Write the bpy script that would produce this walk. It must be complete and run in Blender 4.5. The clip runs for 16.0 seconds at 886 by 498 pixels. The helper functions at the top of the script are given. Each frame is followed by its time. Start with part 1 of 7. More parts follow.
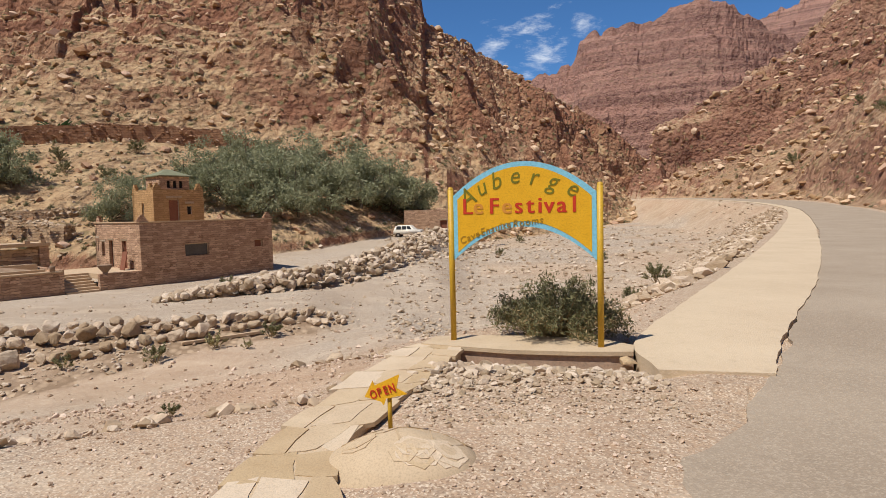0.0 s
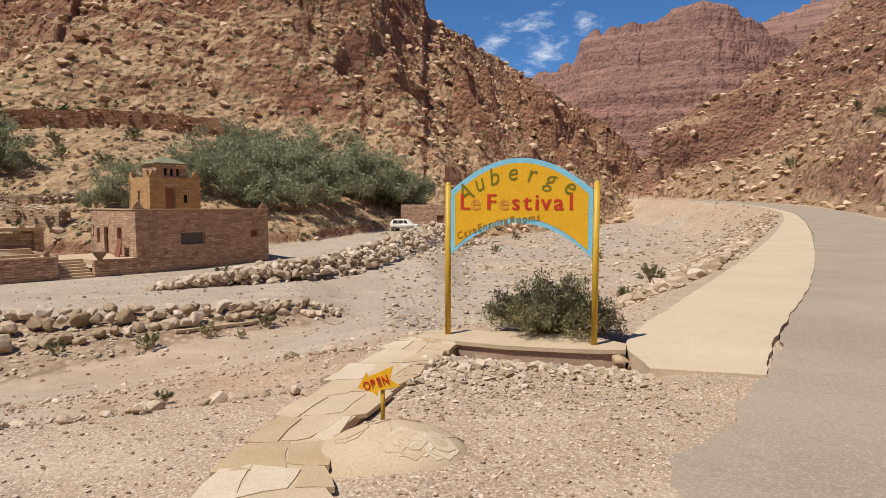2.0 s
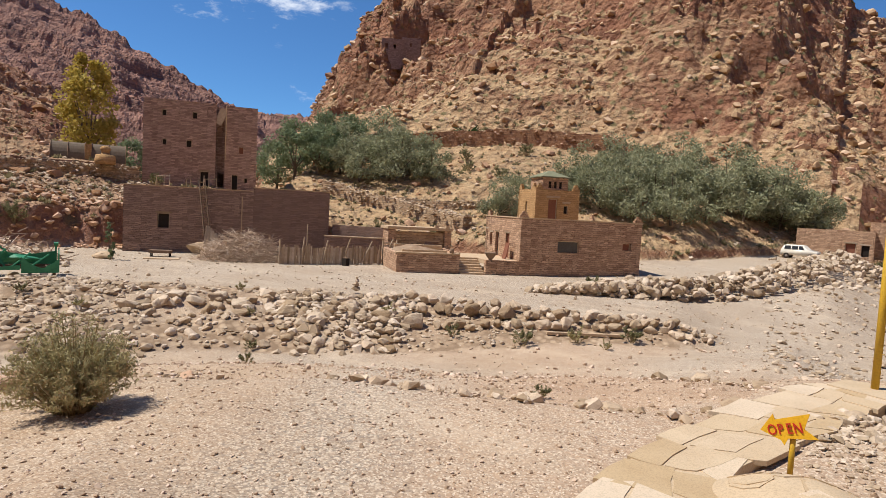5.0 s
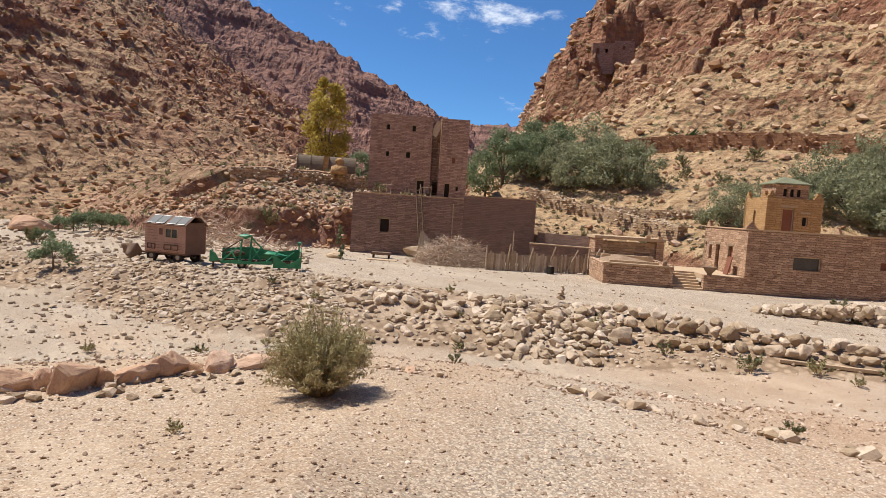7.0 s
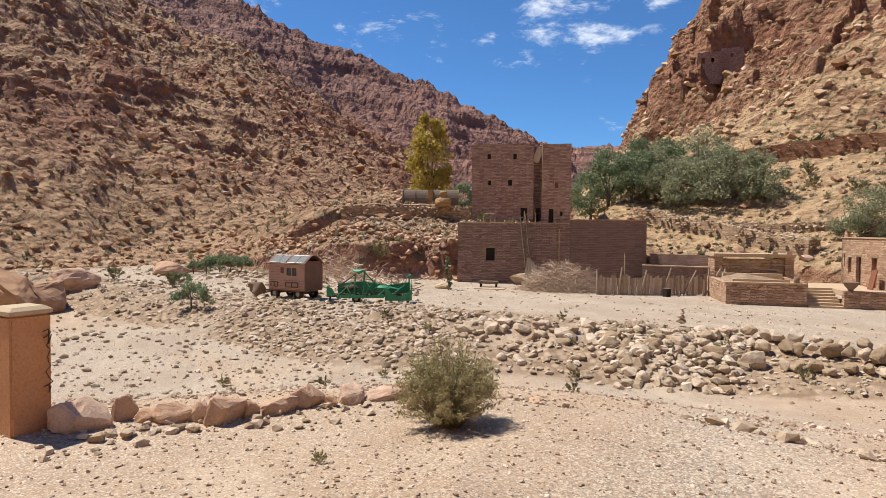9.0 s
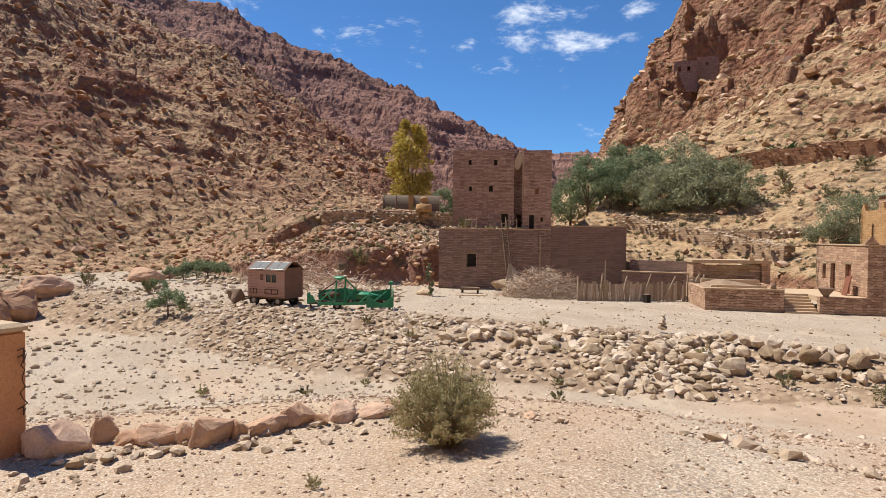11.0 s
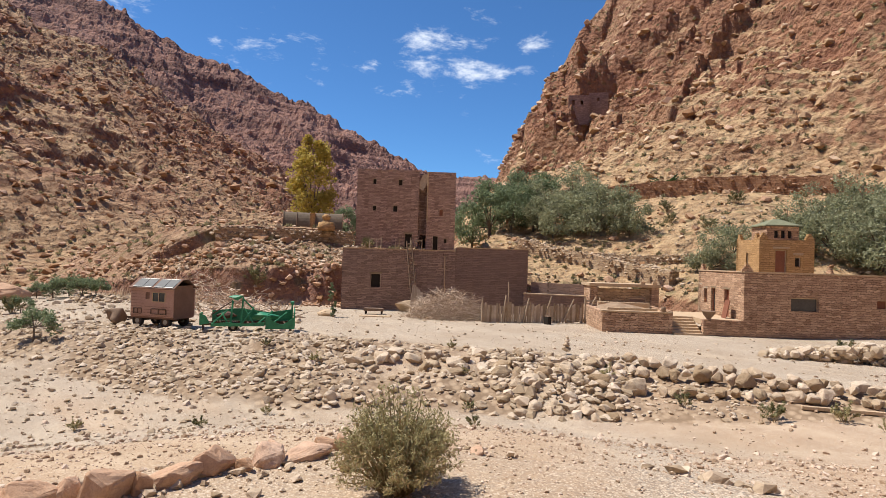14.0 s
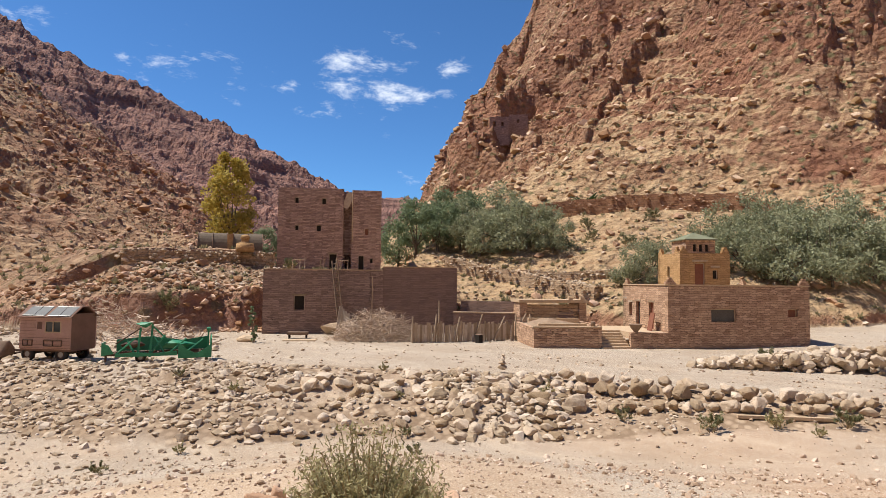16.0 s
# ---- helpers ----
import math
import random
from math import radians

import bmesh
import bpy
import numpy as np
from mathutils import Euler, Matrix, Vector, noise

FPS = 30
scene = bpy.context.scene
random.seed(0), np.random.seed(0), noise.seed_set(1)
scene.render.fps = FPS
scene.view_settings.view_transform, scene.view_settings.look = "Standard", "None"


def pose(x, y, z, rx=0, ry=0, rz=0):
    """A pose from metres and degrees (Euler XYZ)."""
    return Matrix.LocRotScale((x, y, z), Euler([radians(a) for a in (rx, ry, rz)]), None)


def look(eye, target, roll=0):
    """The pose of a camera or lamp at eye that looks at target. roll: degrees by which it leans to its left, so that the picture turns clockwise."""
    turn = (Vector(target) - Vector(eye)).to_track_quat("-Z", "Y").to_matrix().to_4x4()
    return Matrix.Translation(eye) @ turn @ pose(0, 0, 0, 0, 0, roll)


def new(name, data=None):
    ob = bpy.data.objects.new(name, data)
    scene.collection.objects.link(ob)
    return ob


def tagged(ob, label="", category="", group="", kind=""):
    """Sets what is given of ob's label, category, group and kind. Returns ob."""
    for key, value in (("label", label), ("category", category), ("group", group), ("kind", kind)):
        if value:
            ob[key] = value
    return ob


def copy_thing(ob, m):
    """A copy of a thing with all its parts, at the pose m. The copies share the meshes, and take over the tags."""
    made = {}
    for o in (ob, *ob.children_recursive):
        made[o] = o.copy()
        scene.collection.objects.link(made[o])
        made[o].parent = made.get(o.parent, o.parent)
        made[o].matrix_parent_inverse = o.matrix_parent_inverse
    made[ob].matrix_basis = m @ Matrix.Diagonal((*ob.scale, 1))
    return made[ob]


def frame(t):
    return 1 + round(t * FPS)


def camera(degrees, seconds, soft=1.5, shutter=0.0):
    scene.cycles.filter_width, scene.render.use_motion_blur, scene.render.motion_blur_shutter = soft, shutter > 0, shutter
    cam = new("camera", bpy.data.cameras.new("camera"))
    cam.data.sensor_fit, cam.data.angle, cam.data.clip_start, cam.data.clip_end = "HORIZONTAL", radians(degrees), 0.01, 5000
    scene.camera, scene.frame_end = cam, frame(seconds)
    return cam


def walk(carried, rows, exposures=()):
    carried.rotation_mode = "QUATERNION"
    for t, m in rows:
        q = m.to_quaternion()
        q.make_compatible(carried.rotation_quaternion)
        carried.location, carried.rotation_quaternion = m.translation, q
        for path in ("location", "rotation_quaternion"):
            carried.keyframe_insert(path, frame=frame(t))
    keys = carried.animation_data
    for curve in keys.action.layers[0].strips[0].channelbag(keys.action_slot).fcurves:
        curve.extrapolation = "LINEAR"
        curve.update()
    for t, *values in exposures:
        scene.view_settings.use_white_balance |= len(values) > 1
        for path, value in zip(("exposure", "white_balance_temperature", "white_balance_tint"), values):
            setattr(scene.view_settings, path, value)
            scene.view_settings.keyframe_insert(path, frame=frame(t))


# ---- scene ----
cam = camera(72.9, 16.0, soft=0.6)
PATH = [
    (0, (0.031, 0.027, 1.565), (0.005, 2.72, 1.392), -1.4),
    (0.5, (0.031, 0.026, 1.568), (0.014, 2.719, 1.388), -1.0),
    (1, (0.035, 0.014, 1.564), (0.011, 2.708, 1.392), -0.7),
    (1.5, (0.03, 0.011, 1.559), (0.065, 2.707, 1.403), -0.1),
    (2, (0.027, 0.004, 1.559), (0.019, 2.697, 1.364), 0.1),
    (2.5, (0.004, 0.018, 1.561), (-0.173, 2.703, 1.341), -0.1),
    (3, (-0.02, 0.027, 1.557), (-0.393, 2.689, 1.315), -0.1),
    (3.5, (-0.063, 0.05, 1.543), (-0.724, 2.657, 1.302), 0.1),
    (4, (-0.112, 0.015, 1.557), (-1.067, 2.531, 1.347), 1.1),
    (4.5, (-0.162, -0.058, 1.555), (-1.427, 2.321, 1.381), 2.6),
    (5, (-0.197, 0.069, 1.503), (-1.72, 2.292, 1.329), 3.1),
    (5.2, (-0.2, 0.059, 1.51), (-1.808, 2.222, 1.342), 2.8),
    (7.3, (-0.478, 0.028, 1.454), (-2.716, 1.528, 1.287), 3.5),
    (7.5, (-0.463, -0.005, 1.466), (-2.743, 1.434, 1.322), 3.1),
    (8, (-0.486, -0.032, 1.48), (-2.826, 1.307, 1.341), 1.6),
    (8.5, (-0.499, -0.078, 1.476), (-2.894, 1.162, 1.364), 0.7),
    (10.8, (-0.677, -0.200, 1.534), (-3.116, 0.956, 1.480), 0.4),
    (11, (-0.727, -0.194, 1.555), (-3.104, 1.085, 1.497), 0.6),
    (11.5, (-0.823, -0.195, 1.571), (-3.139, 1.192, 1.523), 2.0),
    (12, (-0.954, -0.242, 1.581), (-3.233, 1.205, 1.617), 1.7),
    (12.5, (-1.066, -0.323, 1.579), (-3.291, 1.205, 1.655), 1.2),
    (13, (-1.145, -0.373, 1.568), (-3.350, 1.186, 1.590), 1.8),
    (13.5, (-1.302, -0.345, 1.531), (-3.497, 1.226, 1.559), 1.3),
    (14, (-1.578, -0.280, 1.498), (-3.708, 1.378, 1.543), 1.8),
    (14.5, (-1.922, -0.239, 1.415), (-4.037, 1.438, 1.330), 2.2),
    (15, (-2.272, -0.118, 1.392), (-4.327, 1.631, 1.306), 1.1),
    (15.5, (-2.576, 0.081, 1.319), (-4.554, 1.919, 1.262), 0.7),
    (16, (-2.768, 0.217, 1.316), (-4.668, 2.129, 1.463), 0.6),
]
walk(cam, [(t, look(eye, target, roll)) for t, eye, target, roll in PATH], ((0.0, 0.25), (3.0, 0.29), (5.0, 0.43), (8.0, 0.54), (12.0, 0.58), (16.0, 0.60)))

# ---- world, sun, exposure ----
SUN_AZ, SUN_EL = 130.0, 61.0          # degrees left of +y, degrees up
world = bpy.data.worlds.new("sky")
scene.world = world
world.use_nodes = True


def sky_world():
    nt = world.node_tree
    nt.nodes.clear()
    N, L = nt.nodes.new, nt.links.new
    out, bg = N("ShaderNodeOutputWorld"), N("ShaderNodeBackground")
    sky = N("ShaderNodeTexSky")
    sky.sky_type, sky.sun_disc = "NISHITA", False
    sky.sun_elevation, sky.sun_rotation = radians(SUN_EL), radians(-SUN_AZ)
    sky.altitude, sky.air_density, sky.dust_density, sky.ozone_density = 1800, 1.0, 0.0, 6.0
    tc = N("ShaderNodeTexCoord")
    # thin fair-weather cloud in streaks, gathered round a few places of the sky
    mp = N("ShaderNodeMapping")
    mp.inputs["Scale"].default_value = (9, 9, 24)
    mp.inputs["Rotation"].default_value = (0.12, 0.25, 0.3)
    L(tc.outputs["Generated"], mp.inputs["Vector"])
    nz = N("ShaderNodeTexNoise")
    nz.inputs["Scale"].default_value, nz.inputs["Detail"].default_value, nz.inputs["Roughness"].default_value = 1.6, 10, 0.66
    nz.inputs["Distortion"].default_value = 0.25
    L(mp.outputs["Vector"], nz.inputs["Vector"])
    total = None
    for az, el, spread, gain in CLOUDS:
        d = (-math.sin(radians(az)) * math.cos(radians(el)), math.cos(radians(az)) * math.cos(radians(el)), math.sin(radians(el)))
        dist = N("ShaderNodeVectorMath")
        dist.operation = "DISTANCE"
        dist.inputs[1].default_value = d
        L(tc.outputs["Generated"], dist.inputs[0])
        mr = N("ShaderNodeMapRange")
        mr.inputs["From Min"].default_value, mr.inputs["From Max"].default_value = 0.0, spread
        mr.inputs["To Min"].default_value, mr.inputs["To Max"].default_value = gain, 0.0
        L(dist.outputs["Value"], mr.inputs["Value"])
        if total is None:
            total = mr.outputs[0]
        else:
            mx = N("ShaderNodeMath")
            mx.operation = "MAXIMUM"
            L(total, mx.inputs[0])
            L(mr.outputs[0], mx.inputs[1])
            total = mx.outputs[0]
    add = N("ShaderNodeMath")
    add.operation = "ADD"
    L(nz.outputs["Fac"], add.inputs[0])
    L(total, add.inputs[1])
    ramp = N("ShaderNodeMapRange")
    ramp.interpolation_type = "SMOOTHSTEP"
    ramp.inputs["From Min"].default_value, ramp.inputs["From Max"].default_value = 0.69, 0.97
    ramp.inputs["To Max"].default_value = 0.8
    L(add.outputs[0], ramp.inputs["Value"])
    mix = N("ShaderNodeMix")
    mix.data_type = "RGBA"
    L(ramp.outputs[0], mix.inputs["Factor"])
    deep = N("ShaderNodeMix")
    deep.data_type, deep.blend_type = "RGBA", "MULTIPLY"
    deep.inputs["Factor"].default_value = 1.0
    L(sky.outputs["Color"], deep.inputs["A"])
    deep.inputs["B"].default_value = (0.60, 0.90, 1.10, 1)
    L(deep.outputs["Result"], mix.inputs["A"])
    mix.inputs["B"].default_value = (8.5, 9.0, 9.8, 1)
    L(mix.outputs["Result"], bg.inputs["Color"])
    bg.inputs["Strength"].default_value = 0.085
    L(bg.outputs[0], out.inputs["Surface"])


CLOUDS = ((60.0, 17.2, 0.08, 0.26), (54.5, 18.7, 0.10, 0.31), (50.0, 18.2, 0.11, 0.34), (44.6, 19.8, 0.07, 0.30), (64.2, 18.2, 0.07, 0.22), (71.0, 17.8, 0.10, 0.26), (49.0, 9.8, 0.09, 0.18), (84.0, 20.8, 0.12, 0.32), (-4.5, 14.8, 0.09, 0.28), (-9.0, 15.0, 0.10, 0.33), (-12.6, 15.8, 0.06, 0.26), (-7.6, 12.4, 0.06, 0.24))
sky_world()
sun = new("sun", bpy.data.lights.new("sun", "SUN"))
sun.data.energy, sun.data.angle, sun.data.color = 4.2, radians(0.53), (1.0, 0.94, 0.845)
_az, _el = radians(SUN_AZ), radians(SUN_EL)
sun.matrix_world = look((-math.sin(_az) * math.cos(_el) * 60, math.cos(_az) * math.cos(_el) * 60, math.sin(_el) * 60), (0, 0, 0))


# ---- materials ----
def nodes_of(name, rough=0.9, metal=0.0, spec=0.3):
    m = bpy.data.materials.new(name)
    m.use_nodes = True
    b = m.node_tree.nodes["Principled BSDF"]
    b.inputs["Roughness"].default_value, b.inputs["Metallic"].default_value = rough, metal
    b.inputs["Specular IOR Level"].default_value = spec
    return m, m.node_tree.nodes.new, m.node_tree.links.new, b


def noise_node(N, L, vec, scale, detail=5, rough=0.6, stretch=None):
    if stretch:
        mp = N("ShaderNodeMapping")
        mp.inputs["Scale"].default_value = stretch
        L(vec, mp.inputs["Vector"])
        vec = mp.outputs["Vector"]
    n = N("ShaderNodeTexNoise")
    n.inputs["Scale"].default_value, n.inputs["Detail"].default_value, n.inputs["Roughness"].default_value = scale, detail, rough
    L(vec, n.inputs["Vector"])
    return n.outputs["Fac"]


def remap(N, L, v, a, b, lo=0.0, hi=1.0):
    r = N("ShaderNodeMapRange")
    for k, x in (("From Min", a), ("From Max", b), ("To Min", lo), ("To Max", hi)):
        r.inputs[k].default_value = x
    L(v, r.inputs["Value"])
    return r.outputs[0]


def blend(N, L, fac, a, b, mode="MIX"):
    m = N("ShaderNodeMix")
    m.data_type, m.blend_type = "RGBA", mode
    for key, v in (("Factor", fac), ("A", a), ("B", b)):
        if isinstance(v, (tuple, list)):
            m.inputs[key].default_value = (*v, 1)
        elif isinstance(v, (int, float)):
            m.inputs[key].default_value = v
        else:
            L(v, m.inputs[key])
    return m.outputs["Result"]


def bump(N, L, b, height, strength=0.5, dist=0.02):
    n = N("ShaderNodeBump")
    n.inputs["Strength"].default_value, n.inputs["Distance"].default_value = strength, dist
    L(height, n.inputs["Height"])
    L(n.outputs[0], b.inputs["Normal"])


def surface(name, dark, light, scale=3.0, fine=40.0, rough=0.9, metal=0.0, depth=0.01, spec=0.3, island=0.0, bump_s=0.6, coord="Object"):
    """A weathered surface: two colours mixed by coarse and fine grain, with relief; island: how far pieces differ from one another."""
    m, N, L, b = nodes_of(name, rough, metal, spec)
    tc = N("ShaderNodeTexCoord")
    v = tc.outputs[coord]
    big, small = noise_node(N, L, v, scale, 4), noise_node(N, L, v, fine, 5, 0.7)
    col = blend(N, L, remap(N, L, big, 0.3, 0.7), dark, light)
    mid = tuple((p + q) / 2 for p, q in zip(dark, light))
    col = blend(N, L, remap(N, L, small, 0.35, 0.7, 0.0, 0.45), col, tuple(min(1, c * 1.35) for c in mid))
    col = blend(N, L, remap(N, L, small, 0.5, 0.3, 0.0, 0.45), col, tuple(c * 0.6 for c in mid))
    if island:
        oi, ge = N("ShaderNodeObjectInfo"), N("ShaderNodeNewGeometry")
        ad = N("ShaderNodeMath")
        L(oi.outputs["Random"], ad.inputs[0])
        L(ge.outputs["Random Per Island"], ad.inputs[1])
        fr = N("ShaderNodeMath")
        fr.operation = "FRACT"
        L(ad.outputs[0], fr.inputs[0])
        hs = N("ShaderNodeHueSaturation")
        L(remap(N, L, fr.outputs[0], 0, 1, 1 - island, 1 + island), hs.inputs["Value"])
        L(remap(N, L, fr.outputs[0], 0, 1, 1.15, 0.8), hs.inputs["Saturation"])
        L(col, hs.inputs["Color"])
        col = hs.outputs["Color"]
    L(col, b.inputs["Base Color"])
    bump(N, L, b, small, bump_s, depth)
    return m


def plain(name, c, rough=0.6, metal=0.0, spec=0.4, wear=0.25):
    return surface(name, tuple(x * (1 - wear) for x in c), tuple(min(1, x * (1 + wear * 0.5)) for x in c), 4, 30, rough, metal, 0.002, spec, bump_s=0.25)


def terrain_material():
    m, N, L, b = nodes_of("stony_ground", 0.95, 0, 0.15)
    geo = N("ShaderNodeNewGeometry")
    v = geo.outputs["Position"]
    sep = N("ShaderNodeSeparateXYZ")
    L(v, sep.inputs[0])

    def mask(name):
        a = N("ShaderNodeAttribute")
        a.attribute_name = name
        return a.outputs["Fac"]
    n1, n2, n3 = noise_node(N, L, v, 0.06, 5), noise_node(N, L, v, 0.7, 6, 0.65), noise_node(N, L, v, 9.0, 6, 0.7)
    # scree and soil of the hills
    soil = blend(N, L, remap(N, L, n1, 0.35, 0.65), SOIL_A, SOIL_B)
    soil = blend(N, L, remap(N, L, n2, 0.40, 0.62, 0, 0.8), soil, SOIL_C)
    # rock beds, thin bands along the strata
    band = noise_node(N, L, v, 1.0, 4, 0.6, (0.03, 0.03, 0.55))
    rock = blend(N, L, remap(N, L, band, 0.38, 0.62), ROCK_A, ROCK_B)
    rock = blend(N, L, remap(N, L, n2, 0.35, 0.7, 0, 0.6), rock, ROCK_C)
    nsep = N("ShaderNodeSeparateXYZ")
    L(geo.outputs["True Normal"], nsep.inputs[0])
    steep = remap(N, L, nsep.outputs["Z"], 0.70, 0.46)
    ad = N("ShaderNodeMath")
    L(steep, ad.inputs[0])
    L(remap(N, L, n1, 0.45, 0.75, -0.25, 0.3), ad.inputs[1])
    ad.use_clamp = True
    mu = N("ShaderNodeMath")
    mu.operation = "MULTIPLY"
    L(ad.outputs[0], mu.inputs[0])
    L(mask("hill"), mu.inputs[1])
    mxr = N("ShaderNodeMath")
    mxr.operation = "MAXIMUM"
    L(mu.outputs[0], mxr.inputs[0])
    L(mask("crag"), mxr.inputs[1])
    hill = blend(N, L, mxr.outputs[0], soil, rock)
    # far ranges, barer and purple-red; the dark bands also paint in shadow lines under ledges
    bands = noise_node(N, L, v, 1.0, 5, 0.7, (0.006, 0.006, 0.16))
    far = blend(N, L, remap(N, L, bands, 0.40, 0.58), FAR_A, FAR_B)
    far = blend(N, L, remap(N, L, n2, 0.35, 0.7, 0, 0.5), far, FAR_C)
    hill = blend(N, L, mask("red"), hill, far)
    # scrub: small dry tufts
    vo = N("ShaderNodeTexVoronoi")
    vo.inputs["Scale"].default_value = 0.42
    L(v, vo.inputs["Vector"])
    tuft = remap(N, L, vo.outputs["Distance"], 0.30, 0.16)
    tm = N("ShaderNodeMath")
    tm.operation = "MULTIPLY"
    L(tuft, tm.inputs[0])
    L(mask("scrub"), tm.inputs[1])
    hill = blend(N, L, tm.outputs[0], hill, (0.20, 0.17, 0.085))
    # flat ground: dust, with gravel where it is washed or driven
    peb = N("ShaderNodeTexVoronoi")
    peb.inputs["Scale"].default_value = 30.0
    L(v, peb.inputs["Vector"])
    peb2 = N("ShaderNodeTexVoronoi")
    peb2.inputs["Scale"].default_value = 75.0
    L(v, peb2.inputs["Vector"])
    dust = blend(N, L, remap(N, L, n2, 0.35, 0.65), DUST_A, DUST_B)
    dust = blend(N, L, remap(N, L, n1, 0.4, 0.6, 0, 0.5), dust, DUST_C)
    gcol = N("ShaderNodeSeparateColor")
    L(peb.outputs["Color"], gcol.inputs[0])
    grav = blend(N, L, gcol.outputs["Red"], GRAV_A, GRAV_B)
    grav = blend(N, L, remap(N, L, peb.outputs["Distance"], 0.35, 0.75), grav, (0.24, 0.205, 0.17))
    gm = N("ShaderNodeMath")
    gm.operation = "ADD"
    L(mask("gravel"), gm.inputs[0])
    L(remap(N, L, n3, 0.4, 0.65, -0.3, 0.25), gm.inputs[1])
    gm.use_clamp = True
    flat = blend(N, L, gm.outputs[0], dust, grav)
    g2 = N("ShaderNodeSeparateColor")
    L(peb2.outputs["Color"], g2.inputs[0])
    flat = blend(N, L, remap(N, L, g2.outputs["Green"], 0.70, 0.92, 0, 0.75), flat, (0.64, 0.54, 0.42))
    flat = blend(N, L, remap(N, L, g2.outputs["Blue"], 0.72, 0.92, 0, 0.65), flat, (0.22, 0.15, 0.10))
    nm = noise_node(N, L, v, 0.22, 6, 0.62)
    nr = noise_node(N, L, v, 1.0, 4, 0.6, (0.25, 0.9, 1.0))
    flat = blend(N, L, remap(N, L, nm, 0.42, 0.62, 0, 0.75), flat, blend(N, L, 1.0, flat, (0.86, 0.82, 0.78), "MULTIPLY"))
    flat = blend(N, L, remap(N, L, nr, 0.52, 0.66, 0, 0.3), flat, (0.56, 0.45, 0.33))
    # soil and small rubble of the bank
    rb = N("ShaderNodeTexVoronoi")
    rb.inputs["Scale"].default_value = 3.2
    L(v, rb.inputs["Vector"])
    rc = N("ShaderNodeSeparateColor")
    L(rb.outputs["Color"], rc.inputs[0])
    earth = blend(N, L, rc.outputs["Red"], (0.24, 0.165, 0.105), (0.44, 0.33, 0.225))
    earth = blend(N, L, remap(N, L, rb.outputs["Distance"], 0.3, 0.7), earth, (0.20, 0.135, 0.085))
    flat = blend(N, L, mask("slope"), flat, earth)
    col = blend(N, L, mask("hill"), flat, hill)
    col = blend(N, L, remap(N, L, n3, 0.3, 0.7, 0.0, 0.28), col, blend(N, L, 1.0, col, (1.4, 1.36, 1.3), "MULTIPLY"))
    L(col, b.inputs["Base Color"])
    # relief: pebbles near, boulders on the hills
    rub = N("ShaderNodeTexVoronoi")
    rub.inputs["Scale"].default_value = 0.9
    L(v, rub.inputs["Vector"])
    hs = N("ShaderNodeMath")
    hs.operation = "MULTIPLY_ADD"
    L(rub.outputs["Distance"], hs.inputs[0])
    hs.inputs[1].default_value = -0.5
    L(n2, hs.inputs[2])
    rub2 = N("ShaderNodeTexVoronoi")
    rub2.inputs["Scale"].default_value = 0.28
    L(v, rub2.inputs["Vector"])
    h2 = N("ShaderNodeMath")
    h2.operation = "MULTIPLY_ADD"
    L(rub2.outputs["Distance"], h2.inputs[0])
    h2.inputs[1].default_value = -0.8
    L(hs.outputs[0], h2.inputs[2])
    hs = h2
    b1 = N("ShaderNodeBump")
    b1.inputs["Distance"].default_value = 1.5
    L(mask("hill"), b1.inputs["Strength"])
    L(hs.outputs[0], b1.inputs["Height"])
    b2 = N("ShaderNodeBump")
    b2.inputs["Distance"].default_value, b2.inputs["Strength"].default_value = 0.014, 0.7
    pm = N("ShaderNodeMath")
    pm.operation = "MULTIPLY_ADD"
    L(peb.outputs["Distance"], pm.inputs[0])
    pm.inputs[1].default_value = -0.7
    L(n3, pm.inputs[2])
    L(pm.outputs[0], b2.inputs["Height"])
    L(b1.outputs[0], b2.inputs["Normal"])
    L(b2.outputs[0], b.inputs["Normal"])
    return m


SOIL_A, SOIL_B, SOIL_C = (0.32, 0.195, 0.108), (0.46, 0.305, 0.172), (0.58, 0.415, 0.245)
ROCK_A, ROCK_B, ROCK_C = (0.15, 0.062, 0.042), (0.29, 0.135, 0.082), (0.42, 0.235, 0.14)
# FAR_A is kept dark to stand for shadow under the rock ledges
FAR_A, FAR_B, FAR_C = (0.12, 0.058, 0.052), (0.33, 0.18, 0.14), (0.42, 0.255, 0.19)
DUST_A, DUST_B, DUST_C = (0.36, 0.235, 0.15), (0.46, 0.325, 0.22), (0.42, 0.33, 0.225)
GRAV_A, GRAV_B = (0.35, 0.288, 0.22), (0.56, 0.475, 0.375)
M_GROUND = terrain_material()


# ---- the lie of the land ----
def hashed(ix, iy, seed):
    h = (ix.astype(np.int64) * 374761393 + iy.astype(np.int64) * 668265263 + seed * 1442695041) & 0xFFFFFFFF
    h = ((h ^ (h >> 13)) * 1274126177) & 0xFFFFFFFF
    return ((h ^ (h >> 16)) & 0xFFFFFF) / float(0xFFFFFF)


def value_noise(x, y, seed=0):
    ix, iy = np.floor(x), np.floor(y)
    fx, fy = x - ix, y - iy
    fx, fy = fx * fx * (3 - 2 * fx), fy * fy * (3 - 2 * fy)
    a, b = hashed(ix, iy, seed), hashed(ix + 1, iy, seed)
    c, d = hashed(ix, iy + 1, seed), hashed(ix + 1, iy + 1, seed)
    return (a + (b - a) * fx) * (1 - fy) + (c + (d - c) * fx) * fy - 0.5


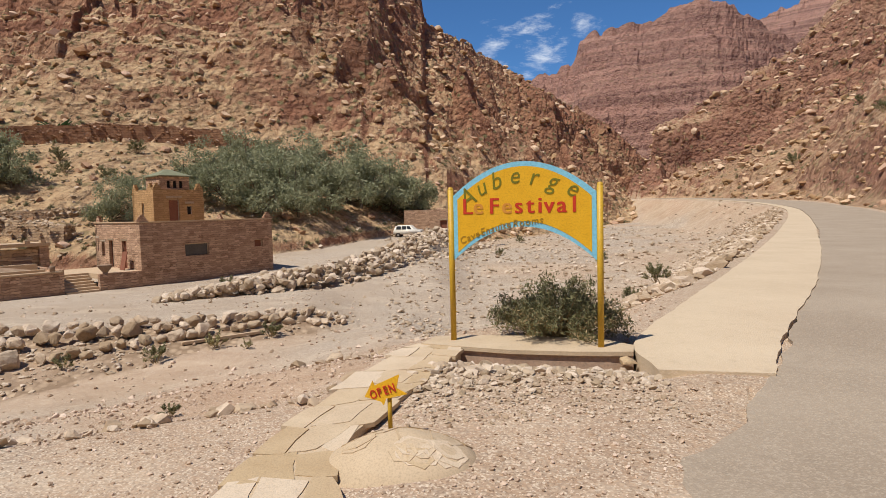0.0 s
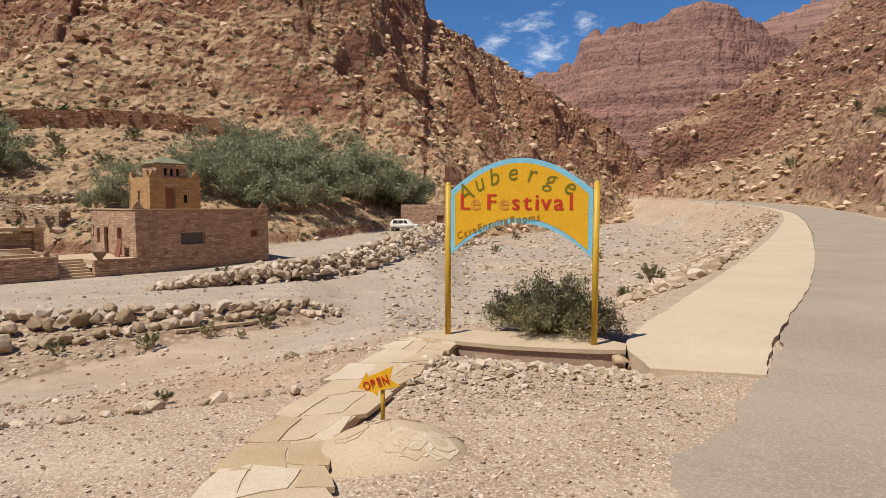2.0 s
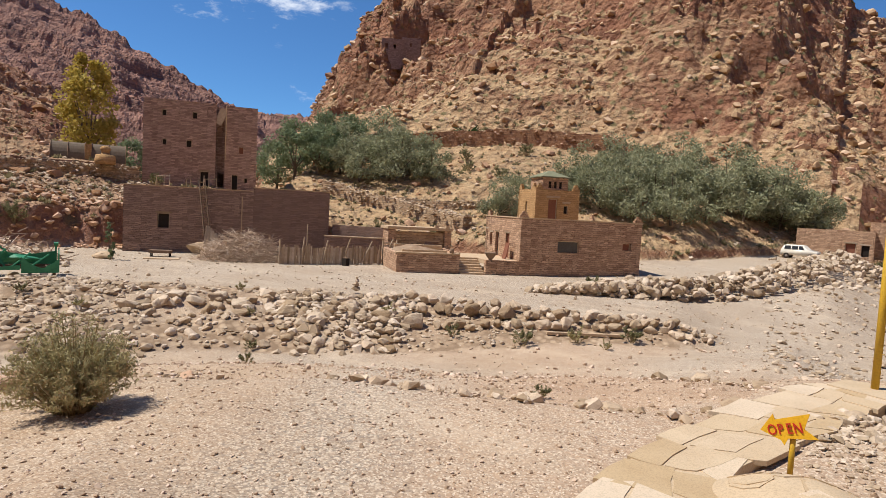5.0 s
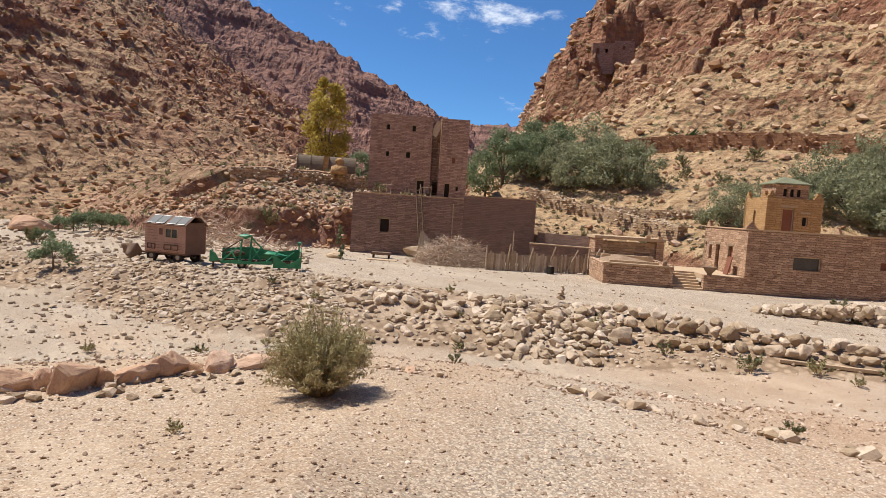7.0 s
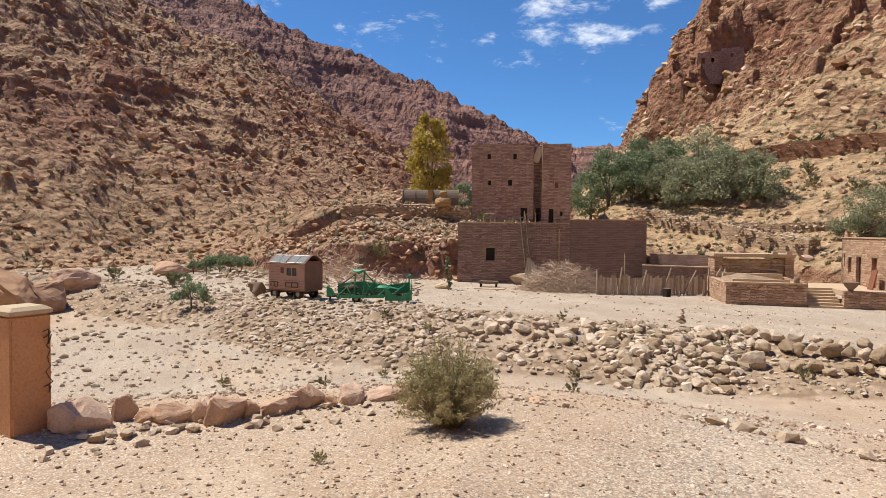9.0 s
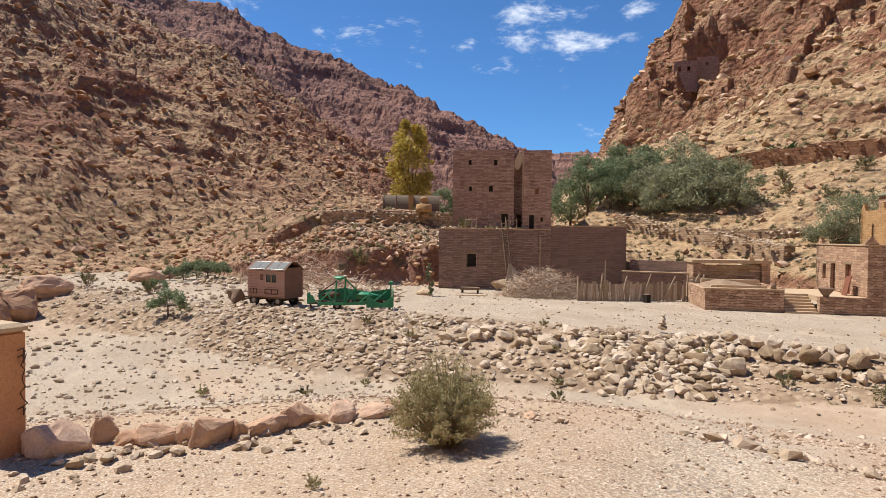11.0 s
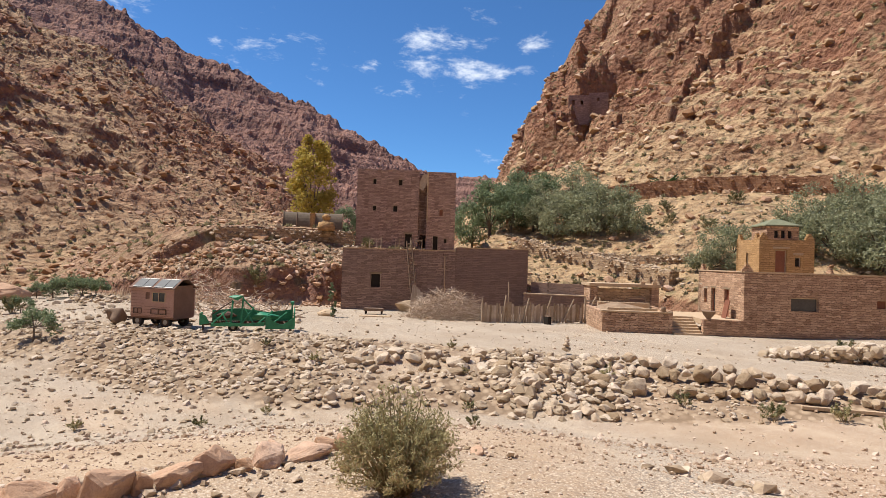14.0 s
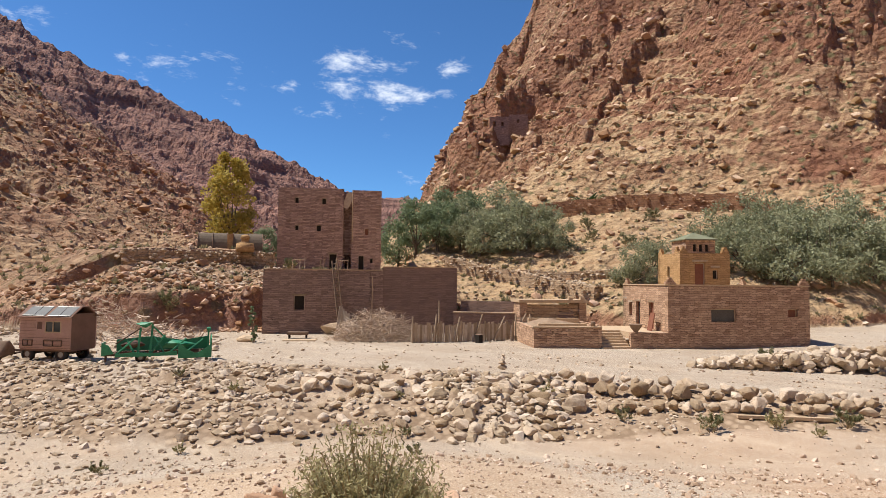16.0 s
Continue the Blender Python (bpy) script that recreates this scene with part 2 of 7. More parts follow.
def fbm(x, y, octaves=5, seed=0, gain=0.5):
    total, amp = 0.0, 1.0
    for o in range(octaves):
        total = total + amp * value_noise(x, y, seed + o)
        x, y, amp = x * 2.03 + 17.3, y * 2.03 - 9.1, amp * gain
    return total


def ridged(x, y, octaves=5, seed=0, gain=0.5):
    total, amp = 0.0, 1.0
    for o in range(octaves):
        total = total + amp * (0.5 - 2 * np.abs(value_noise(x, y, seed + o)))
        x, y, amp = x * 2.03 + 11.3, y * 2.03 - 5.1, amp * gain
    return total


def smooth(t):
    t = np.clip(t, 0, 1)
    return t * t * (3 - 2 * t)


def spline(points, steps=24):
    """A smooth line through a few points."""
    p = [np.array(q, float) for q in points]
    p = [2 * p[0] - p[1]] + p + [2 * p[-1] - p[-2]]
    out = []
    for i in range(1, len(p) - 2):
        for k in range(steps):
            t = k / steps
            out.append(0.5 * (2 * p[i] + (p[i + 1] - p[i - 1]) * t + (2 * p[i - 1] - 5 * p[i] + 4 * p[i + 1] - p[i + 2]) * t * t + (3 * p[i] - p[i - 1] - 3 * p[i + 1] + p[i + 2]) * t ** 3))
    return np.array(out + [p[-2]])


def side(x, y, line):
    """Signed distance to a polyline, positive on its left."""
    best = np.full(x.shape, 1e9)
    sign = np.ones(x.shape)
    for (ax, ay), (bx, by) in zip(line[:-1], line[1:]):
        dx, dy = bx - ax, by - ay
        t = np.clip(((x - ax) * dx + (y - ay) * dy) / (dx * dx + dy * dy), 0, 1)
        qx, qy = x - ax - t * dx, y - ay - t * dy
        d = np.hypot(qx, qy)
        near = d < best
        best = np.where(near, d, best)
        sign = np.where(near, np.sign(dx * qy - dy * qx), sign)
    return best * sign


# edge of the upper ground by the road, from behind the walker to far up the valley
EDGE = spline([(-9, -14), (-8.2, -5), (-7.6, 0), (-7.0, 3.0), (-5.4, 4.4), (-4.4, 4.9), (-2.8, 5.6), (-1.6, 6.2), (-0.9, 7.3), (0.6, 8.1), (2.3, 7.7), (4.5, 11.3), (10.2, 20.4), (15.5, 29.3), (21.5, 39.6), (34.1, 61.2), (45.7, 83.2), (52.6, 102), (56.4, 122), (58.2, 154), (56.3, 178), (54, 230)], 5)
ROAD_LEFT = [(0.2, -30), (0.5, -12), (0.8, -2), (1.0, 0.6), (1.3, 3.2), (1.82, 3.95), (2.4, 4.7), (3.3, 5.9), (4.9, 8.4), (8.3, 13.6), (12.3, 20.0), (19.2, 31.2), (23.8, 39.0), (36.0, 60.4), (47.4, 82.3), (54.2, 101.3), (58.2, 122), (60.0, 154), (58.5, 178)]
# foot and crest of the bank of boulders below the inn's track
BANK_FOOT = spline([(-70, -16), (-46, -3), (-33, 4), (-27.3, 6.5), (-23.4, 9.8), (-20.8, 14.0), (-17.6, 17.0), (-14.6, 19.9), (-12.0, 22.2), (-8.8, 25.2), (-4.5, 28.2)], 5)
BANK_TOP = [(-72, -8), (-52, 1.5), (-42.5, 6.8), (-38, 11), (-33, 15.3), (-28.5, 18.2), (-23.5, 21.5), (-18.2, 24.1), (-14, 25.5), (-9.8, 27.0), (-4.5, 29.2)]


def road_level(r):
    """The road climbs up the valley."""
    return np.interp(r, [0, 45, 70, 100, 130, 165, 300], [0, 0, 0.25, 0.85, 1.9, 3.1, 6.0])


def polar(az, table):
    return np.interp(az, [q[0] for q in table][::-1], [q[1] for q in table][::-1])


# skylines: degrees left of +y, then degrees up; ridge distances and feet in metres
RANGES = {
    "middle": dict(el=[(51, 2), (48.5, 5), (47, 8.7), (45.8, 11.4), (43.8, 14.2), (43.0, 16.7), (41.4, 17.7), (40.2, 20.5), (38, 22.5), (36.6, 25.3), (33, 30), (25, 36), (15, 35), (8, 29), (4, 22.5), (2.1, 19.2), (1.7, 17.0), (-0.3, 16.3), (-2.4, 15.2), (-5, 13.4), (-7, 12.0), (-8, 11.2), (-11.6, 9.1), (-15.1, 7.2), (-18.3, 3.7), (-19, 1.5), (-21, -2)],
                   dist=[(52, 255), (40, 260), (25, 225), (2, 190), (-7, 250), (-21, 320)], foot=[(52, 92), (12, 92), (0, 84), (-8, 110), (-20, 190)], low=[(56, -25), (51, 10), (48, 14.5), (14, 13.5), (6, 6), (0, 1.5), (-10, -1.5), (-20, -1)], power=1.28, red=0.0, gully=1.0, crags=1.0, beds=1.0),
    "mesa": dict(el=[(2, 3), (-4, 9), (-7.3, 11.5), (-9.6, 12.0), (-11.8, 12.9), (-12.5, 14.8), (-13.7, 15.5), (-17.6, 15.8), (-20, 16.5), (-22.7, 17.0), (-24.9, 16.2), (-28.2, 14.0), (-30.5, 12.0), (-36, 9), (-50, 8)],
                 dist=[(0, 520), (-50, 560)], foot=[(0, 300), (-50, 330)], low=[(4, -30), (-2, 0), (-50, 0)], power=1.0, red=0.9, gully=0.32, crags=0.16, beds=1.6),
    "back": dict(el=[(-20, 8), (-25, 14.6), (-27, 15.2), (-29.4, 15.7), (-32, 16.3), (-36, 19.0), (-50, 22)], dist=[(0, 880), (-50, 900)], foot=[(0, 600), (-50, 600)], low=[(-16, -30), (-22, 10), (-50, 10)], power=1.0, red=0.95, gully=0.5, crags=0.3, beds=1.4),
    "right": dict(el=[(-16.8, -3), (-18.4, 1), (-18.8, 6.0), (-19.3, 7.0), (-20.9, 7.5), (-24.9, 9.5), (-27, 10.8), (-29.5, 11.9), (-30.3, 13.2), (-31.8, 14.5), (-33.2, 15.6), (-36, 18.5), (-45, 25), (-60, 28), (-80, 27)],
                  dist=[(-16, 205), (-20, 225), (-22, 245), (-30, 285), (-60, 310)], foot=[(-16, 199), (-19.5, 190), (-22, 172), (-26, 150), (-30, 128), (-36, 80), (-60, 45), (-80, 40)], low=[(-16, -25), (-18.5, 1), (-30, 1), (-60, 0.5)], power=1.0, red=0.3, gully=0.55, crags=0.6, beds=0.9,
                  cliff=([(-16, 1), (-19, 2.7), (-20.9, 3.6), (-24.5, 4.8), (-27.5, 5.8), (-31, 7.1), (-35.7, 9.5), (-45, 13), (-80, 13)], [(-16, 3), (-19, 6.4), (-20.9, 6.9), (-24.5, 7.7), (-27.5, 8.6), (-31, 9.5), (-35.7, 12.3), (-45, 16.5), (-80, 16)])),
    "left": dict(el=[(135, 24), (110, 26), (97, 22.0), (91, 18.2), (86.9, 16.9), (82.6, 16.2), (80.7, 15.1), (76.9, 12.8), (72.9, 10.5), (70.8, 9.1), (67.7, 7.7), (66, 5.4), (62, 2.5), (56, 0)],
                 dist=[(135, 230), (90, 235), (56, 230)], foot=[(135, 62), (100, 76), (80, 92), (66, 105), (56, 110)], low=[(135, -4), (90, -3.6), (75, 0), (64, 3), (56, -25)], power=1.1, red=0.22, gully=0.8, crags=0.2, beds=0.4),
    # full red here also puts the ridge's own shade into its colour
    "left_far": dict(el=[(110, 24), (95, 23), (87.8, 20.3), (85.7, 19.4), (80.9, 19.1), (78, 17.9), (75.5, 17.0), (70.5, 15.4), (65.7, 13.6), (60.3, 11.3), (54.3, 8.3), (50, 5.0), (45, 2)], dist=[(110, 430), (45, 460)], foot=[(110, 270), (45, 290)], low=[(110, 10), (52, 4), (45, -30)], power=1.0, red=1.0, gully=0.7, crags=0.35, beds=0.3),
}


def land(x, y):
    """Height of the ground and what it is made of, at arrays x, y."""
    r, az = np.hypot(x, y), np.degrees(np.arctan2(-x, y))
    s = side(x, y, EDGE)                                   # out from the upper ground
    n = fbm(x * 0.35, y * 0.35, 4, 3)
    width = np.interp(x, [-9, -2, 1, 4, 40], [16, 17, 12, 7.5, 9])
    bed = -4.3 + 0.6 * smooth((x + 17) / 7) * smooth((y - 17) / 7) * smooth((az + 2) / 10) + 0.010 * np.clip(r - 30, 0, 150) + 0.10 * fbm(x * 0.22, y * 0.22, 3, 9)
    up = road_level(r)
    fall = 0.72 * np.clip(s / width, 0, 1) + 0.28 * smooth(s / width)
    lip = -0.10 * smooth(s / 0.5 + 0.5)
    upper = up - 0.30 * smooth((-x - 0.75) / 0.5) * smooth((y - 0.5) / 2) - 0.05 * smooth((-x - 0.2) / 0.5) * smooth((y - 1) / 2)
    upper = np.minimum(upper, up - 0.46 * smooth((-x - 2.0) / 4.2) * smooth((y + 7) / 4))
    plinth = np.abs(side(x, y, np.array([(-0.3, 7.0), (2.1, 6.35)])))
    upper = upper - 0.18 * smooth(1.25 - plinth / 0.9) * (x < 2.6) * smooth((2.4 - x) / 0.4)
    z = np.where(s > 0, upper + (bed - upper) * fall, upper) + np.where((x < 1.5), lip, 0) + 0.03 * n * smooth(-(x - 2) / 3)
    z = z - 0.06 * smooth((x - 0.25 * np.abs(y) * (y > 5)) / 1.5 - 0.8)
    gravel = smooth(s / width * 1.3 - 0.15) * (0.35 + 0.65 * smooth(0.5 + 1.6 * fbm(x * 0.09, y * 0.09, 3, 21)))
    gravel = np.maximum(gravel, 0.42 * (s <= 0.5))
    # near access track
    gravel = np.maximum(gravel, 0.9 * smooth(1 - np.abs(side(x, y, ACCESS)) / 1.9))
    # the inn's level and the bank that holds it up
    foot, top = side(x, y, BANK_FOOT), side(x, y, BANK_TOP)
    inside = np.where(top > 0, 1.0, np.where(foot > 0, foot / (foot - top + 1e-6), 0.0))
    level = -3.15 + 0.042 * np.clip(y - 44, 0, 40) + 0.06 * fbm(x * 0.15, y * 0.15, 3, 5)
    inn = (az > -3) & (az < 120) & (r < 140)
    keep = np.maximum(smooth((az - 8) / 6), smooth((r - 34) / 9) * smooth((az + 3) / 5))                            # it runs out into the river bed on the far side
    raised = bed + (level - bed) * inside * keep
    raised = raised + 0.45 * (0.1 + 0.9 * smooth((az - 36) / 5)) * np.sin(np.pi * np.clip(inside, 0, 1)) * keep * (0.55 + ridged(x * 0.5, y * 0.5, 4, 19))
    z = np.where(inn & (foot > 0) & (s > 0), np.maximum(z, raised), z)
    slope_mask = np.where(inn & (foot > -0.4) & (top < 0.5), 0.9 * keep * smooth(0.75 + 1.2 * fbm(x * 0.4, y * 0.4, 3, 23)), 0.0)
    gravel = np.where(inn & (top > 0), 0.95, gravel)
    gravel = np.maximum(gravel, 0.95 * smooth((az - 62) / 8) * smooth((r - 12) / 4) * smooth(0.9 + 1.5 * fbm(x * 0.1, y * 0.3, 3, 27)) * (s > 3))
    # the cut bank and terraces behind the houses
    cut_r = np.interp(az, [2, 12, 20, 28, 36, 44, 50, 56, 64, 72, 80, 88], [86, 66, 60, 56, 60, 62, 62, 59, 57.5, 58, 65, 90])
    face = np.interp(az, [2, 20, 44, 52, 62, 74, 80, 86], [0.6, 0.8, 1.6, 3.6, 3.2, 2.8, 1.4, 0.2])
    cut_n = r - cut_r + 1.6 * fbm(x * 0.2, y * 0.2, 4, 31)
    rise = np.interp(az, [0, 10, 20, 44, 52, 60, 70, 80, 90], [0.12, 0.30, 0.40, 0.36, 0.22, 0.24, 0.30, 0.25, 0.0])
    cap = np.interp(az, [0, 6, 14, 30, 45, 50, 62, 64, 70, 80, 90], [2, 7, 10.8, 11.4, 9.0, 2.3, 2.3, 2.9, 2.9, 2.2, -3.0])
    hillz = level + face * smooth(cut_n / 1.3) + rise * np.clip(cut_n, 0, 200)
    hillz = np.minimum(hillz, np.maximum(cap, level)) + 0.35 * ridged(x * 0.12, y * 0.12, 4, 41) * smooth(cut_n / 6)
    hillz = hillz + 1.6 * smooth((r - 69.2) / 0.6) * smooth((az - 62) / 1.5) * smooth((80 - az) / 4)
    on_cut = inn & (cut_n > 0) & (az > 2)
    z = np.where(on_cut, np.maximum(z, hillz), z)
    hill = np.where(on_cut, smooth(cut_n / 0.5 + 0.3), 0.0)
    crag = np.where(on_cut, smooth(1 - np.abs(cut_n - 0.6) / 1.0) * 0.7 * smooth((az - 48) / 4), 0.0)
    red = np.where(on_cut, 0.45 * smooth((az - 52) / 8), 0.0)
    scrub = hill * 0.6
    for i, (name, g) in enumerate(RANGES.items()):
        el, dist = polar(az, g["el"]), polar(az, g["dist"])
        foot_r, low = polar(az, g["foot"]), polar(az, g["low"])
        foot_r = foot_r * (1 + 0.06 * fbm(x * 0.03, y * 0.03, 3, 60 + i))
        # the skyline breaks in steps
        t = (r - foot_r) / (dist - foot_r)
        k = np.clip(t, 0, 1)
        el = el + (0.6 * fbm(az * 0.9, az * 0 + i, 4, 70 + i, 0.6)) * np.clip(el / 10, 0, 1) * smooth((k - 0.9) / 0.1)
        crest = 1.55 + dist * np.tan(np.radians(el))
        h = low + (crest - low) * k ** g["power"]
        wall_band = np.zeros_like(h)
        if "cliff" in g:
            # a slope, then a band of cliff, then a slope up to the crest
            kc = 0.5 + 0.05 * fbm(x * 0.06, y * 0.06, 4, 77)
            rc = foot_r + 0.5 * (dist - foot_r)
            zb, zt = (1.55 + rc * np.tan(np.radians(polar(az, table))) for table in g["cliff"])
            h = np.where(k < kc, low + (zb - low) * k / kc, np.where(k < kc + 0.04, zb + (zt - zb) * (k - kc) / 0.04, zt + (crest - zt) * (k - kc - 0.04) / (0.96 - kc)))
            wall_band = smooth((k - kc + 0.05) / 0.04) * smooth((kc + 0.07 - k) / 0.03)
        amp = np.clip((crest - low), 0, 90) * np.clip(4 * k * (1 - k), 0, 1)
        # gullies, broken ground
        wx, wy = x + 14 * fbm(x * 0.03, y * 0.03, 2, 130 + i), y + 14 * fbm(x * 0.03 + 9, y * 0.03, 2, 140 + i)
        big = 1.0 if dist.mean() < 330 else 2.2
        h = h + g["gully"] * amp * (0.10 * ridged(wx * 0.022 / big, wy * 0.022 / big, 3, 80 + i) + 0.08 * fbm(wx * 0.04 / big, wy * 0.04 / big, 5, 90 + i, 0.55))
        # crags: plateaus of rock that end in small cliffs
        lift = smooth(k * 3.0 - 0.15) * smooth((1.0 - k) * 5 + 0.2)
        c1 = smooth((fbm(wx * 0.030 / big, wy * 0.030 / big, 3, 150 + i) - 0.02) / 0.09)
        c2 = smooth((fbm(wx * 0.075 / big, wy * 0.075 / big, 3, 160 + i) - 0.05) / 0.10)
        c3 = smooth((fbm(wx * 0.19 / big, wy * 0.19 / big, 3, 170 + i) - 0.06) / 0.12)
        h = h + g["crags"] * big * lift * (8.5 * (c1 - 0.45) + 4.2 * (c2 - 0.4) + 1.8 * (c3 - 0.4))
        craggy = smooth(0.25 + 1.5 * fbm(x * 0.016 + 3, y * 0.016, 4, 110 + i) + (0.75 * k - 0.2) + (0.5 if dist.mean() > 330 else 0))
        # rock beds: treads and risers, tilted and warped, of uneven thickness
        tilt = 0.05 * x + 0.02 * y + 6.0 * fbm(x * 0.012, y * 0.012, 4, 100 + i)
        for thick, share in ((6.3 * big, min(0.9, 0.55 * g["beds"])), (2.2 * big, min(0.9, 0.6 * g["beds"]))):
            q = (h + tilt) / thick
            f = q - np.floor(q)
            stepped = (np.floor(q) + smooth((f - 0.45) / 0.36)) * thick - tilt
            h = h + (stepped - h) * craggy * share * smooth(k * 8) * smooth((1.02 - k) * 6 + 0.3)
        h = h + 0.75 * np.clip(r / 150, 0.5, 2.5) * ridged(x * 0.16, y * 0.16, 4, 120 + i, 0.62) * smooth(k * 10)
        h = h + 0.6 * np.clip(r / 150, 0.5, 2.5) * smooth((fbm(x * 0.34 / big, y * 0.34 / big, 3, 180 + i) - 0.06) / 0.22) * smooth(k * 10)
        sky_line = 1.55 + r * np.tan(np.radians(el + 0.15))
        h = np.where(k > 0.5, np.minimum(h, sky_line), h)
        h = np.where(t > 1, crest - (r - dist) * 0.6, h)
        h = np.where((r > foot_r * 0.98) & (t > 0), h, -50)
        h = np.where(t < 0.16, z + (h - z) * smooth(t / 0.16), h)
        over = h > z
        z = np.where(over, h, z)
        hill = np.where(over, 1.0, hill)
        red = np.where(over, g["red"], red)
        rocky = craggy * 0.30 + 0.45 * c1 * lift * min(1.0, g["crags"] + 0.3) + 0.25 * c2 * lift
        crag = np.where(over, np.clip(0.95 * np.maximum(smooth((rocky - 0.18) / 0.42), wall_band), 0, 0.95), crag)
        scrub = np.where(over, (1 - 0.6 * craggy) * (1.0 if name in ("middle",) else 0.55), scrub)
        gravel = np.where(over, 0, gravel)
    return z, dict(gravel=gravel, hill=hill, crag=crag, red=red, scrub=scrub, slope=slope_mask)


ACCESS = spline([(-14, 15.5), (-9, 10.5), (-5.6, 6.6), (-3.6, 3.6), (-2.6, 1.2), (-2.2, -3), (-1.5, -9)], 5)


def ground_at(x, y):
    z, _ = land(np.array([float(x)]), np.array([float(y)]))
    return float(z[0])


def ground_many(xy):
    a = np.array(xy, float)
    return land(a[:, 0], a[:, 1])[0]


def build_ground():
    az = np.concatenate([np.arange(-62, 122, 0.155), np.arange(122, 298, 4.0)])
    rr = np.concatenate([np.geomspace(0.05, 0.8, 8, endpoint=False), np.geomspace(0.8, 56, 190, endpoint=False), np.geomspace(56, 300, 330, endpoint=False), np.geomspace(300, 600, 150, endpoint=False), np.geomspace(600, 950, 40, endpoint=False), np.geomspace(950, 4200, 8)])
    A, R = np.meshgrid(np.radians(az), rr, indexing="ij")
    x, y = -np.sin(A) * R, np.cos(A) * R
    z, masks = land(x.ravel(), y.ravel())
    nA, nR = A.shape
    co = np.column_stack([x.ravel(), y.ravel(), z]).astype(np.float32)
    idx = np.arange(nA * nR).reshape(nA, nR)
    a = idx
    b = np.roll(idx, -1, axis=0)
    quads = np.stack([a[:, :-1], a[:, 1:], b[:, 1:], b[:, :-1]], -1).reshape(-1, 4)
    quads = quads[:, ::-1]
    centre = len(co)
    co = np.vstack([co, [[0, 0, float(z[idx[:, 0]].mean())]]]).astype(np.float32)
    fan = np.column_stack([b[:, 0], idx[:, 0], np.full(nA, centre)])
    me = bpy.data.meshes.new("ground")
    me.vertices.add(len(co))
    me.vertices.foreach_set("co", co.ravel())
    loops = np.concatenate([quads.ravel(), fan.ravel()]).astype(np.int32)
    me.loops.add(len(loops))
    me.loops.foreach_set("vertex_index", loops)
    starts = np.concatenate([np.arange(len(quads)) * 4, len(quads) * 4 + np.arange(nA) * 3]).astype(np.int32)
    me.polygons.add(len(starts))
    me.polygons.foreach_set("loop_start", starts)
    flat_far = np.tile(rr[:-1] < 48, nA)
    me.polygons.foreach_set("use_smooth", np.concatenate([flat_far, np.ones(nA, bool)]))
    for key, val in masks.items():
        at = me.attributes.new(key, "FLOAT", "POINT")
        at.data.foreach_set("value", np.append(val, 0.0).astype(np.float32))
    me.update(calc_edges=True)
    me.validate()
    me.materials.append(M_GROUND)
    ob = new("ground", me)
    return tagged(ob, "stony valley floor and dry ochre rock mountains", "ground", kind="structure")


build_ground()


# ---- building helpers ----
def bm_box(bm, lo, hi, m=None):
    vs = [bm.verts.new((x, y, z)) for x in (lo[0], hi[0]) for y in (lo[1], hi[1]) for z in (lo[2], hi[2])]
    fs = [bm.faces.new([vs[i] for i in q]) for q in ((0, 1, 3, 2), (4, 6, 7, 5), (0, 4, 5, 1), (2, 3, 7, 6), (0, 2, 6, 4), (1, 5, 7, 3))]
    if m is not None:
        bmesh.ops.transform(bm, matrix=m, verts=vs)
    return vs


def box(lo, hi, bevel=0.0, m=None):
    bm = bmesh.new()
    bm_box(bm, lo, hi, m)
    if bevel:
        bmesh.ops.bevel(bm, geom=bm.edges[:], offset=bevel, segments=2, affect="EDGES")
    return bm


def bm_rod(bm, a, b, r0, r1=None, n=8):
    a, b = Vector(a), Vector(b)
    r1 = r0 if r1 is None else r1
    q = (b - a).to_track_quat("Z", "Y")
    rings = []
    for p, r in ((a, r0), (b, r1)):
        rings.append([bm.verts.new(p + q @ Vector((math.cos(2 * math.pi * i / n) * r, math.sin(2 * math.pi * i / n) * r, 0))) for i in range(n)])
    for i in range(n):
        bm.faces.new((rings[0][i], rings[0][(i + 1) % n], rings[1][(i + 1) % n], rings[1][i]))
    bm.faces.new(rings[0][::-1])
    bm.faces.new(rings[1])


def rod(a, b, r0, r1=None, n=8):
    bm = bmesh.new()
    bm_rod(bm, a, b, r0, r1, n)
    return bm


def wheel_shape(r, w, bulge=0.12, n=20):
    """A lathe round the local y axis."""
    bm = bmesh.new()
    prof = [(r * 0.62, -w / 2), (r * 0.92, -w / 2), (r, -w / 2 + w * bulge), (r, w / 2 - w * bulge), (r * 0.92, w / 2), (r * 0.62, w / 2)]
    rings = [[bm.verts.new((math.cos(2 * math.pi * i / n) * p, q, math.sin(2 * math.pi * i / n) * p)) for i in range(n)] for p, q in prof]
    for a, b in zip(rings, rings[1:] + rings[:1]):
        for i in range(n):
            bm.faces.new((a[i], b[i], b[(i + 1) % n], a[(i + 1) % n]))
    return bm


def mesh_of(name, bm, material, smooth_shade=False):
    bmesh.ops.recalc_face_normals(bm, faces=bm.faces[:])
    me = bpy.data.meshes.new(name)
    bm.to_mesh(me)
    bm.free()
    if material:
        me.materials.append(material)
    if smooth_shade:
        me.polygons.foreach_set("use_smooth", [True] * len(me.polygons))
    return me


def part(name, bm, material, parent, label="", smooth_shade=False):
    ob = new(name, mesh_of(name, bm, material, smooth_shade))
    ob.parent = parent
    if label:
        tagged(ob, label)
    return ob


def thing(name, m, label, category, group="", kind=""):
    ob = new(name)
    ob.matrix_world = m
    ob.empty_display_size = 0.2
    return tagged(ob, label, category, group, kind)


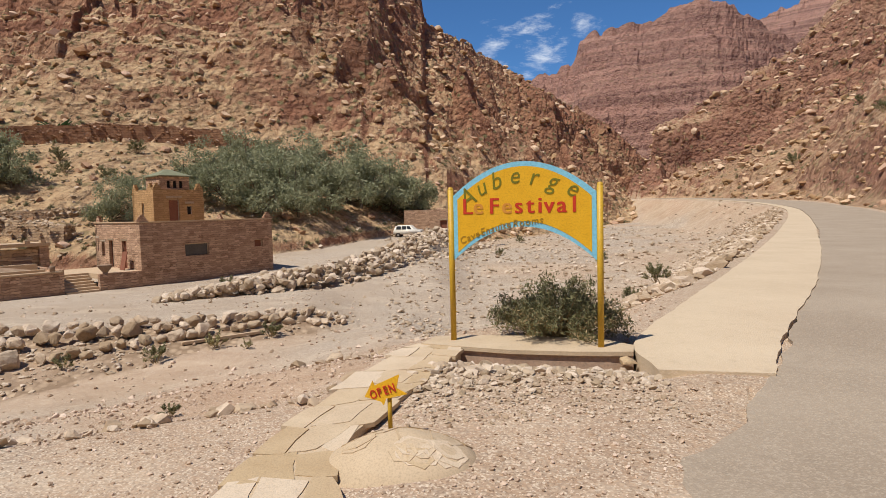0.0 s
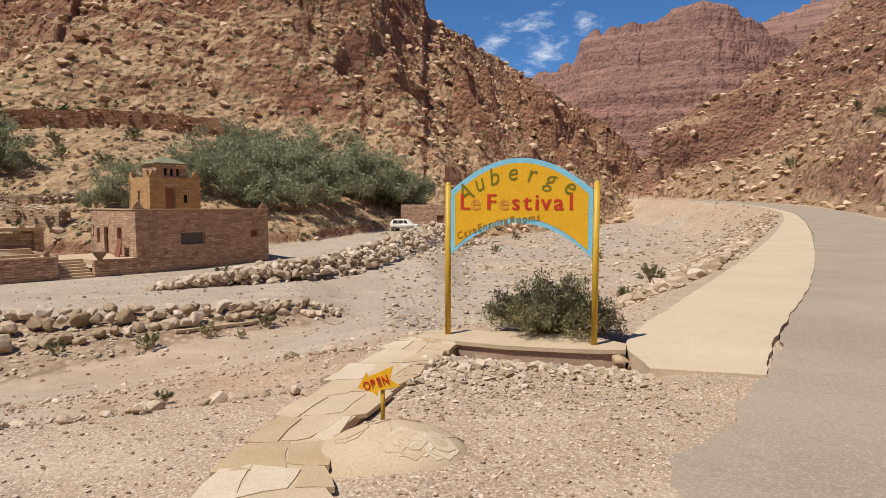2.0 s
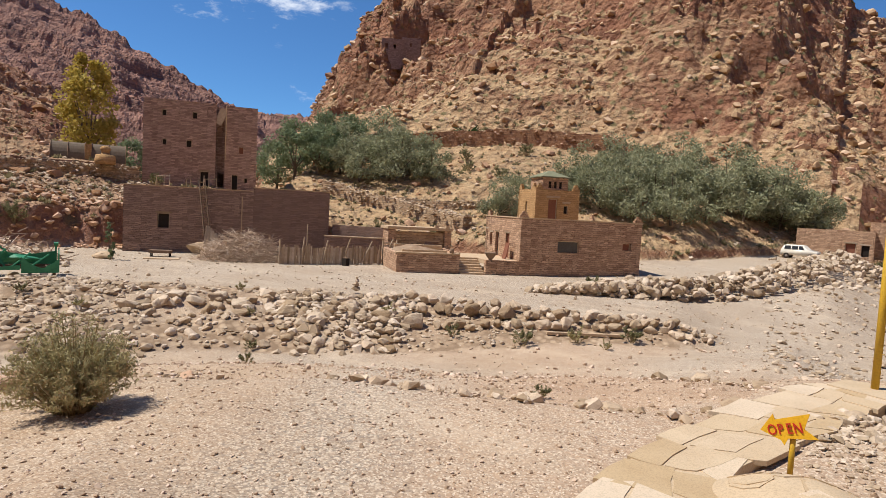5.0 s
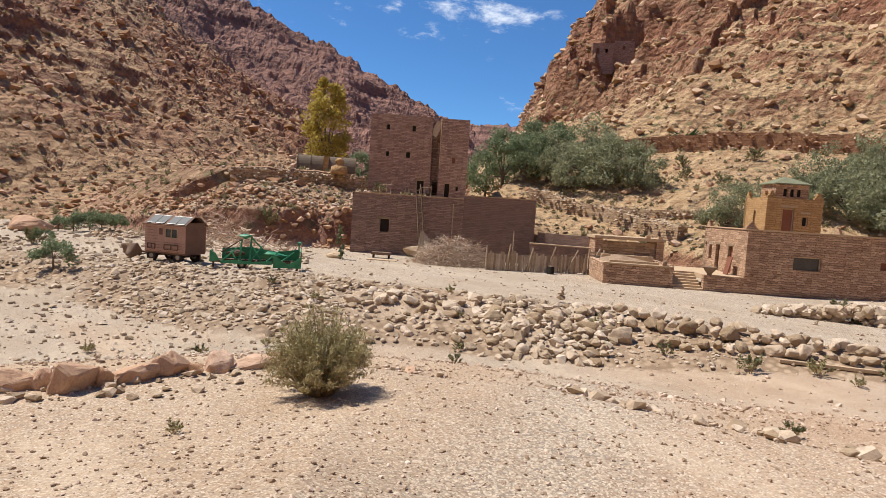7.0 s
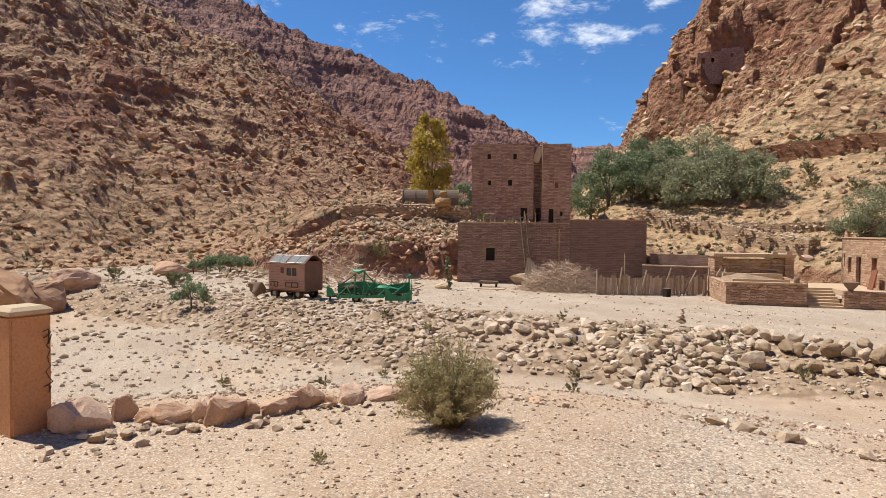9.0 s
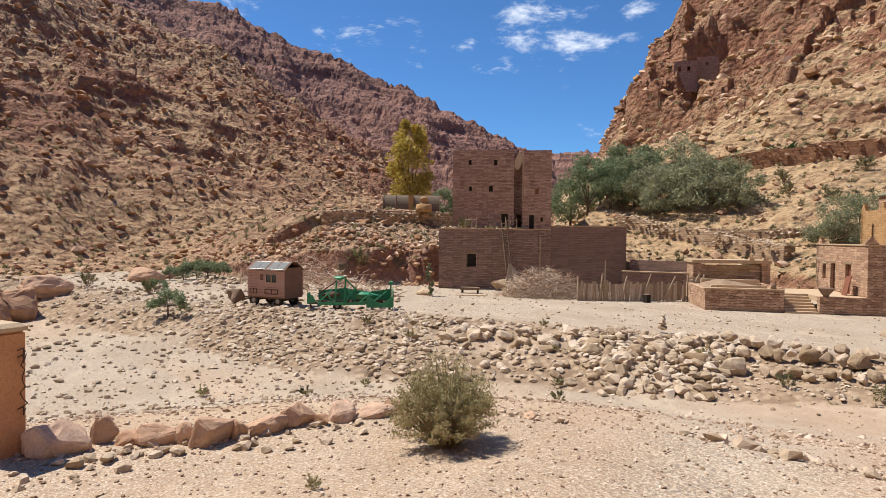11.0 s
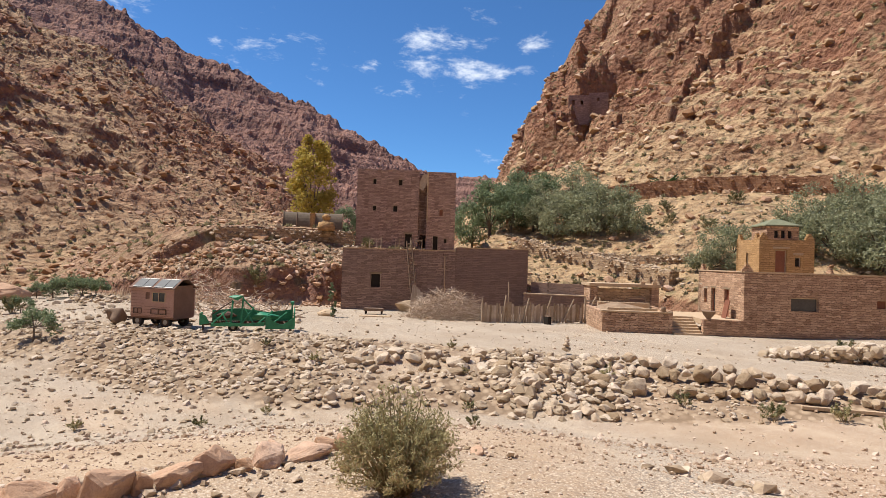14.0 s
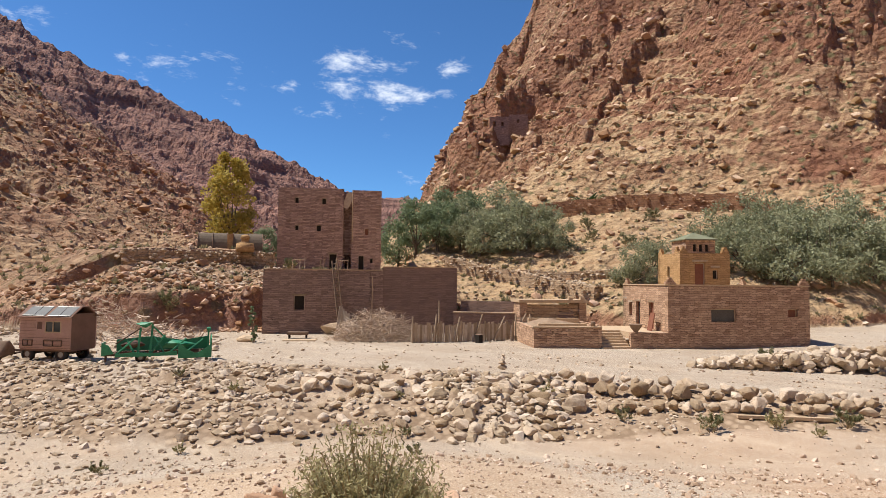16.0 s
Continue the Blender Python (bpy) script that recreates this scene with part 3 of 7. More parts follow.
def single(name, bm, material, m, label, category, group="", kind="", smooth_shade=False):
    ob = new(name, mesh_of(name, bm, material, smooth_shade))
    ob.matrix_world = m
    return tagged(ob, label, category, group, kind)


def wall_bm(length, height, thick, holes=(), base=0.0):
    """A wall along x from 0, its outer face at y = 0, thickness towards +y, with holes (x0, x1, z0, z1) right through."""
    xs = sorted({0.0, length, *(h[0] for h in holes), *(h[1] for h in holes)})
    zs = sorted({base, base + height, *(h[2] for h in holes), *(h[3] for h in holes)})
    bm = bmesh.new()
    solid = {}
    for i in range(len(xs) - 1):
        for j in range(len(zs) - 1):
            cx, cz = (xs[i] + xs[i + 1]) / 2, (zs[j] + zs[j + 1]) / 2
            solid[i, j] = not any(h[0] < cx < h[1] and h[2] < cz < h[3] for h in holes)
    vert = {}

    def v(i, y, j):
        if (i, y, j) not in vert:
            vert[i, y, j] = bm.verts.new((xs[i], y * thick, zs[j]))
        return vert[i, y, j]
    for (i, j), ok in solid.items():
        if not ok:
            continue
        bm.faces.new((v(i, 0, j), v(i + 1, 0, j), v(i + 1, 0, j + 1), v(i, 0, j + 1)))
        bm.faces.new((v(i, 1, j), v(i, 1, j + 1), v(i + 1, 1, j + 1), v(i + 1, 1, j)))
        for di, dj, q in ((-1, 0, ((i, j), (i, j + 1))), (1, 0, ((i + 1, j), (i + 1, j + 1))), (0, -1, ((i, j), (i + 1, j))), (0, 1, ((i, j + 1), (i + 1, j + 1)))):
            if not solid.get((i + di, j + dj), False):
                (a, b), (c, d) = q
                bm.faces.new((v(a, 0, b), v(c, 0, d), v(c, 1, d), v(a, 1, b)))
    return bm


# ---- stones ----
def rock_mesh(seed, subdiv=1, flat=0.75, rough=0.32):
    bm = bmesh.new()
    bmesh.ops.create_icosphere(bm, subdivisions=subdiv, radius=0.5)
    rng = random.Random(seed)
    off = Vector((rng.uniform(-50, 50), rng.uniform(-50, 50), rng.uniform(-50, 50)))
    cuts = [(Vector((rng.uniform(-1, 1), rng.uniform(-1, 1), rng.uniform(-0.7, 1))).normalized(), rng.uniform(0.20, 0.36)) for _ in range(13)]
    for vtx in bm.verts:
        p = vtx.co.copy()
        p *= 1 + rough * noise.noise(p * 2.2 + off)
        for nrm, d in cuts:
            e = p.dot(nrm) - d
            if e > 0:
                p -= nrm * e * 0.97
        p *= 1 + 0.05 * noise.noise(p * 9 + off)
        vtx.co = (p.x * 1.1, p.y * 0.95, p.z * flat)
    return bm


def broken_rock(seed, points=13, flat=0.75, fine=0):
    """An angular stone: the hull of a few uneven points; fine: with chipped, uneven faces."""
    rng = random.Random(seed)
    bm = bmesh.new()
    for _ in range(points):
        d = Vector((rng.gauss(0, 1), rng.gauss(0, 1), rng.gauss(0, 1))).normalized()
        bm.verts.new(Vector((d.x * 0.56, d.y * 0.46, d.z * 0.5 * flat)) * rng.uniform(0.8, 1.05))
    res = bmesh.ops.convex_hull(bm, input=bm.verts[:])
    inner = [g for g in res["geom_interior"] if isinstance(g, bmesh.types.BMVert)]
    bmesh.ops.delete(bm, geom=inner, context="VERTS")
    if fine:
        bmesh.ops.bevel(bm, geom=bm.edges[:], offset=0.035, segments=1, affect="EDGES")
        bmesh.ops.triangulate(bm, faces=bm.faces[:])
        for _ in range(fine):
            bmesh.ops.subdivide_edges(bm, edges=bm.edges[:], cuts=1, use_grid_fill=True)
        off = Vector((seed * 3.1, seed * 1.7, 0))
        for v in bm.verts:
            v.co += v.co.normalized() * (0.045 * noise.noise(v.co * 4 + off) + 0.022 * noise.noise(v.co * 11 + off))
    bmesh.ops.triangulate(bm, faces=bm.faces[:])
    return bm


def rock_arrays(seed, subdiv=1, flat=0.75):
    bm = broken_rock(seed, 10 + 5 * subdiv, flat)
    bm.verts.index_update()
    v = np.array([q.co[:] for q in bm.verts])
    f = np.array([[q.index for q in g.verts] for g in bm.faces])
    bm.free()
    return v, f


def joined(name, pieces, material, label, category, kind="stuff"):
    """One mesh out of many (vertices, triangles)."""
    vs, fs, n = [], [], 0
    for v, f in pieces:
        vs.append(v)
        fs.append(f + n)
        n += len(v)
    v, f = np.vstack(vs).astype(np.float32), np.vstack(fs).astype(np.int32)
    me = bpy.data.meshes.new(name)
    me.vertices.add(len(v))
    me.vertices.foreach_set("co", v.ravel())
    me.loops.add(f.size)
    me.loops.foreach_set("vertex_index", f.ravel())
    me.polygons.add(len(f))
    me.polygons.foreach_set("loop_start", (np.arange(len(f)) * f.shape[1]).astype(np.int32))
    me.polygons.foreach_set("use_smooth", np.zeros(len(f), bool))
    me.update(calc_edges=True)
    me.materials.append(material)
    ob = new(name, me)
    return tagged(ob, label, category, kind=kind) if label else ob


def spin(v, rng, size, tilt=0.4):
    e = Euler((rng.uniform(-tilt, tilt), rng.uniform(-tilt, tilt), rng.uniform(0, 6.283))).to_matrix()
    return (v * size) @ np.array(e).T


M_STONE = surface("river_stone", (0.33, 0.235, 0.155), (0.50, 0.385, 0.265), 2.5, 14, 0.95, depth=0.03, spec=0.15, island=0.35)
M_PALE = surface("pale_boulder", (0.37, 0.275, 0.19), (0.50, 0.40, 0.29), 2.0, 14, 0.95, depth=0.03, spec=0.15, island=0.3)
M_CRAG = surface("red_crag", (0.33, 0.19, 0.115), (0.48, 0.305, 0.19), 0.8, 6, 0.95, depth=0.08, spec=0.1, island=0.35)
M_TANROCK = surface("tan_crag", (0.37, 0.235, 0.14), (0.56, 0.39, 0.235), 0.8, 6, 0.95, depth=0.08, spec=0.1, island=0.35)
M_PEBBLE = surface("pebbles", (0.37, 0.255, 0.175), (0.52, 0.395, 0.29), 6, 30, 0.95, depth=0.01, spec=0.15, island=0.4)
M_FLAG = surface("sandstone_flags", (0.44, 0.325, 0.205), (0.54, 0.42, 0.28), 2, 90, 0.9, depth=0.006, spec=0.2, island=0.14)
M_CEMENT = surface("cement", (0.43, 0.325, 0.21), (0.52, 0.405, 0.275), 2, 80, 0.9, depth=0.006, spec=0.2)
M_DARKEDGE = surface("dark_plaster", (0.17, 0.115, 0.08), (0.26, 0.18, 0.125), 3, 26, 0.9, depth=0.008, spec=0.2)
M_POST = surface("ochre_plaster_post", (0.46, 0.215, 0.10), (0.54, 0.29, 0.15), 3, 40, 0.85, depth=0.004, spec=0.25)


def masonry(name, a, b, mortar, w=0.34, h=0.17, depth=0.06):
    """Coursed rubble walling, joints recessed."""
    m, N, L, bs = nodes_of(name, 0.95, 0, 0.15)
    tc = N("ShaderNodeTexCoord")
    sep = N("ShaderNodeSeparateXYZ")
    L(tc.outputs["Object"], sep.inputs[0])
    ad = N("ShaderNodeMath")
    L(sep.outputs["X"], ad.inputs[0])
    L(sep.outputs["Y"], ad.inputs[1])
    wob = noise_node(N, L, tc.outputs["Object"], 2.6, 5, 0.65)
    zz = N("ShaderNodeMath")
    zz.operation = "MULTIPLY_ADD"
    L(wob, zz.inputs[0])
    zz.inputs[1].default_value = 0.34
    L(sep.outputs["Z"], zz.inputs[2])
    xx = N("ShaderNodeMath")
    xx.operation = "MULTIPLY_ADD"
    L(noise_node(N, L, tc.outputs["Object"], 3.4, 5, 0.65), xx.inputs[0])
    xx.inputs[1].default_value = 0.9
    L(ad.outputs[0], xx.inputs[2])
    cb = N("ShaderNodeCombineXYZ")
    L(xx.outputs[0], cb.inputs[0])
    L(zz.outputs[0], cb.inputs[1])
    br = N("ShaderNodeTexBrick")
    br.offset, br.squash, br.squash_frequency = 0.37, 1.55, 2
    br.inputs["Scale"].default_value = 1.0
    br.inputs["Brick Width"].default_value, br.inputs["Row Height"].default_value = w, h
    br.inputs["Mortar Size"].default_value, br.inputs["Mortar Smooth"].default_value = 0.016, 0.8
    br.inputs["Color1"].default_value, br.inputs["Color2"].default_value, br.inputs["Mortar"].default_value = (*a, 1), (*b, 1), (*mortar, 1)
    L(cb.outputs[0], br.inputs["Vector"])
    brick, fac = br.outputs["Color"], br.outputs["Fac"]
    n2, n3 = noise_node(N, L, tc.outputs["Object"], 0.6, 4), noise_node(N, L, tc.outputs["Object"], 12, 5, 0.7)
    col = blend(N, L, remap(N, L, n2, 0.35, 0.65, 0, 0.5), brick, tuple((p + q) / 2 for p, q in zip(a, b)))
    col = blend(N, L, remap(N, L, n3, 0.35, 0.7, 0.0, 0.5), col, blend(N, L, 1.0, col, (1.45, 1.4, 1.35), "MULTIPLY"))
    L(col, bs.inputs["Base Color"])
    hh = N("ShaderNodeMath")
    hh.operation = "MULTIPLY_ADD"
    L(fac, hh.inputs[0])
    hh.inputs[1].default_value = -1.0
    L(n3, hh.inputs[2])
    bump(N, L, bs, hh.outputs[0], 0.9, depth)
    return m


M_INN = masonry("inn_stonework", (0.33, 0.195, 0.125), (0.64, 0.44, 0.30), (0.15, 0.092, 0.062), 0.33, 0.165, 0.09)
M_KASBAH = masonry("kasbah_stonework", (0.25, 0.158, 0.128), (0.53, 0.365, 0.295), (0.19, 0.122, 0.098), 0.44, 0.16, 0.08)
M_STORE = masonry("store_stonework", (0.20, 0.132, 0.106), (0.40, 0.275, 0.218), (0.155, 0.103, 0.082), 0.44, 0.15, 0.06)
M_RENDER = masonry("mud_pointed_stone", (0.20, 0.132, 0.106), (0.29, 0.196, 0.157), (0.165, 0.108, 0.086), 0.50, 0.15, 0.04)
M_OCHRE = masonry("ochre_tower_stone", (0.38, 0.225, 0.105), (0.54, 0.345, 0.17), (0.27, 0.16, 0.08), 0.30, 0.16, 0.05)
M_DRYWALL = masonry("dry_stone_wall", (0.34, 0.225, 0.14), (0.60, 0.44, 0.29), (0.13, 0.085, 0.06), 0.5, 0.24, 0.14)
M_REDWALL = masonry("red_dry_stone_wall", (0.24, 0.115, 0.065), (0.46, 0.265, 0.155), (0.09, 0.048, 0.034), 0.7, 0.32, 0.18)
M_CAP = surface("clay_coping", (0.42, 0.30, 0.19), (0.52, 0.39, 0.26), 2, 16, 0.95, depth=0.01)
M_WOODRED = surface("red_brown_door", (0.19, 0.075, 0.045), (0.25, 0.10, 0.06), 3, 30, 0.8, depth=0.003)
M_WOOD = surface("grey_weathered_wood", (0.30, 0.22, 0.145), (0.44, 0.34, 0.24), 4, 30, 0.9, depth=0.004, island=0.3)
# near-black: painted shade of rooms behind openings; plain dark on bin and table legs
M_BLACKSHADE = surface("black_and_room_shade", (0.018, 0.014, 0.011), (0.03, 0.023, 0.018), 2, 20, 0.95, depth=0.003)
M_TILEROOF = surface("green_tin_roof", (0.16, 0.17, 0.10), (0.22, 0.22, 0.14), 3, 24, 0.7, depth=0.004)
M_YELLOW = surface("yellow_paint", (0.62, 0.335, 0.012), (0.70, 0.40, 0.02), 5, 60, 0.45, depth=0.0015, spec=0.4, bump_s=0.3)
M_YPOST = surface("yellow_post_paint", (0.44, 0.27, 0.02), (0.55, 0.34, 0.03), 9, 60, 0.5, depth=0.002, spec=0.4)
M_BLUE = surface("light_blue_paint", (0.17, 0.46, 0.62), (0.22, 0.53, 0.70), 8, 50, 0.5, depth=0.0015, spec=0.4)
M_RED = surface("red_lettering", (0.42, 0.03, 0.015), (0.52, 0.045, 0.02), 10, 60, 0.5, depth=0.001)
M_FADED = surface("faded_lettering", (0.50, 0.21, 0.03), (0.58, 0.27, 0.05), 10, 60, 0.5, depth=0.001)
M_OLIVEINK = surface("olive_lettering", (0.13, 0.13, 0.012), (0.19, 0.18, 0.02), 10, 60, 0.5, depth=0.001)
M_OCHREINK = surface("ochre_lettering", (0.28, 0.17, 0.012), (0.36, 0.21, 0.02), 10, 60, 0.5, depth=0.001)


# ---- road and concrete apron ----
def ribbon(name, left, right, lift, material, label, category, ragged=0.0, cols=6, seed=1):
    a, b = spline(left, 14), spline(right, 14)
    n = min(len(a), len(b))
    verts, faces = [], []
    rng = random.Random(seed)
    for i in range(n):
        for j in range(cols + 1):
            t = j / cols
            p = a[i] * (1 - t) + b[i] * t
            if ragged and j in (0, cols):
                w = (b[i] - a[i]) / (np.linalg.norm(b[i] - a[i]) + 1e-6)
                p = p + w * ragged * (noise.noise((p[0] * 1.3, p[1] * 1.3, seed)) + 0.5 * noise.noise((p[0] * 4, p[1] * 4, seed)))
            r = math.hypot(p[0], p[1])
            z = float(road_level(r)) + lift
            verts.append((p[0], p[1], z))
    m = cols + 1
    for i in range(n - 1):
        for j in range(cols):
            faces.append((i * m + j, i * m + j + 1, (i + 1) * m + j + 1, (i + 1) * m + j))
    bm = bmesh.new()
    vs = [bm.verts.new(v) for v in verts]
    for f in faces:
        bm.faces.new([vs[k] for k in f])
    bmesh.ops.recalc_face_normals(bm, faces=bm.faces[:])
    ext = bmesh.ops.extrude_face_region(bm, geom=bm.faces[:])
    low = [g for g in ext["geom"] if isinstance(g, bmesh.types.BMVert)]
    for v in low:
        v.co.z -= 0.3
    ob = new(name, mesh_of(name, bm, material))
    return tagged(ob, label, category, kind="structure")


def road_material(name, a, b, chip):
    m, N, L, bs = nodes_of(name, 0.9, 0, 0.25)
    geo = N("ShaderNodeNewGeometry")
    v = geo.outputs["Position"]
    n1, n2 = noise_node(N, L, v, 0.5, 5), noise_node(N, L, v, 7, 5, 0.65)
    vo = N("ShaderNodeTexVoronoi")
    vo.inputs["Scale"].default_value = 70
    L(v, vo.inputs["Vector"])
    sc = N("ShaderNodeSeparateColor")
    L(vo.outputs["Color"], sc.inputs[0])
    col = blend(N, L, remap(N, L, n1, 0.35, 0.65), a, b)
    col = blend(N, L, remap(N, L, sc.outputs["Red"], 0.5, 1.0, 0, 0.5), col, chip)
    col = blend(N, L, remap(N, L, n2, 0.55, 0.75, 0, 0.4), col, tuple(c * 0.75 for c in a))
    L(col, bs.inputs["Base Color"])
    bump(N, L, bs, vo.outputs["Distance"], 0.5, 0.006)
    return m


M_ASPHALT = road_material("worn_asphalt", (0.29, 0.228, 0.165), (0.355, 0.285, 0.21), (0.47, 0.385, 0.29))
M_APRON = road_material("pale_concrete_apron", (0.49, 0.38, 0.255), (0.56, 0.445, 0.305), (0.62, 0.505, 0.37))


def offset_line(points, d):
    """The line shifted to its right by d."""
    out = []
    for i, p in enumerate(points):
        a, b = points[max(i - 4, 0)], points[min(i + 4, len(points) - 1)]
        n = math.hypot(b[0] - a[0], b[1] - a[1])
        out.append((p[0] + (b[1] - a[1]) / n * d, p[1] - (b[0] - a[0]) / n * d))
    return out


ribbon("road", ROAD_LEFT, offset_line(ROAD_LEFT, 6.4), 0.0, M_ASPHALT, "worn grey asphalt road with ragged dusty edges", "road", 0.10, 8, 2)
APRON_L = [(1.95, 5.6), (2.05, 6.6), (2.75, 7.9), (4.5, 10.7), (6.4, 13.7), (10.5, 20.3), (15.8, 29.1), (21.8, 39.3), (34.4, 61), (46, 83), (53, 102), (56.8, 122), (58.6, 154)]
APRON_R = [(2.95, 5.38), (3.5, 6.3), (4.2, 7.4), (6.3, 10.4), (8.2, 13.3), (12.2, 19.7), (18.9, 30.9), (23.6, 38.8), (35.8, 60.3), (47.2, 82.4), (54, 101.4), (57.9, 122), (59.7, 154)]
ribbon("pavement", APRON_L, APRON_R, 0.025, M_APRON, "pale poured concrete apron beside the road", "pavement", 0.05, 6, 5)


# ---- the inn's sign on its plinth ----
def text_mesh(body, size, depth, spacing=1.0, shear=0.0):
    cu = bpy.data.curves.new("text", "FONT")
    cu.body, cu.size, cu.extrude, cu.space_character, cu.shear = body, size, depth, spacing, shear
    cu.align_x, cu.resolution_u = "CENTER", 3
    tmp = bpy.data.objects.new("text", cu)
    scene.collection.objects.link(tmp)
    bpy.context.view_layer.update()
    me = bpy.data.meshes.new_from_object(tmp.evaluated_get(bpy.context.evaluated_depsgraph_get()))
    bpy.data.objects.remove(tmp)
    bpy.data.curves.remove(cu)
    return me


def lettering(name, body, size, x, z, turn, material, parent, label, y=-0.018, spacing=1.0, shear=0.0, stretch=1.0):
    me = text_mesh(body, size, 0.002, spacing, shear)
    me.materials.clear()
    me.materials.append(material)
    ob = new(name, me)
    ob.parent = parent
    ob.matrix_local = Matrix.Translation((x, y, z)) @ Matrix.Rotation(radians(turn), 4, "Y") @ Matrix.Rotation(radians(90), 4, "X") @ Matrix.Diagonal((stretch, 1, 1, 1))
    return tagged(ob, label)


def arch_plate(x0, x1, zt, zc, zb, zm, y0, y1, n=28):
    """A plate between two arcs: corners at zt and zb, crowns at zc and zm."""
    bm = bmesh.new()
    rows = []
    for i in range(n + 1):
        u = i / n
        x = x0 + (x1 - x0) * u
        k = 1 - (2 * u - 1) ** 2
        rows.append([bm.verts.new((x, y, z)) for y in (y0, y1) for z in (zb + (zm - zb) * k, zt + (zc - zt) * k)])
    for a, b in zip(rows, rows[1:]):
        for i, j in ((0, 1), (1, 3), (3, 2), (2, 0)):
            bm.faces.new((a[i], a[j], b[j], b[i]))
    bm.faces.new((rows[0][0], rows[0][1], rows[0][3], rows[0][2]))
    bm.faces.new((rows[-1][0], rows[-1][2], rows[-1][3], rows[-1][1]))
    return bm


def build_sign():
    p, q = Vector((0.066, 7.006, 0)), Vector((1.661, 6.479, 0))
    ang = math.degrees(math.atan2(q.y - p.y, q.x - p.x))
    W = (q - p).length
    s = thing("roadside_sign", pose(p.x, p.y, 0.03, 0, 0, ang), "yellow arched inn sign with light blue border between two posts", "sign")
    for k, x in enumerate((0.0, W)):
        bm = rod((x, 0, -0.05), (x, 0, 1.775), 0.034, 0.034, 14)
        post = part("post", bm, M_YPOST, s, "round yellow steel post", True)
        part("finial", rod((x, 0, 1.775), (x, 0, 1.80), 0.036, 0.02, 14), M_YPOST, post)
        for j in range(6):
            z = 0.35 + j * 0.24
            part("bolt", rod((x + 0.03, -0.005, z), (x + 0.05, -0.005, z), 0.007, 0.007, 6), M_OCHREINK, post)
    part("board", arch_plate(0.036, W - 0.036, 1.70, 2.06, 0.96, 1.335, -0.012, 0.012), M_BLUE, s, "light blue painted sheet edge")
    part("panel", arch_plate(0.085, W - 0.085, 1.655, 2.005, 1.045, 1.395, -0.015, 0.015), M_YELLOW, s, "yellow painted sheet")
    for ch, x, z, t in (("A", 0.25, 1.585, -33), ("u", 0.40, 1.70, -24), ("b", 0.56, 1.765, -14), ("e", 0.76, 1.815, -4), ("r", 0.96, 1.795, 6), ("g", 1.155, 1.745, 16), ("e", 1.36, 1.665, 24)):
        lettering("letter", ch, 0.30 if ch == "A" else 0.275, x, z, t, M_OLIVEINK, s, "olive green painted script letter", shear=0.22, stretch=0.92)
    x = 0.205
    for ch, w, m in (("L", 0.115, M_RED), ("e", 0.17, M_FADED), ("F", 0.135, M_RED), ("e", 0.12, M_FADED), ("s", 0.115, M_RED), ("t", 0.095, M_RED), ("i", 0.085, M_RED), ("v", 0.125, M_RED), ("a", 0.12, M_RED), ("l", 0.08, M_RED)):
        for dx in (-0.006, 0.006):
            lettering("letter", ch, 0.255, x + dx, 1.485, 0.5, m, s, "thick red painted letter" if m == M_RED else "faded orange painted letter", y=-0.018 - 0.0006 * (dx > 0), stretch=1.0)
        x += w + 0.014
    for word, x, z, t in (("Cave", 0.235, 1.185, -22), ("Ensuite", 0.535, 1.287, -15), ("Rooms", 0.90, 1.352, -7)):
        lettering("letter", word, 0.112, x, z, t, M_OCHREINK, s, "small ochre painted word", spacing=1.12, shear=0.2)
    return s


build_sign()


M_PLINTH = surface("brown_plaster", (0.30, 0.205, 0.145), (0.42, 0.30, 0.215), 3, 30, 0.9, depth=0.008, spec=0.2)


def build_plinth():
    """A low plastered slab that carries the posts, broken at its ends."""
    ang = -14.6
    m = pose(-0.22, 7.0, 0, 0, 0, ang)
    s = thing("sign_plinth", m, "low cement plinth with a brown plastered face", "plinth")
    bm = bmesh.new()
    outline = [(-0.05, -0.17), (0.35, -0.24), (1.0, -0.33), (1.7, -0.30), (2.05, -0.26), (2.28, -0.20), (2.30, 0.12), (2.0, 0.35), (1.2, 0.42), (0.4, 0.34), (0.0, 0.22)]
    top = [bm.verts.new((x, y, 0.045 + 0.008 * noise.noise((x * 3, y * 3, 1)))) for x, y in outline]
    low = [bm.verts.new((x, y, 0.0)) for x, y in outline]
    bm.faces.new(top)
    bm.faces.new(low[::-1])
    for i in range(len(outline)):
        j = (i + 1) % len(outline)
        bm.faces.new((top[i], low[i], low[j], top[j]))
    part("slab", bm, M_CEMENT, s, "sandy cement slab top")
    bm = bmesh.new()
    inner = [(x, y + (0.03 if y < 0 else -0.03)) for x, y in outline]
    top = [bm.verts.new((x, y, 0.0)) for x, y in inner]
    low = [bm.verts.new((x, y, -0.45)) for x, y in inner]
    bm.faces.new(top)
    bm.faces.new(low[::-1])
    for i in range(len(inner)):
        j = (i + 1) % len(inner)
        bm.faces.new((top[i], low[i], low[j], top[j]))
    part("base", bm, M_PLINTH, s, "brown plastered face")
    for k, (x, y, w) in enumerate(((2.20, -0.27, 0.22), (2.40, -0.16, 0.18))):
        ob = part("stone", rock_mesh(300 + k, 2, 0.8), M_FLAG, s, "", False)
        ob.matrix_local = pose(x, y, -0.03, 0, 0, 40 * k) @ Matrix.Diagonal((w, w * 0.8, w * 0.8, 1))


build_plinth()


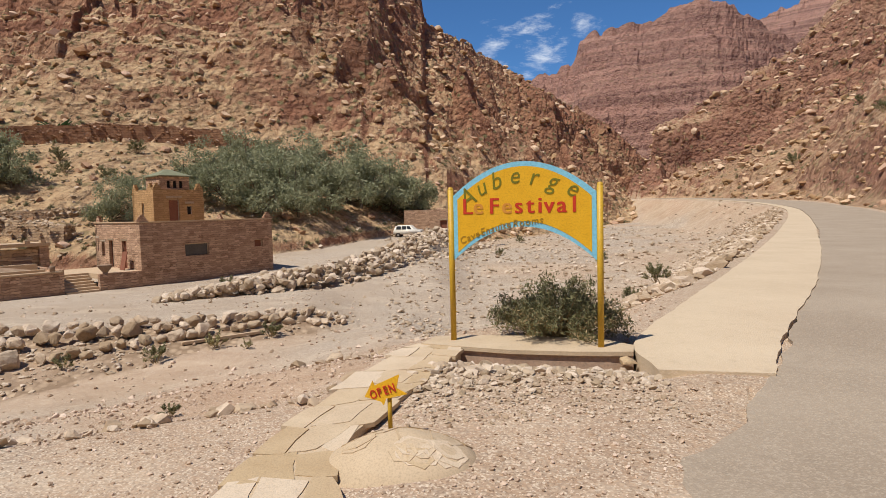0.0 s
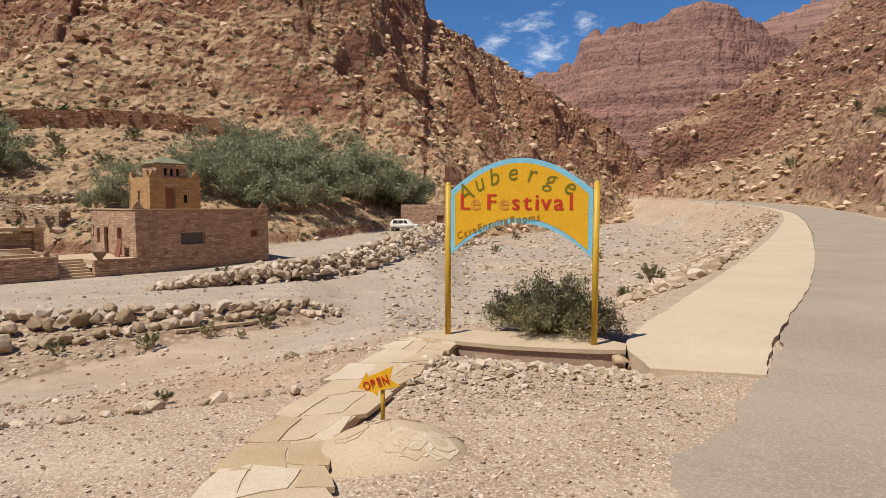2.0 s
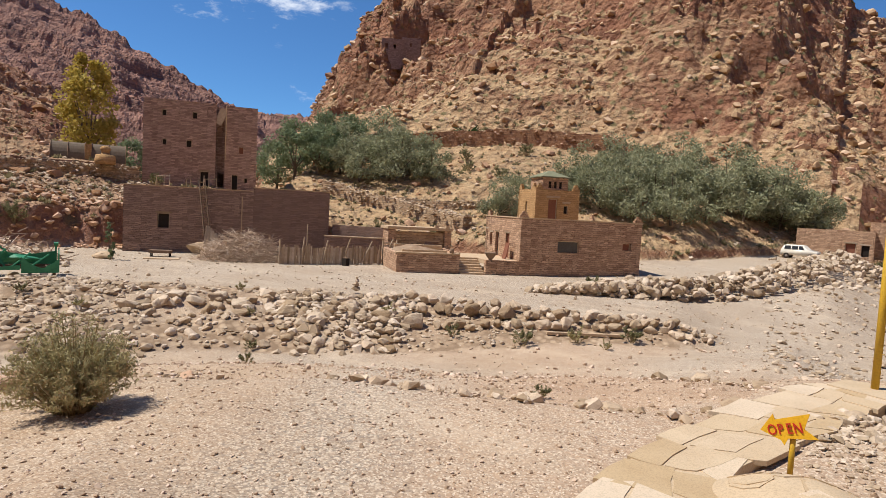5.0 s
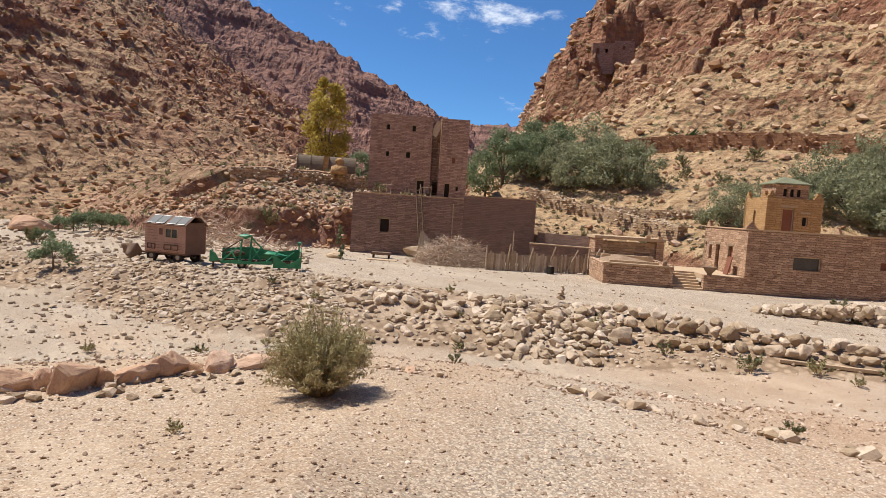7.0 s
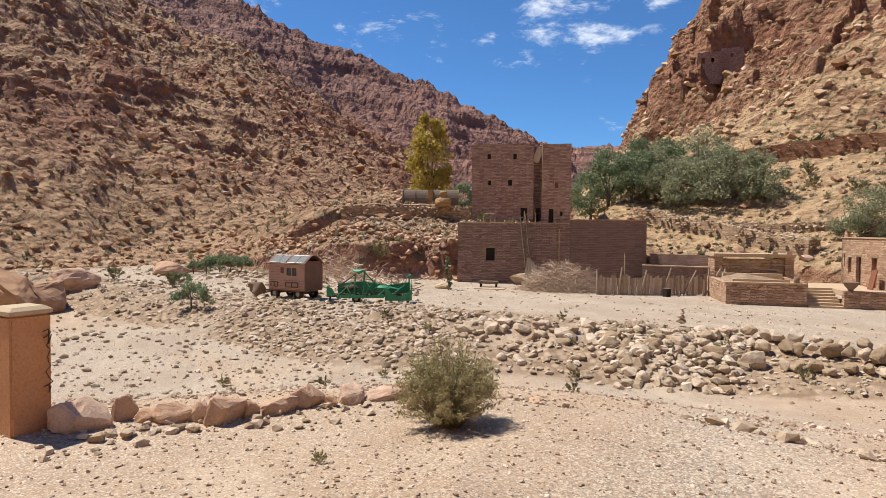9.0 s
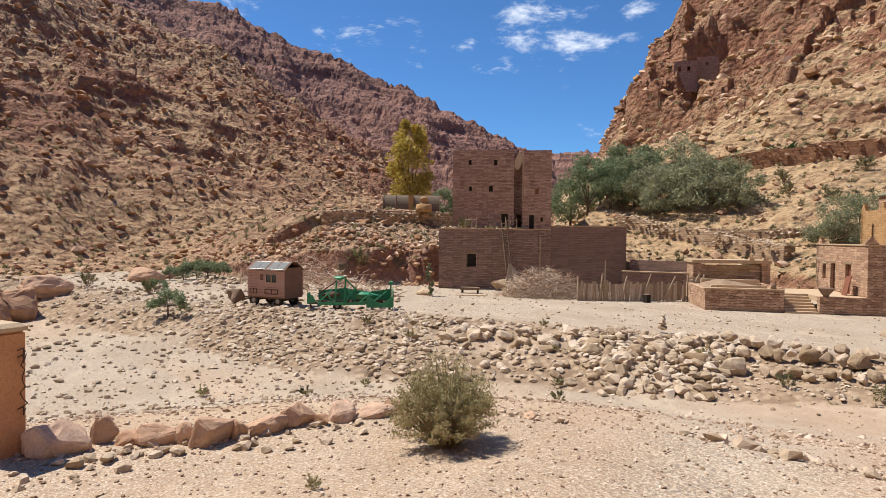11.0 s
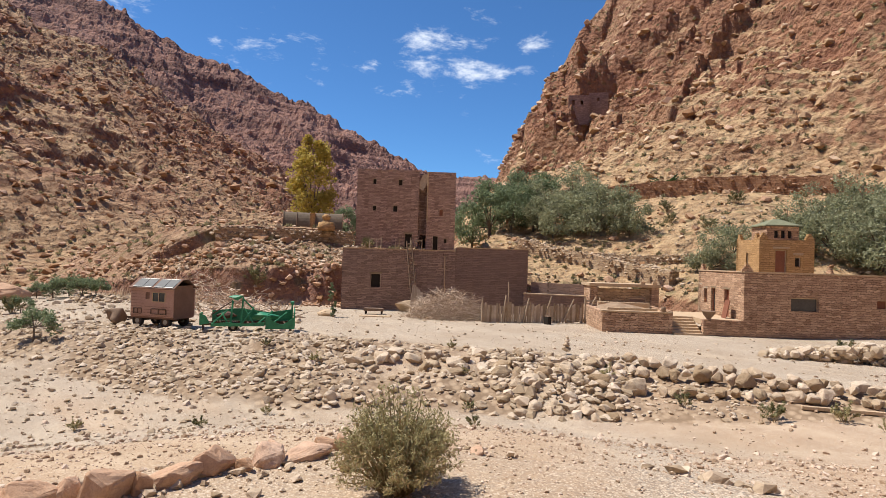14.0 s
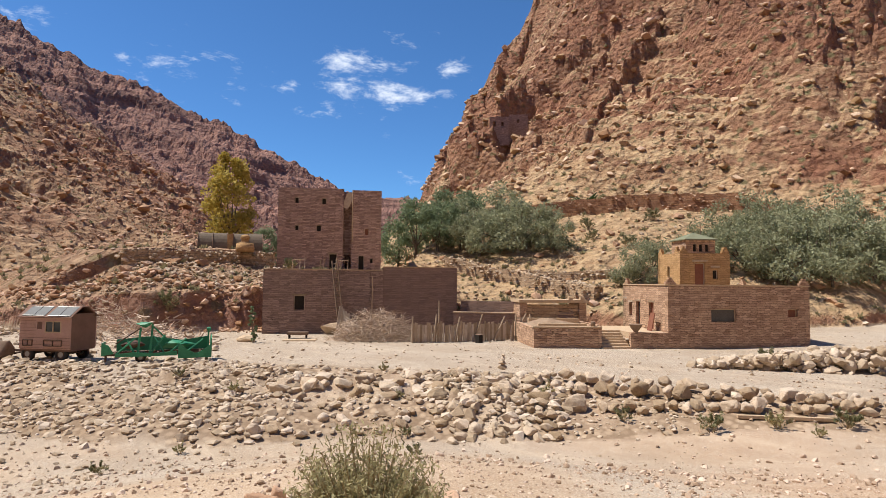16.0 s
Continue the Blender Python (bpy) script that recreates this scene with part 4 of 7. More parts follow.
# ---- arrow sign, its mound and the flagged wall top ----
def build_arrow():
    s = thing("open_arrow_sign", pose(-0.405, 4.09, 0.05, 0, 0, -8), "small yellow wooden arrow sign on a short post", "sign")
    part("post", rod((0, 0.012, -0.02), (0, 0.012, 0.29), 0.016, 0.016, 10), M_YPOST, s, "yellow round post", True)
    bm = bmesh.new()
    pts = [(-0.17, -0.045), (-0.115, 0.065), (-0.10, 0.035), (0.075, 0.115), (0.055, 0.02), (0.13, -0.02), (-0.02, -0.055), (-0.035, -0.10), (-0.055, -0.075)]
    a = [bm.verts.new((x, -0.012, z)) for x, z in pts]
    b = [bm.verts.new((x, 0.0, z)) for x, z in pts]
    bm.faces.new(a)
    bm.faces.new(b[::-1])
    for i in range(len(pts)):
        j = (i + 1) % len(pts)
        bm.faces.new((a[i], b[i], b[j], a[j]))
    arrow = part("arrow_board", bm, M_YELLOW, s, "yellow painted board cut as an arrow")
    arrow.matrix_local = pose(0, 0, 0.285, -4, 0, 0)
    for i, ch in enumerate("OPEN"):
        for dx in (0, 0.0025):
            lettering("letter", ch, 0.088, -0.098 + i * 0.044 + dx, 0.232 + 0.0155 * i, -20, M_RED, s, "thick red painted letter", y=-0.0165 - dx * 0.2, stretch=0.72)


build_arrow()


def build_mound():
    c = (-0.30, 3.72)
    s = thing("stone_mound", pose(c[0], c[1], -0.02), "low cemented mound of flat sandstone pieces", "mound")
    bm = bmesh.new()
    n, rings = 40, 9
    R = 0.5

    def h(x, y):
        q = min(1, math.hypot(x / (R * 1.05), y / (R * 0.80)))
        return 0.20 * (1 - q ** 2.0) + 0.010 * noise.noise((x * 7, y * 7, 3))
    prev = [bm.verts.new((0, 0, h(0, 0)))]
    for k in range(1, rings + 1):
        ring = []
        for i in range(n):
            a = 2 * math.pi * i / n
            x, y = R * 1.05 * k / rings * math.cos(a) * (1 + 0.06 * noise.noise((math.cos(a) * 2, math.sin(a) * 2, 5))), R * 0.80 * k / rings * math.sin(a)
            ring.append(bm.verts.new((x, y, h(x, y) - (0.05 if k == rings else 0))))
        for i in range(n):
            j = (i + 1) % n
            bm.faces.new((prev[0], ring[i], ring[j]) if k == 1 else (prev[i], ring[i], ring[j], prev[j]))
        prev = ring
    part("cement_core", bm, M_CEMENT, s, "smoothed sandy cement", True)
    rng = random.Random(8)
    for k in range(22):
        a, d = rng.uniform(0, 6.283), R * math.sqrt(rng.uniform(0.03, 0.75))
        x, y = d * 1.05 * math.cos(a), d * 0.8 * math.sin(a)
        w = rng.uniform(0.09, 0.15)
        bm = bmesh.new()
        cnt = rng.randint(5, 7)
        top, low = [], []
        for i in range(cnt):
            b = 2 * math.pi * i / cnt + rng.uniform(-0.25, 0.25)
            px, py = x + w * math.cos(b), y + w * 0.8 * math.sin(b)
            top.append(bm.verts.new((px, py, h(px, py) + 0.007)))
            low.append(bm.verts.new((px, py, h(px, py) - 0.02)))
        bm.faces.new(top)
        for i in range(cnt):
            j = (i + 1) % cnt
            bm.faces.new((top[i], low[i], low[j], top[j]))
        part("flagstone", bm, M_FLAG, s)


build_mound()


def build_flag_wall():
    """The ramp's low wall: rubble face, flat stones on top."""
    s = thing("flagged_wall", pose(0, 0, 0.03), "low curved wall topped with flat sandstone slabs", "wall")
    outer = spline([(-0.75, 2.35), (-1.12, 2.75), (-1.24, 3.3), (-1.22, 3.9), (-1.06, 4.6), (-0.93, 5.3), (-0.55, 6.5), (-0.25, 7.0)], 6)
    inner = spline([(-0.30, 2.72), (-0.52, 2.95), (-0.66, 3.35), (-0.70, 3.95), (-0.45, 4.75), (-0.18, 5.5), (0.06, 6.35), (0.16, 6.75)], 6)
    bm = bmesh.new()
    ra = [[bm.verts.new((p[0], p[1], z)) for z in (-0.75, -0.002)] for p in outer]
    rb = [[bm.verts.new((p[0], p[1], z)) for z in (-0.002, -0.3)] for p in inner]
    for i in range(len(ra) - 1):
        bm.faces.new((ra[i][0], ra[i + 1][0], ra[i + 1][1], ra[i][1]))
        bm.faces.new((ra[i][1], ra[i + 1][1], rb[i + 1][0], rb[i][0]))
        bm.faces.new((rb[i][0], rb[i + 1][0], rb[i + 1][1], rb[i][1]))
    bm.faces.new((ra[0][0], ra[0][1], rb[0][0], rb[0][1]))
    part("wall_core", bm, M_CEMENT, s, "sandy mortar and rubble")
    rng = random.Random(21)
    n = len(outer)
    i = 0
    while i < n - 2:
        step = rng.choice((2, 3, 3, 4))
        j = min(i + step, n - 1)
        cuts = [0, rng.uniform(0.25, 0.42), rng.uniform(0.58, 0.75), 1] if rng.random() < 0.6 else [0, rng.uniform(0.4, 0.6), 1]
        for u0, u1 in zip(cuts, cuts[1:]):
            quad = []
            for idx, u in ((i, u0), (j, u0), (j, u1), (i, u1)):
                base = outer[idx] * (1 - u) + inner[idx] * u
                out = (outer[idx] - inner[idx]) * (0.07 if u == 0 else (-0.02 if u == 1 else 0))
                quad.append(base + out + np.array((rng.uniform(-0.06, 0.06), rng.uniform(-0.07, 0.07))))
            mid = sum(quad) / 4
            quad = [q + (mid - q) * 0.018 for q in quad]
            ring = []
            for a, b in zip(quad, quad[1:] + quad[:1]):
                ring += [a, (a + b) / 2 + np.array((rng.uniform(-0.02, 0.02), rng.uniform(-0.02, 0.02)))]
            zt = rng.uniform(0.003, 0.006)
            bm = bmesh.new()
            top = [bm.verts.new((p[0], p[1], zt + rng.uniform(-0.0015, 0.0015))) for p in ring]
            low = [bm.verts.new((p[0], p[1], zt - 0.035)) for p in ring]
            bm.faces.new(top)
            bm.faces.new(low[::-1])
            for k in range(len(ring)):
                q = (k + 1) % len(ring)
                bm.faces.new((top[k], low[k], low[q], top[q]))
            part("flagstone", bm, M_FLAG, s)
        i = j
    for k in range(26):
        t = rng.uniform(0, n - 1.01)
        p = outer[int(t)]
        ob = part("stone", rock_mesh(500 + k % 6, 1, 0.8), M_STONE, s)
        ob.matrix_local = pose(p[0] - 0.02, p[1], rng.uniform(-0.5, -0.12), 0, 0, rng.uniform(0, 360)) @ Matrix.Diagonal((0.2, 0.14, 0.16, 1))


build_flag_wall()


# ---- boulders ----
ROCKS = [mesh_of("boulder", broken_rock(40 + k, 18, 0.8, 1), M_STONE) for k in range(8)]
PALES = [mesh_of("boulder", broken_rock(60 + k, 20, 0.82, 1), M_PALE) for k in range(6)]
M_BLOCK = surface("red_sandstone_block", (0.44, 0.27, 0.175), (0.58, 0.40, 0.28), 3, 26, 0.95, depth=0.012, spec=0.15, island=0.18)
BLOCKS = [mesh_of("boulder", broken_rock(140 + k, 16, 0.9, 2), M_BLOCK) for k in range(8)]
for k, (x, y, w, h, rz) in enumerate(((-7.30, -2.05, 0.50, 0.30, 20), (-7.20, -0.68, 0.66, 0.40, 85), (-7.30, -0.34, 0.28, 0.32, 70), (-7.22, -0.14, 0.38, 0.17, 95), (-7.06, 0.10, 0.50, 0.22, 80), (-6.98, 0.36, 0.32, 0.25, 60), (-6.84, 0.58, 0.52, 0.38, 100), (-6.86, 0.83, 0.26, 0.24, 30),
                                       (-6.98, 1.10, 0.60, 0.24, 95), (-7.06, 1.48, 0.50, 0.30, 105), (-6.92, 1.68, 0.24, 0.14, 20), (-6.98, 1.92, 0.46, 0.30, 60), (-7.10, 2.02, 0.30, 0.20, 10), (-6.98, 2.36, 0.66, 0.15, 100), (-7.4, 2.75, 0.36, 0.24, 60), (-7.7, 3.1, 0.24, 0.2, 0), (-6.5, 4.1, 0.3, 0.12, 140))):
    ob = new("boulder", BLOCKS[k % 8])
    ob.matrix_world = pose(x, y, ground_at(x, y) + h * 0.22, 0, 0, rz) @ Matrix.Diagonal((w * 0.93, w * 0.72, h * 1.6, 1))
    tagged(ob, "reddish sandstone boulder edging the dirt shoulder", "boulder", "boulders along the edge")


def scatter(count, area, size, seed, material, name, label, meshes=6, flat=0.7, subdiv=1, accept=None, sink=0.15, base=700):
    """Many stones in one piece: area(rng) gives x, y; size(rng, x, y) metres."""
    rng = random.Random(seed)
    kinds = [rock_arrays(base + seed * 10 + k, subdiv, flat) for k in range(meshes)]
    xy = [area(rng) for _ in range(count)]
    zs, masks = land(np.array([p[0] for p in xy]), np.array([p[1] for p in xy]))
    pieces = []
    for i, (x, y) in enumerate(xy):
        if accept and not accept(x, y, zs[i], {k: v[i] for k, v in masks.items()}, rng):
            continue
        w = size(rng, x, y)
        v, f = kinds[i % meshes]
        pieces.append((spin(v, rng, w) * np.array((1, 1, 0.9)) + np.array((x, y, zs[i] + w * (0.3 - sink))), f))
    return joined(name, pieces, material, label, "stones")


def polar_area(a0, a1, r0, r1):
    def pick(rng):
        a, r = radians(rng.uniform(a0, a1)), math.exp(rng.uniform(math.log(r0), math.log(r1)))
        return (-math.sin(a) * r, math.cos(a) * r)
    return pick


def off_road(x, y, z, mk, rng):
    return float(side(np.array([x]), np.array([y]), np.array(ROAD_LEFT))[0]) > 0.1 and not (x > 1.9 and y > 5.2 and float(side(np.array([x]), np.array([y]), np.array(APRON_L))[0]) < 0.05)


scatter(34000, polar_area(-30, 112, 1.5, 12), lambda g, x, y: (0.006 + 0.032 * g.random() ** 5) * (1 + 0.07 * math.hypot(x, y)), 3, M_PEBBLE, "pebbles", "loose pebbles on the dusty roadside", accept=off_road, subdiv=1)
scatter(7000, polar_area(-20, 105, 7, 38), lambda g, x, y: (0.035 + 0.22 * g.random() ** 6) * min(1.0, math.hypot(x, y) / 20), 4, M_PEBBLE, "gravel", "scattered stones on the dry river bed", accept=off_road)
# heap of broken stone against the sign's plinth
scatter(1700, lambda g: (g.uniform(-0.35, 1.9), 4.3 + 2.5 * g.random() ** 0.8), lambda g, x, y: 0.03 + 0.20 * g.random() ** 2.5 * min(1, max(0.15, (y - 4.6) / 1.6)), 5, M_PALE, "rubble", "pale broken stones below the sign plinth", accept=lambda x, y, z, mk, g: y < 6.52 - 0.25 * x)
# stones along the lip of the access ramp
scatter(170, lambda g: (lambda t: (-1.2 - 3.6 * t + g.gauss(0, 0.16), 6.3 - 1.45 * t + g.gauss(0, 0.2)))(g.random()), lambda g, x, y: 0.03 + 0.24 * g.random() ** 4, 6, M_STONE, "edge_stones", "reddish stones along the lip of the ramp")
scatter(260, lambda g: (lambda t: (-6.8 + g.gauss(0, 0.3), -1 + 5.5 * t))(g.random()), lambda g, x, y: 0.03 + 0.16 * g.random() ** 3, 7, M_STONE, "edge_stones", "small stones between the edging boulders")


def bank_stones():
    """The bank of boulders: a wall of large fitted ones, a rounded pile, then an earth slope with stones."""
    s = thing("boulder_bank", pose(0, 0, 0), "rough bank of piled tan river boulders", "stone bank")
    rng = random.Random(12)
    lines = spline(BANK_FOOT[::5], 10), spline(BANK_TOP, 10)
    spots = []
    # fitted wall: three uneven rows of large boulders up the slope
    def along(t):
        pts = [a * (1 - t) + b * t for a, b in zip(*lines) if -19.2 < a[0] * (1 - t) + b[0] * t < -4.7]
        run = [0.0]
        for a, b in zip(pts, pts[1:]):
            run.append(run[-1] + float(np.linalg.norm(b - a)))
        return pts, run
    for size, t, up in ((0.95, 0.38, 0.12), (0.85, 0.70, 0.28), (0.62, 0.95, 0.26)):
        pts, run = along(t)
        d = 0.0
        while d < run[-1]:
            p = [float(np.interp(d, run, [q[i] for q in pts])) for i in (0, 1)]
            taper = float(np.interp(p[0], [-19, -15, -9.5, -5], [1.0, 1.0, 0.75, 0.38]))
            w = size * rng.uniform(0.55, 1.3) * taper
            spots.append((p[0] + rng.gauss(0, 0.08), p[1] + rng.gauss(0, 0.14), up * taper * rng.uniform(0.7, 1.2), w, 1.0, True))
            d += w * rng.uniform(0.72, 0.92)
    while len(spots) < 3900:
        u, t = rng.random(), rng.random()
        i = int(u * (len(lines[0]) - 1))
        p = lines[0][i] * (1 - t) + lines[1][i] * t + np.array((rng.gauss(0, 0.4), rng.gauss(0, 0.4)))
        az = math.degrees(math.atan2(-p[0], p[1]))
        dense = np.interp(az, [10, 22, 37, 39, 47, 50, 60, 64, 76, 100], [0.10, 0.16, 0.3, 1.0, 1.0, 0.42, 0.38, 0.85, 0.8, 0.4])
        if rng.random() > dense:
            continue
        if 48 < az < 62 and 0.42 < t < 0.60 and rng.random() < 0.5:
            w = rng.uniform(0.6, 1.05)
        else:
            w = (0.13 + 0.20 * rng.random() + 0.45 * rng.random() ** 2.5) * np.interp(az, [20, 36, 39, 47, 52, 62, 75], [0.45, 0.5, 1.15, 1.15, 0.8, 0.9, 0.8])
        spots.append((p[0], p[1], 0.35 * rng.random() ** 2 * (38 < az < 48) * math.sin(math.pi * t), w, rng.uniform(0.62, 1.0), False))
    zs = ground_many([q[:2] for q in spots])
    kinds = [rock_arrays(900 + k, 2, 0.72) for k in range(8)]
    near, pieces = 0, []
    for (x, y, lift, w, squash, fitted), z in zip(spots, zs):
        az = math.degrees(math.atan2(-x, y))
        if near < 300 and (fitted or (w > 0.46 and 20 < az < 66)):
            ob = new("stone", (ROCKS if rng.random() < (0.8 if fitted else 0.45) else PALES)[near % 6])
            ob.parent = s
            ob.matrix_local = pose(x, y, z + w * 0.08 + lift, rng.uniform(-20, 20), rng.uniform(-20, 20), rng.uniform(0, 360)) @ Matrix.Diagonal((w * 1.1, w * rng.uniform(0.75, 1), w * rng.uniform(0.9, 1.2) * squash, 1))
            near += 1
        else:
            v, f = kinds[len(pieces) % 8]
            pieces.append((spin(v, rng, w, 0.5) * np.array((1, 1, squash)) + np.array((x, y, z + w * 0.06 + lift)), f))
    rest = joined("rubble", pieces, M_PALE, "", "")
    rest.parent = s
    tagged(rest, "smaller tan stones", kind="stuff")


bank_stones()


def heap_stones():
    """The long heap of pale quarried stone by the far track."""
    s = thing("stone_heap", pose(0, 0, 0), "long heap of pale broken stone beside the track", "stone heap")
    rng = random.Random(33)
    line = spline([(-15.5, 33.5), (-11.5, 36), (-7.5, 42), (-4.5, 52), (-2.5, 64), (0.0, 76), (3, 84)], 12)
    kinds = [rock_arrays(1000 + k, 2, 0.78) for k in range(8)]
    pts = []
    for _ in range(1900):
        u = rng.random() ** 1.15
        k = u * (len(line) - 1.01)
        p = line[int(k)]
        w = np.interp(u, [0, 0.2, 0.5, 1], [0.7, 1.8, 3.4, 4.5])
        c = max(-1, min(1, rng.gauss(0, 0.5)))
        pts.append((p[0] + c * w * 0.85, p[1] + c * w * 0.35 + rng.gauss(0, 0.3), (1 - c * c) * np.interp(u, [0, 0.15, 0.4, 0.8, 1], [0.25, 0.9, 1.5, 1.6, 0.8])))
    zs = ground_many([p[:2] for p in pts])
    near, pieces = 0, []
    for (x, y, hh), z in zip(pts, zs):
        w = 0.2 + 0.75 * rng.random() ** 2
        zz = z + hh * rng.uniform(0.55, 1.0)
        if near < 220 and w > 0.5:
            ob = new("stone", PALES[near % 6] if rng.random() < 0.7 else ROCKS[near % 8])
            ob.parent = s
            ob.matrix_local = pose(x, y, zz, rng.uniform(-25, 25), rng.uniform(-25, 25), rng.uniform(0, 360)) @ Matrix.Diagonal((w, w * 0.85, w, 1))
            near += 1
        else:
            v, f = kinds[len(pieces) % 8]
            pieces.append((spin(v, rng, w, 0.6) + np.array((x, y, zz)), f))
    rest = joined("rubble", pieces, M_PALE, "", "")
    rest.parent = s
    tagged(rest, "smaller pale stones", kind="stuff")


heap_stones()


def build_cairn():
    x, y = -21.7, 23.5
    s = thing("cairn", pose(x, y, ground_at(x, y) + 0.15), "small cairn of four stacked flat stones", "cairn")
    z = 0.0
    for k, (w, h) in enumerate(((0.55, 0.3), (0.42, 0.24), (0.36, 0.22), (0.25, 0.2))):
        ob = new("stone", ROCKS[k])
        ob.parent = s
        ob.matrix_local = pose(0.02 * k, 0, z + h * 0.4, 0, 0, 50 * k) @ Matrix.Diagonal((w, w * 0.8, h * 1.3, 1))
        z += h * 0.85


build_cairn()


def hill_accept(x, y, z, mk, rng):
    return mk["hill"] > 0.6 and rng.random() < 0.35 + 0.65 * mk["crag"]


scatter(9000, polar_area(-60, 112, 56, 280), lambda g, x, y: (0.3 + 2.2 * g.random() ** 4) * min(1.6, math.hypot(x, y) / 110), 9, M_CRAG, "scree", "ochre and red boulders strewn over the slopes", accept=hill_accept, sink=0.2)
scatter(3200, polar_area(0, 80, 57, 93), lambda g, x, y: 0.10 + 0.65 * g.random() ** 4, 10, M_STONE, "scree", "tan stones on the slope behind the houses", accept=lambda x, y, z, mk, g: mk["hill"] > 0.3)
scatter(4200, polar_area(66, 104, 20, 95), lambda g, x, y: (0.07 + 0.55 * g.random() ** 5) * min(1.6, math.hypot(x, y) / 45), 14, M_PALE, "river_stones", "pale boulders in the upper river bed", accept=lambda x, y, z, mk, g: mk["hill"] < 0.3)
scatter(6000, polar_area(-27, 6, 20, 150), lambda g, x, y: (0.10 + 0.6 * g.random() ** 4) * min(1.2, 0.15 + math.hypot(x, y) / 75), 15, M_PALE, "river_stones", "pale stones on the gravel bed below the road", accept=lambda x, y, z, mk, g: mk["hill"] < 0.3 and off_road(x, y, z, mk, g))
APRON_PTS = [tuple(p) for p in spline(APRON_L, 14)[48:130]]
scatter(4200, lambda g: (lambda p: (p[0] - 0.4 - abs(g.gauss(0, 3.4)), p[1] + g.uniform(0, 1.2)))(APRON_PTS[g.randrange(len(APRON_PTS))]), lambda g, x, y: 0.10 + 0.55 * g.random() ** 3, 16, M_STONE, "embankment_stones", "rubble embankment under the road edge", accept=off_road)

# the cut bank behind the yard, full of stones
def cut_area(g):
    a = g.uniform(49, 86)
    r = np.interp(a, [44, 50, 56, 64, 72, 80, 88], [62, 62, 59, 58, 62, 70, 90]) + g.gauss(0.6, 1.5)
    return (-math.sin(radians(a)) * r, math.cos(radians(a)) * r)


scatter(1300, cut_area, lambda g, x, y: 0.15 + 0.8 * g.random() ** 3, 18, M_CRAG, "bank_rubble", "red earth bank studded with stones", sink=0.05)
scatter(1100, polar_area(60, 84, 60, 69), lambda g, x, y: 0.15 + 0.6 * g.random() ** 3, 19, M_STONE, "slope_rubble", "tan rubble on the slope under the retaining wall", sink=0.1)
scatter(1500, polar_area(2, 88, 33, 62), lambda g, x, y: 0.05 + 0.25 * g.random() ** 5, 20, M_STONE, "gravel", "loose stones on the inn's gravel track", accept=lambda x, y, z, mk, g: mk["hill"] < 0.3)
scatter(3600, polar_area(-22, 100, 10, 60), lambda g, x, y: (0.04 + 0.15 * g.random() ** 4) * min(1.0, math.hypot(x, y) / 28), 22, M_PALE, "gravel", "pale gravel over the river bed", accept=lambda x, y, z, mk, g: mk["hill"] < 0.3 and off_road(x, y, z, mk, g) and mk["gravel"] > 0.3)
for k, (az, r, w, h) in enumerate(((97.5, 50, 6.0, 4.2), (100.5, 48, 6.5, 5.0), (95.4, 56, 4.0, 2.4), (103.5, 50, 6.0, 4.0), (88.5, 66, 4.2, 2.2), (86.2, 70, 3.4, 1.8))):
    x, y = -math.sin(radians(az)) * r, math.cos(radians(az)) * r
    single("rock_outcrop", broken_rock(420 + k, 26, 0.9, 2), M_CRAG, pose(x, y, ground_at(x, y) + h * 0.22, 0, 0, 60 * k) @ Matrix.Diagonal((w, w * 0.8, h, 1)), "dark red rock outcrop at the river edge", "rock", "river edge outcrops")

scatter(11000, polar_area(54, 112, 76, 260), lambda g, x, y: (0.2 + 1.5 * g.random() ** 6) * min(1.6, math.hypot(x, y) / 110), 24, M_CRAG, "scree", "reddish stones strewn over the long slope", accept=lambda x, y, z, mk, g: mk["hill"] > 0.6, sink=0.15)
scatter(11000, polar_area(-20, 54, 88, 250), lambda g, x, y: (0.22 + 2.0 * g.random() ** 6) * min(1.6, math.hypot(x, y) / 110), 25, M_TANROCK, "scree", "tan boulders strewn over the steep hillside", accept=lambda x, y, z, mk, g: mk["hill"] > 0.6, sink=0.15)
scatter(7000, polar_area(-48, -17, 105, 300), lambda g, x, y: (0.22 + 2.0 * g.random() ** 6) * min(1.8, math.hypot(x, y) / 120), 27, M_TANROCK, "scree", "tan and red boulders strewn over the slope above the road", accept=lambda x, y, z, mk, g: mk["hill"] > 0.6, sink=0.15)


# ---- houses ----
M_BARK = surface("grey_bark", (0.11, 0.085, 0.06), (0.18, 0.14, 0.105), 4, 20, 0.95, depth=0.02)
def house_walls(s, L, D, z0, z1, mat, front=(), left=(), right=(), thick=0.45, roof=None, roof_drop=0.35):
    """Four walls and a roof; x along the front, y to the back."""
    part("wall", wall_bm(L, z1 - z0, thick, front, z0), mat, s)
    for name, holes, m, ln in (("wall", left, pose(0, D - 0.003, 0, 0, 0, -90), D - 0.006 - thick), ("wall", right, pose(L, thick + 0.003, 0, 0, 0, 90), D - thick - 0.006), ("wall", (), pose(L, D + 0.0, 0, 0, 0, 180), L)):
        ob = part(name, wall_bm(ln, z1 - z0, thick, holes, z0), mat, s)
        ob.matrix_local = m
    part("roof", box((thick * 0.5, thick * 0.5, z1 - roof_drop - 0.2), (L - thick * 0.5, D - thick * 0.5, z1 - roof_drop)), roof or M_CAP, s, "flat clay roof")


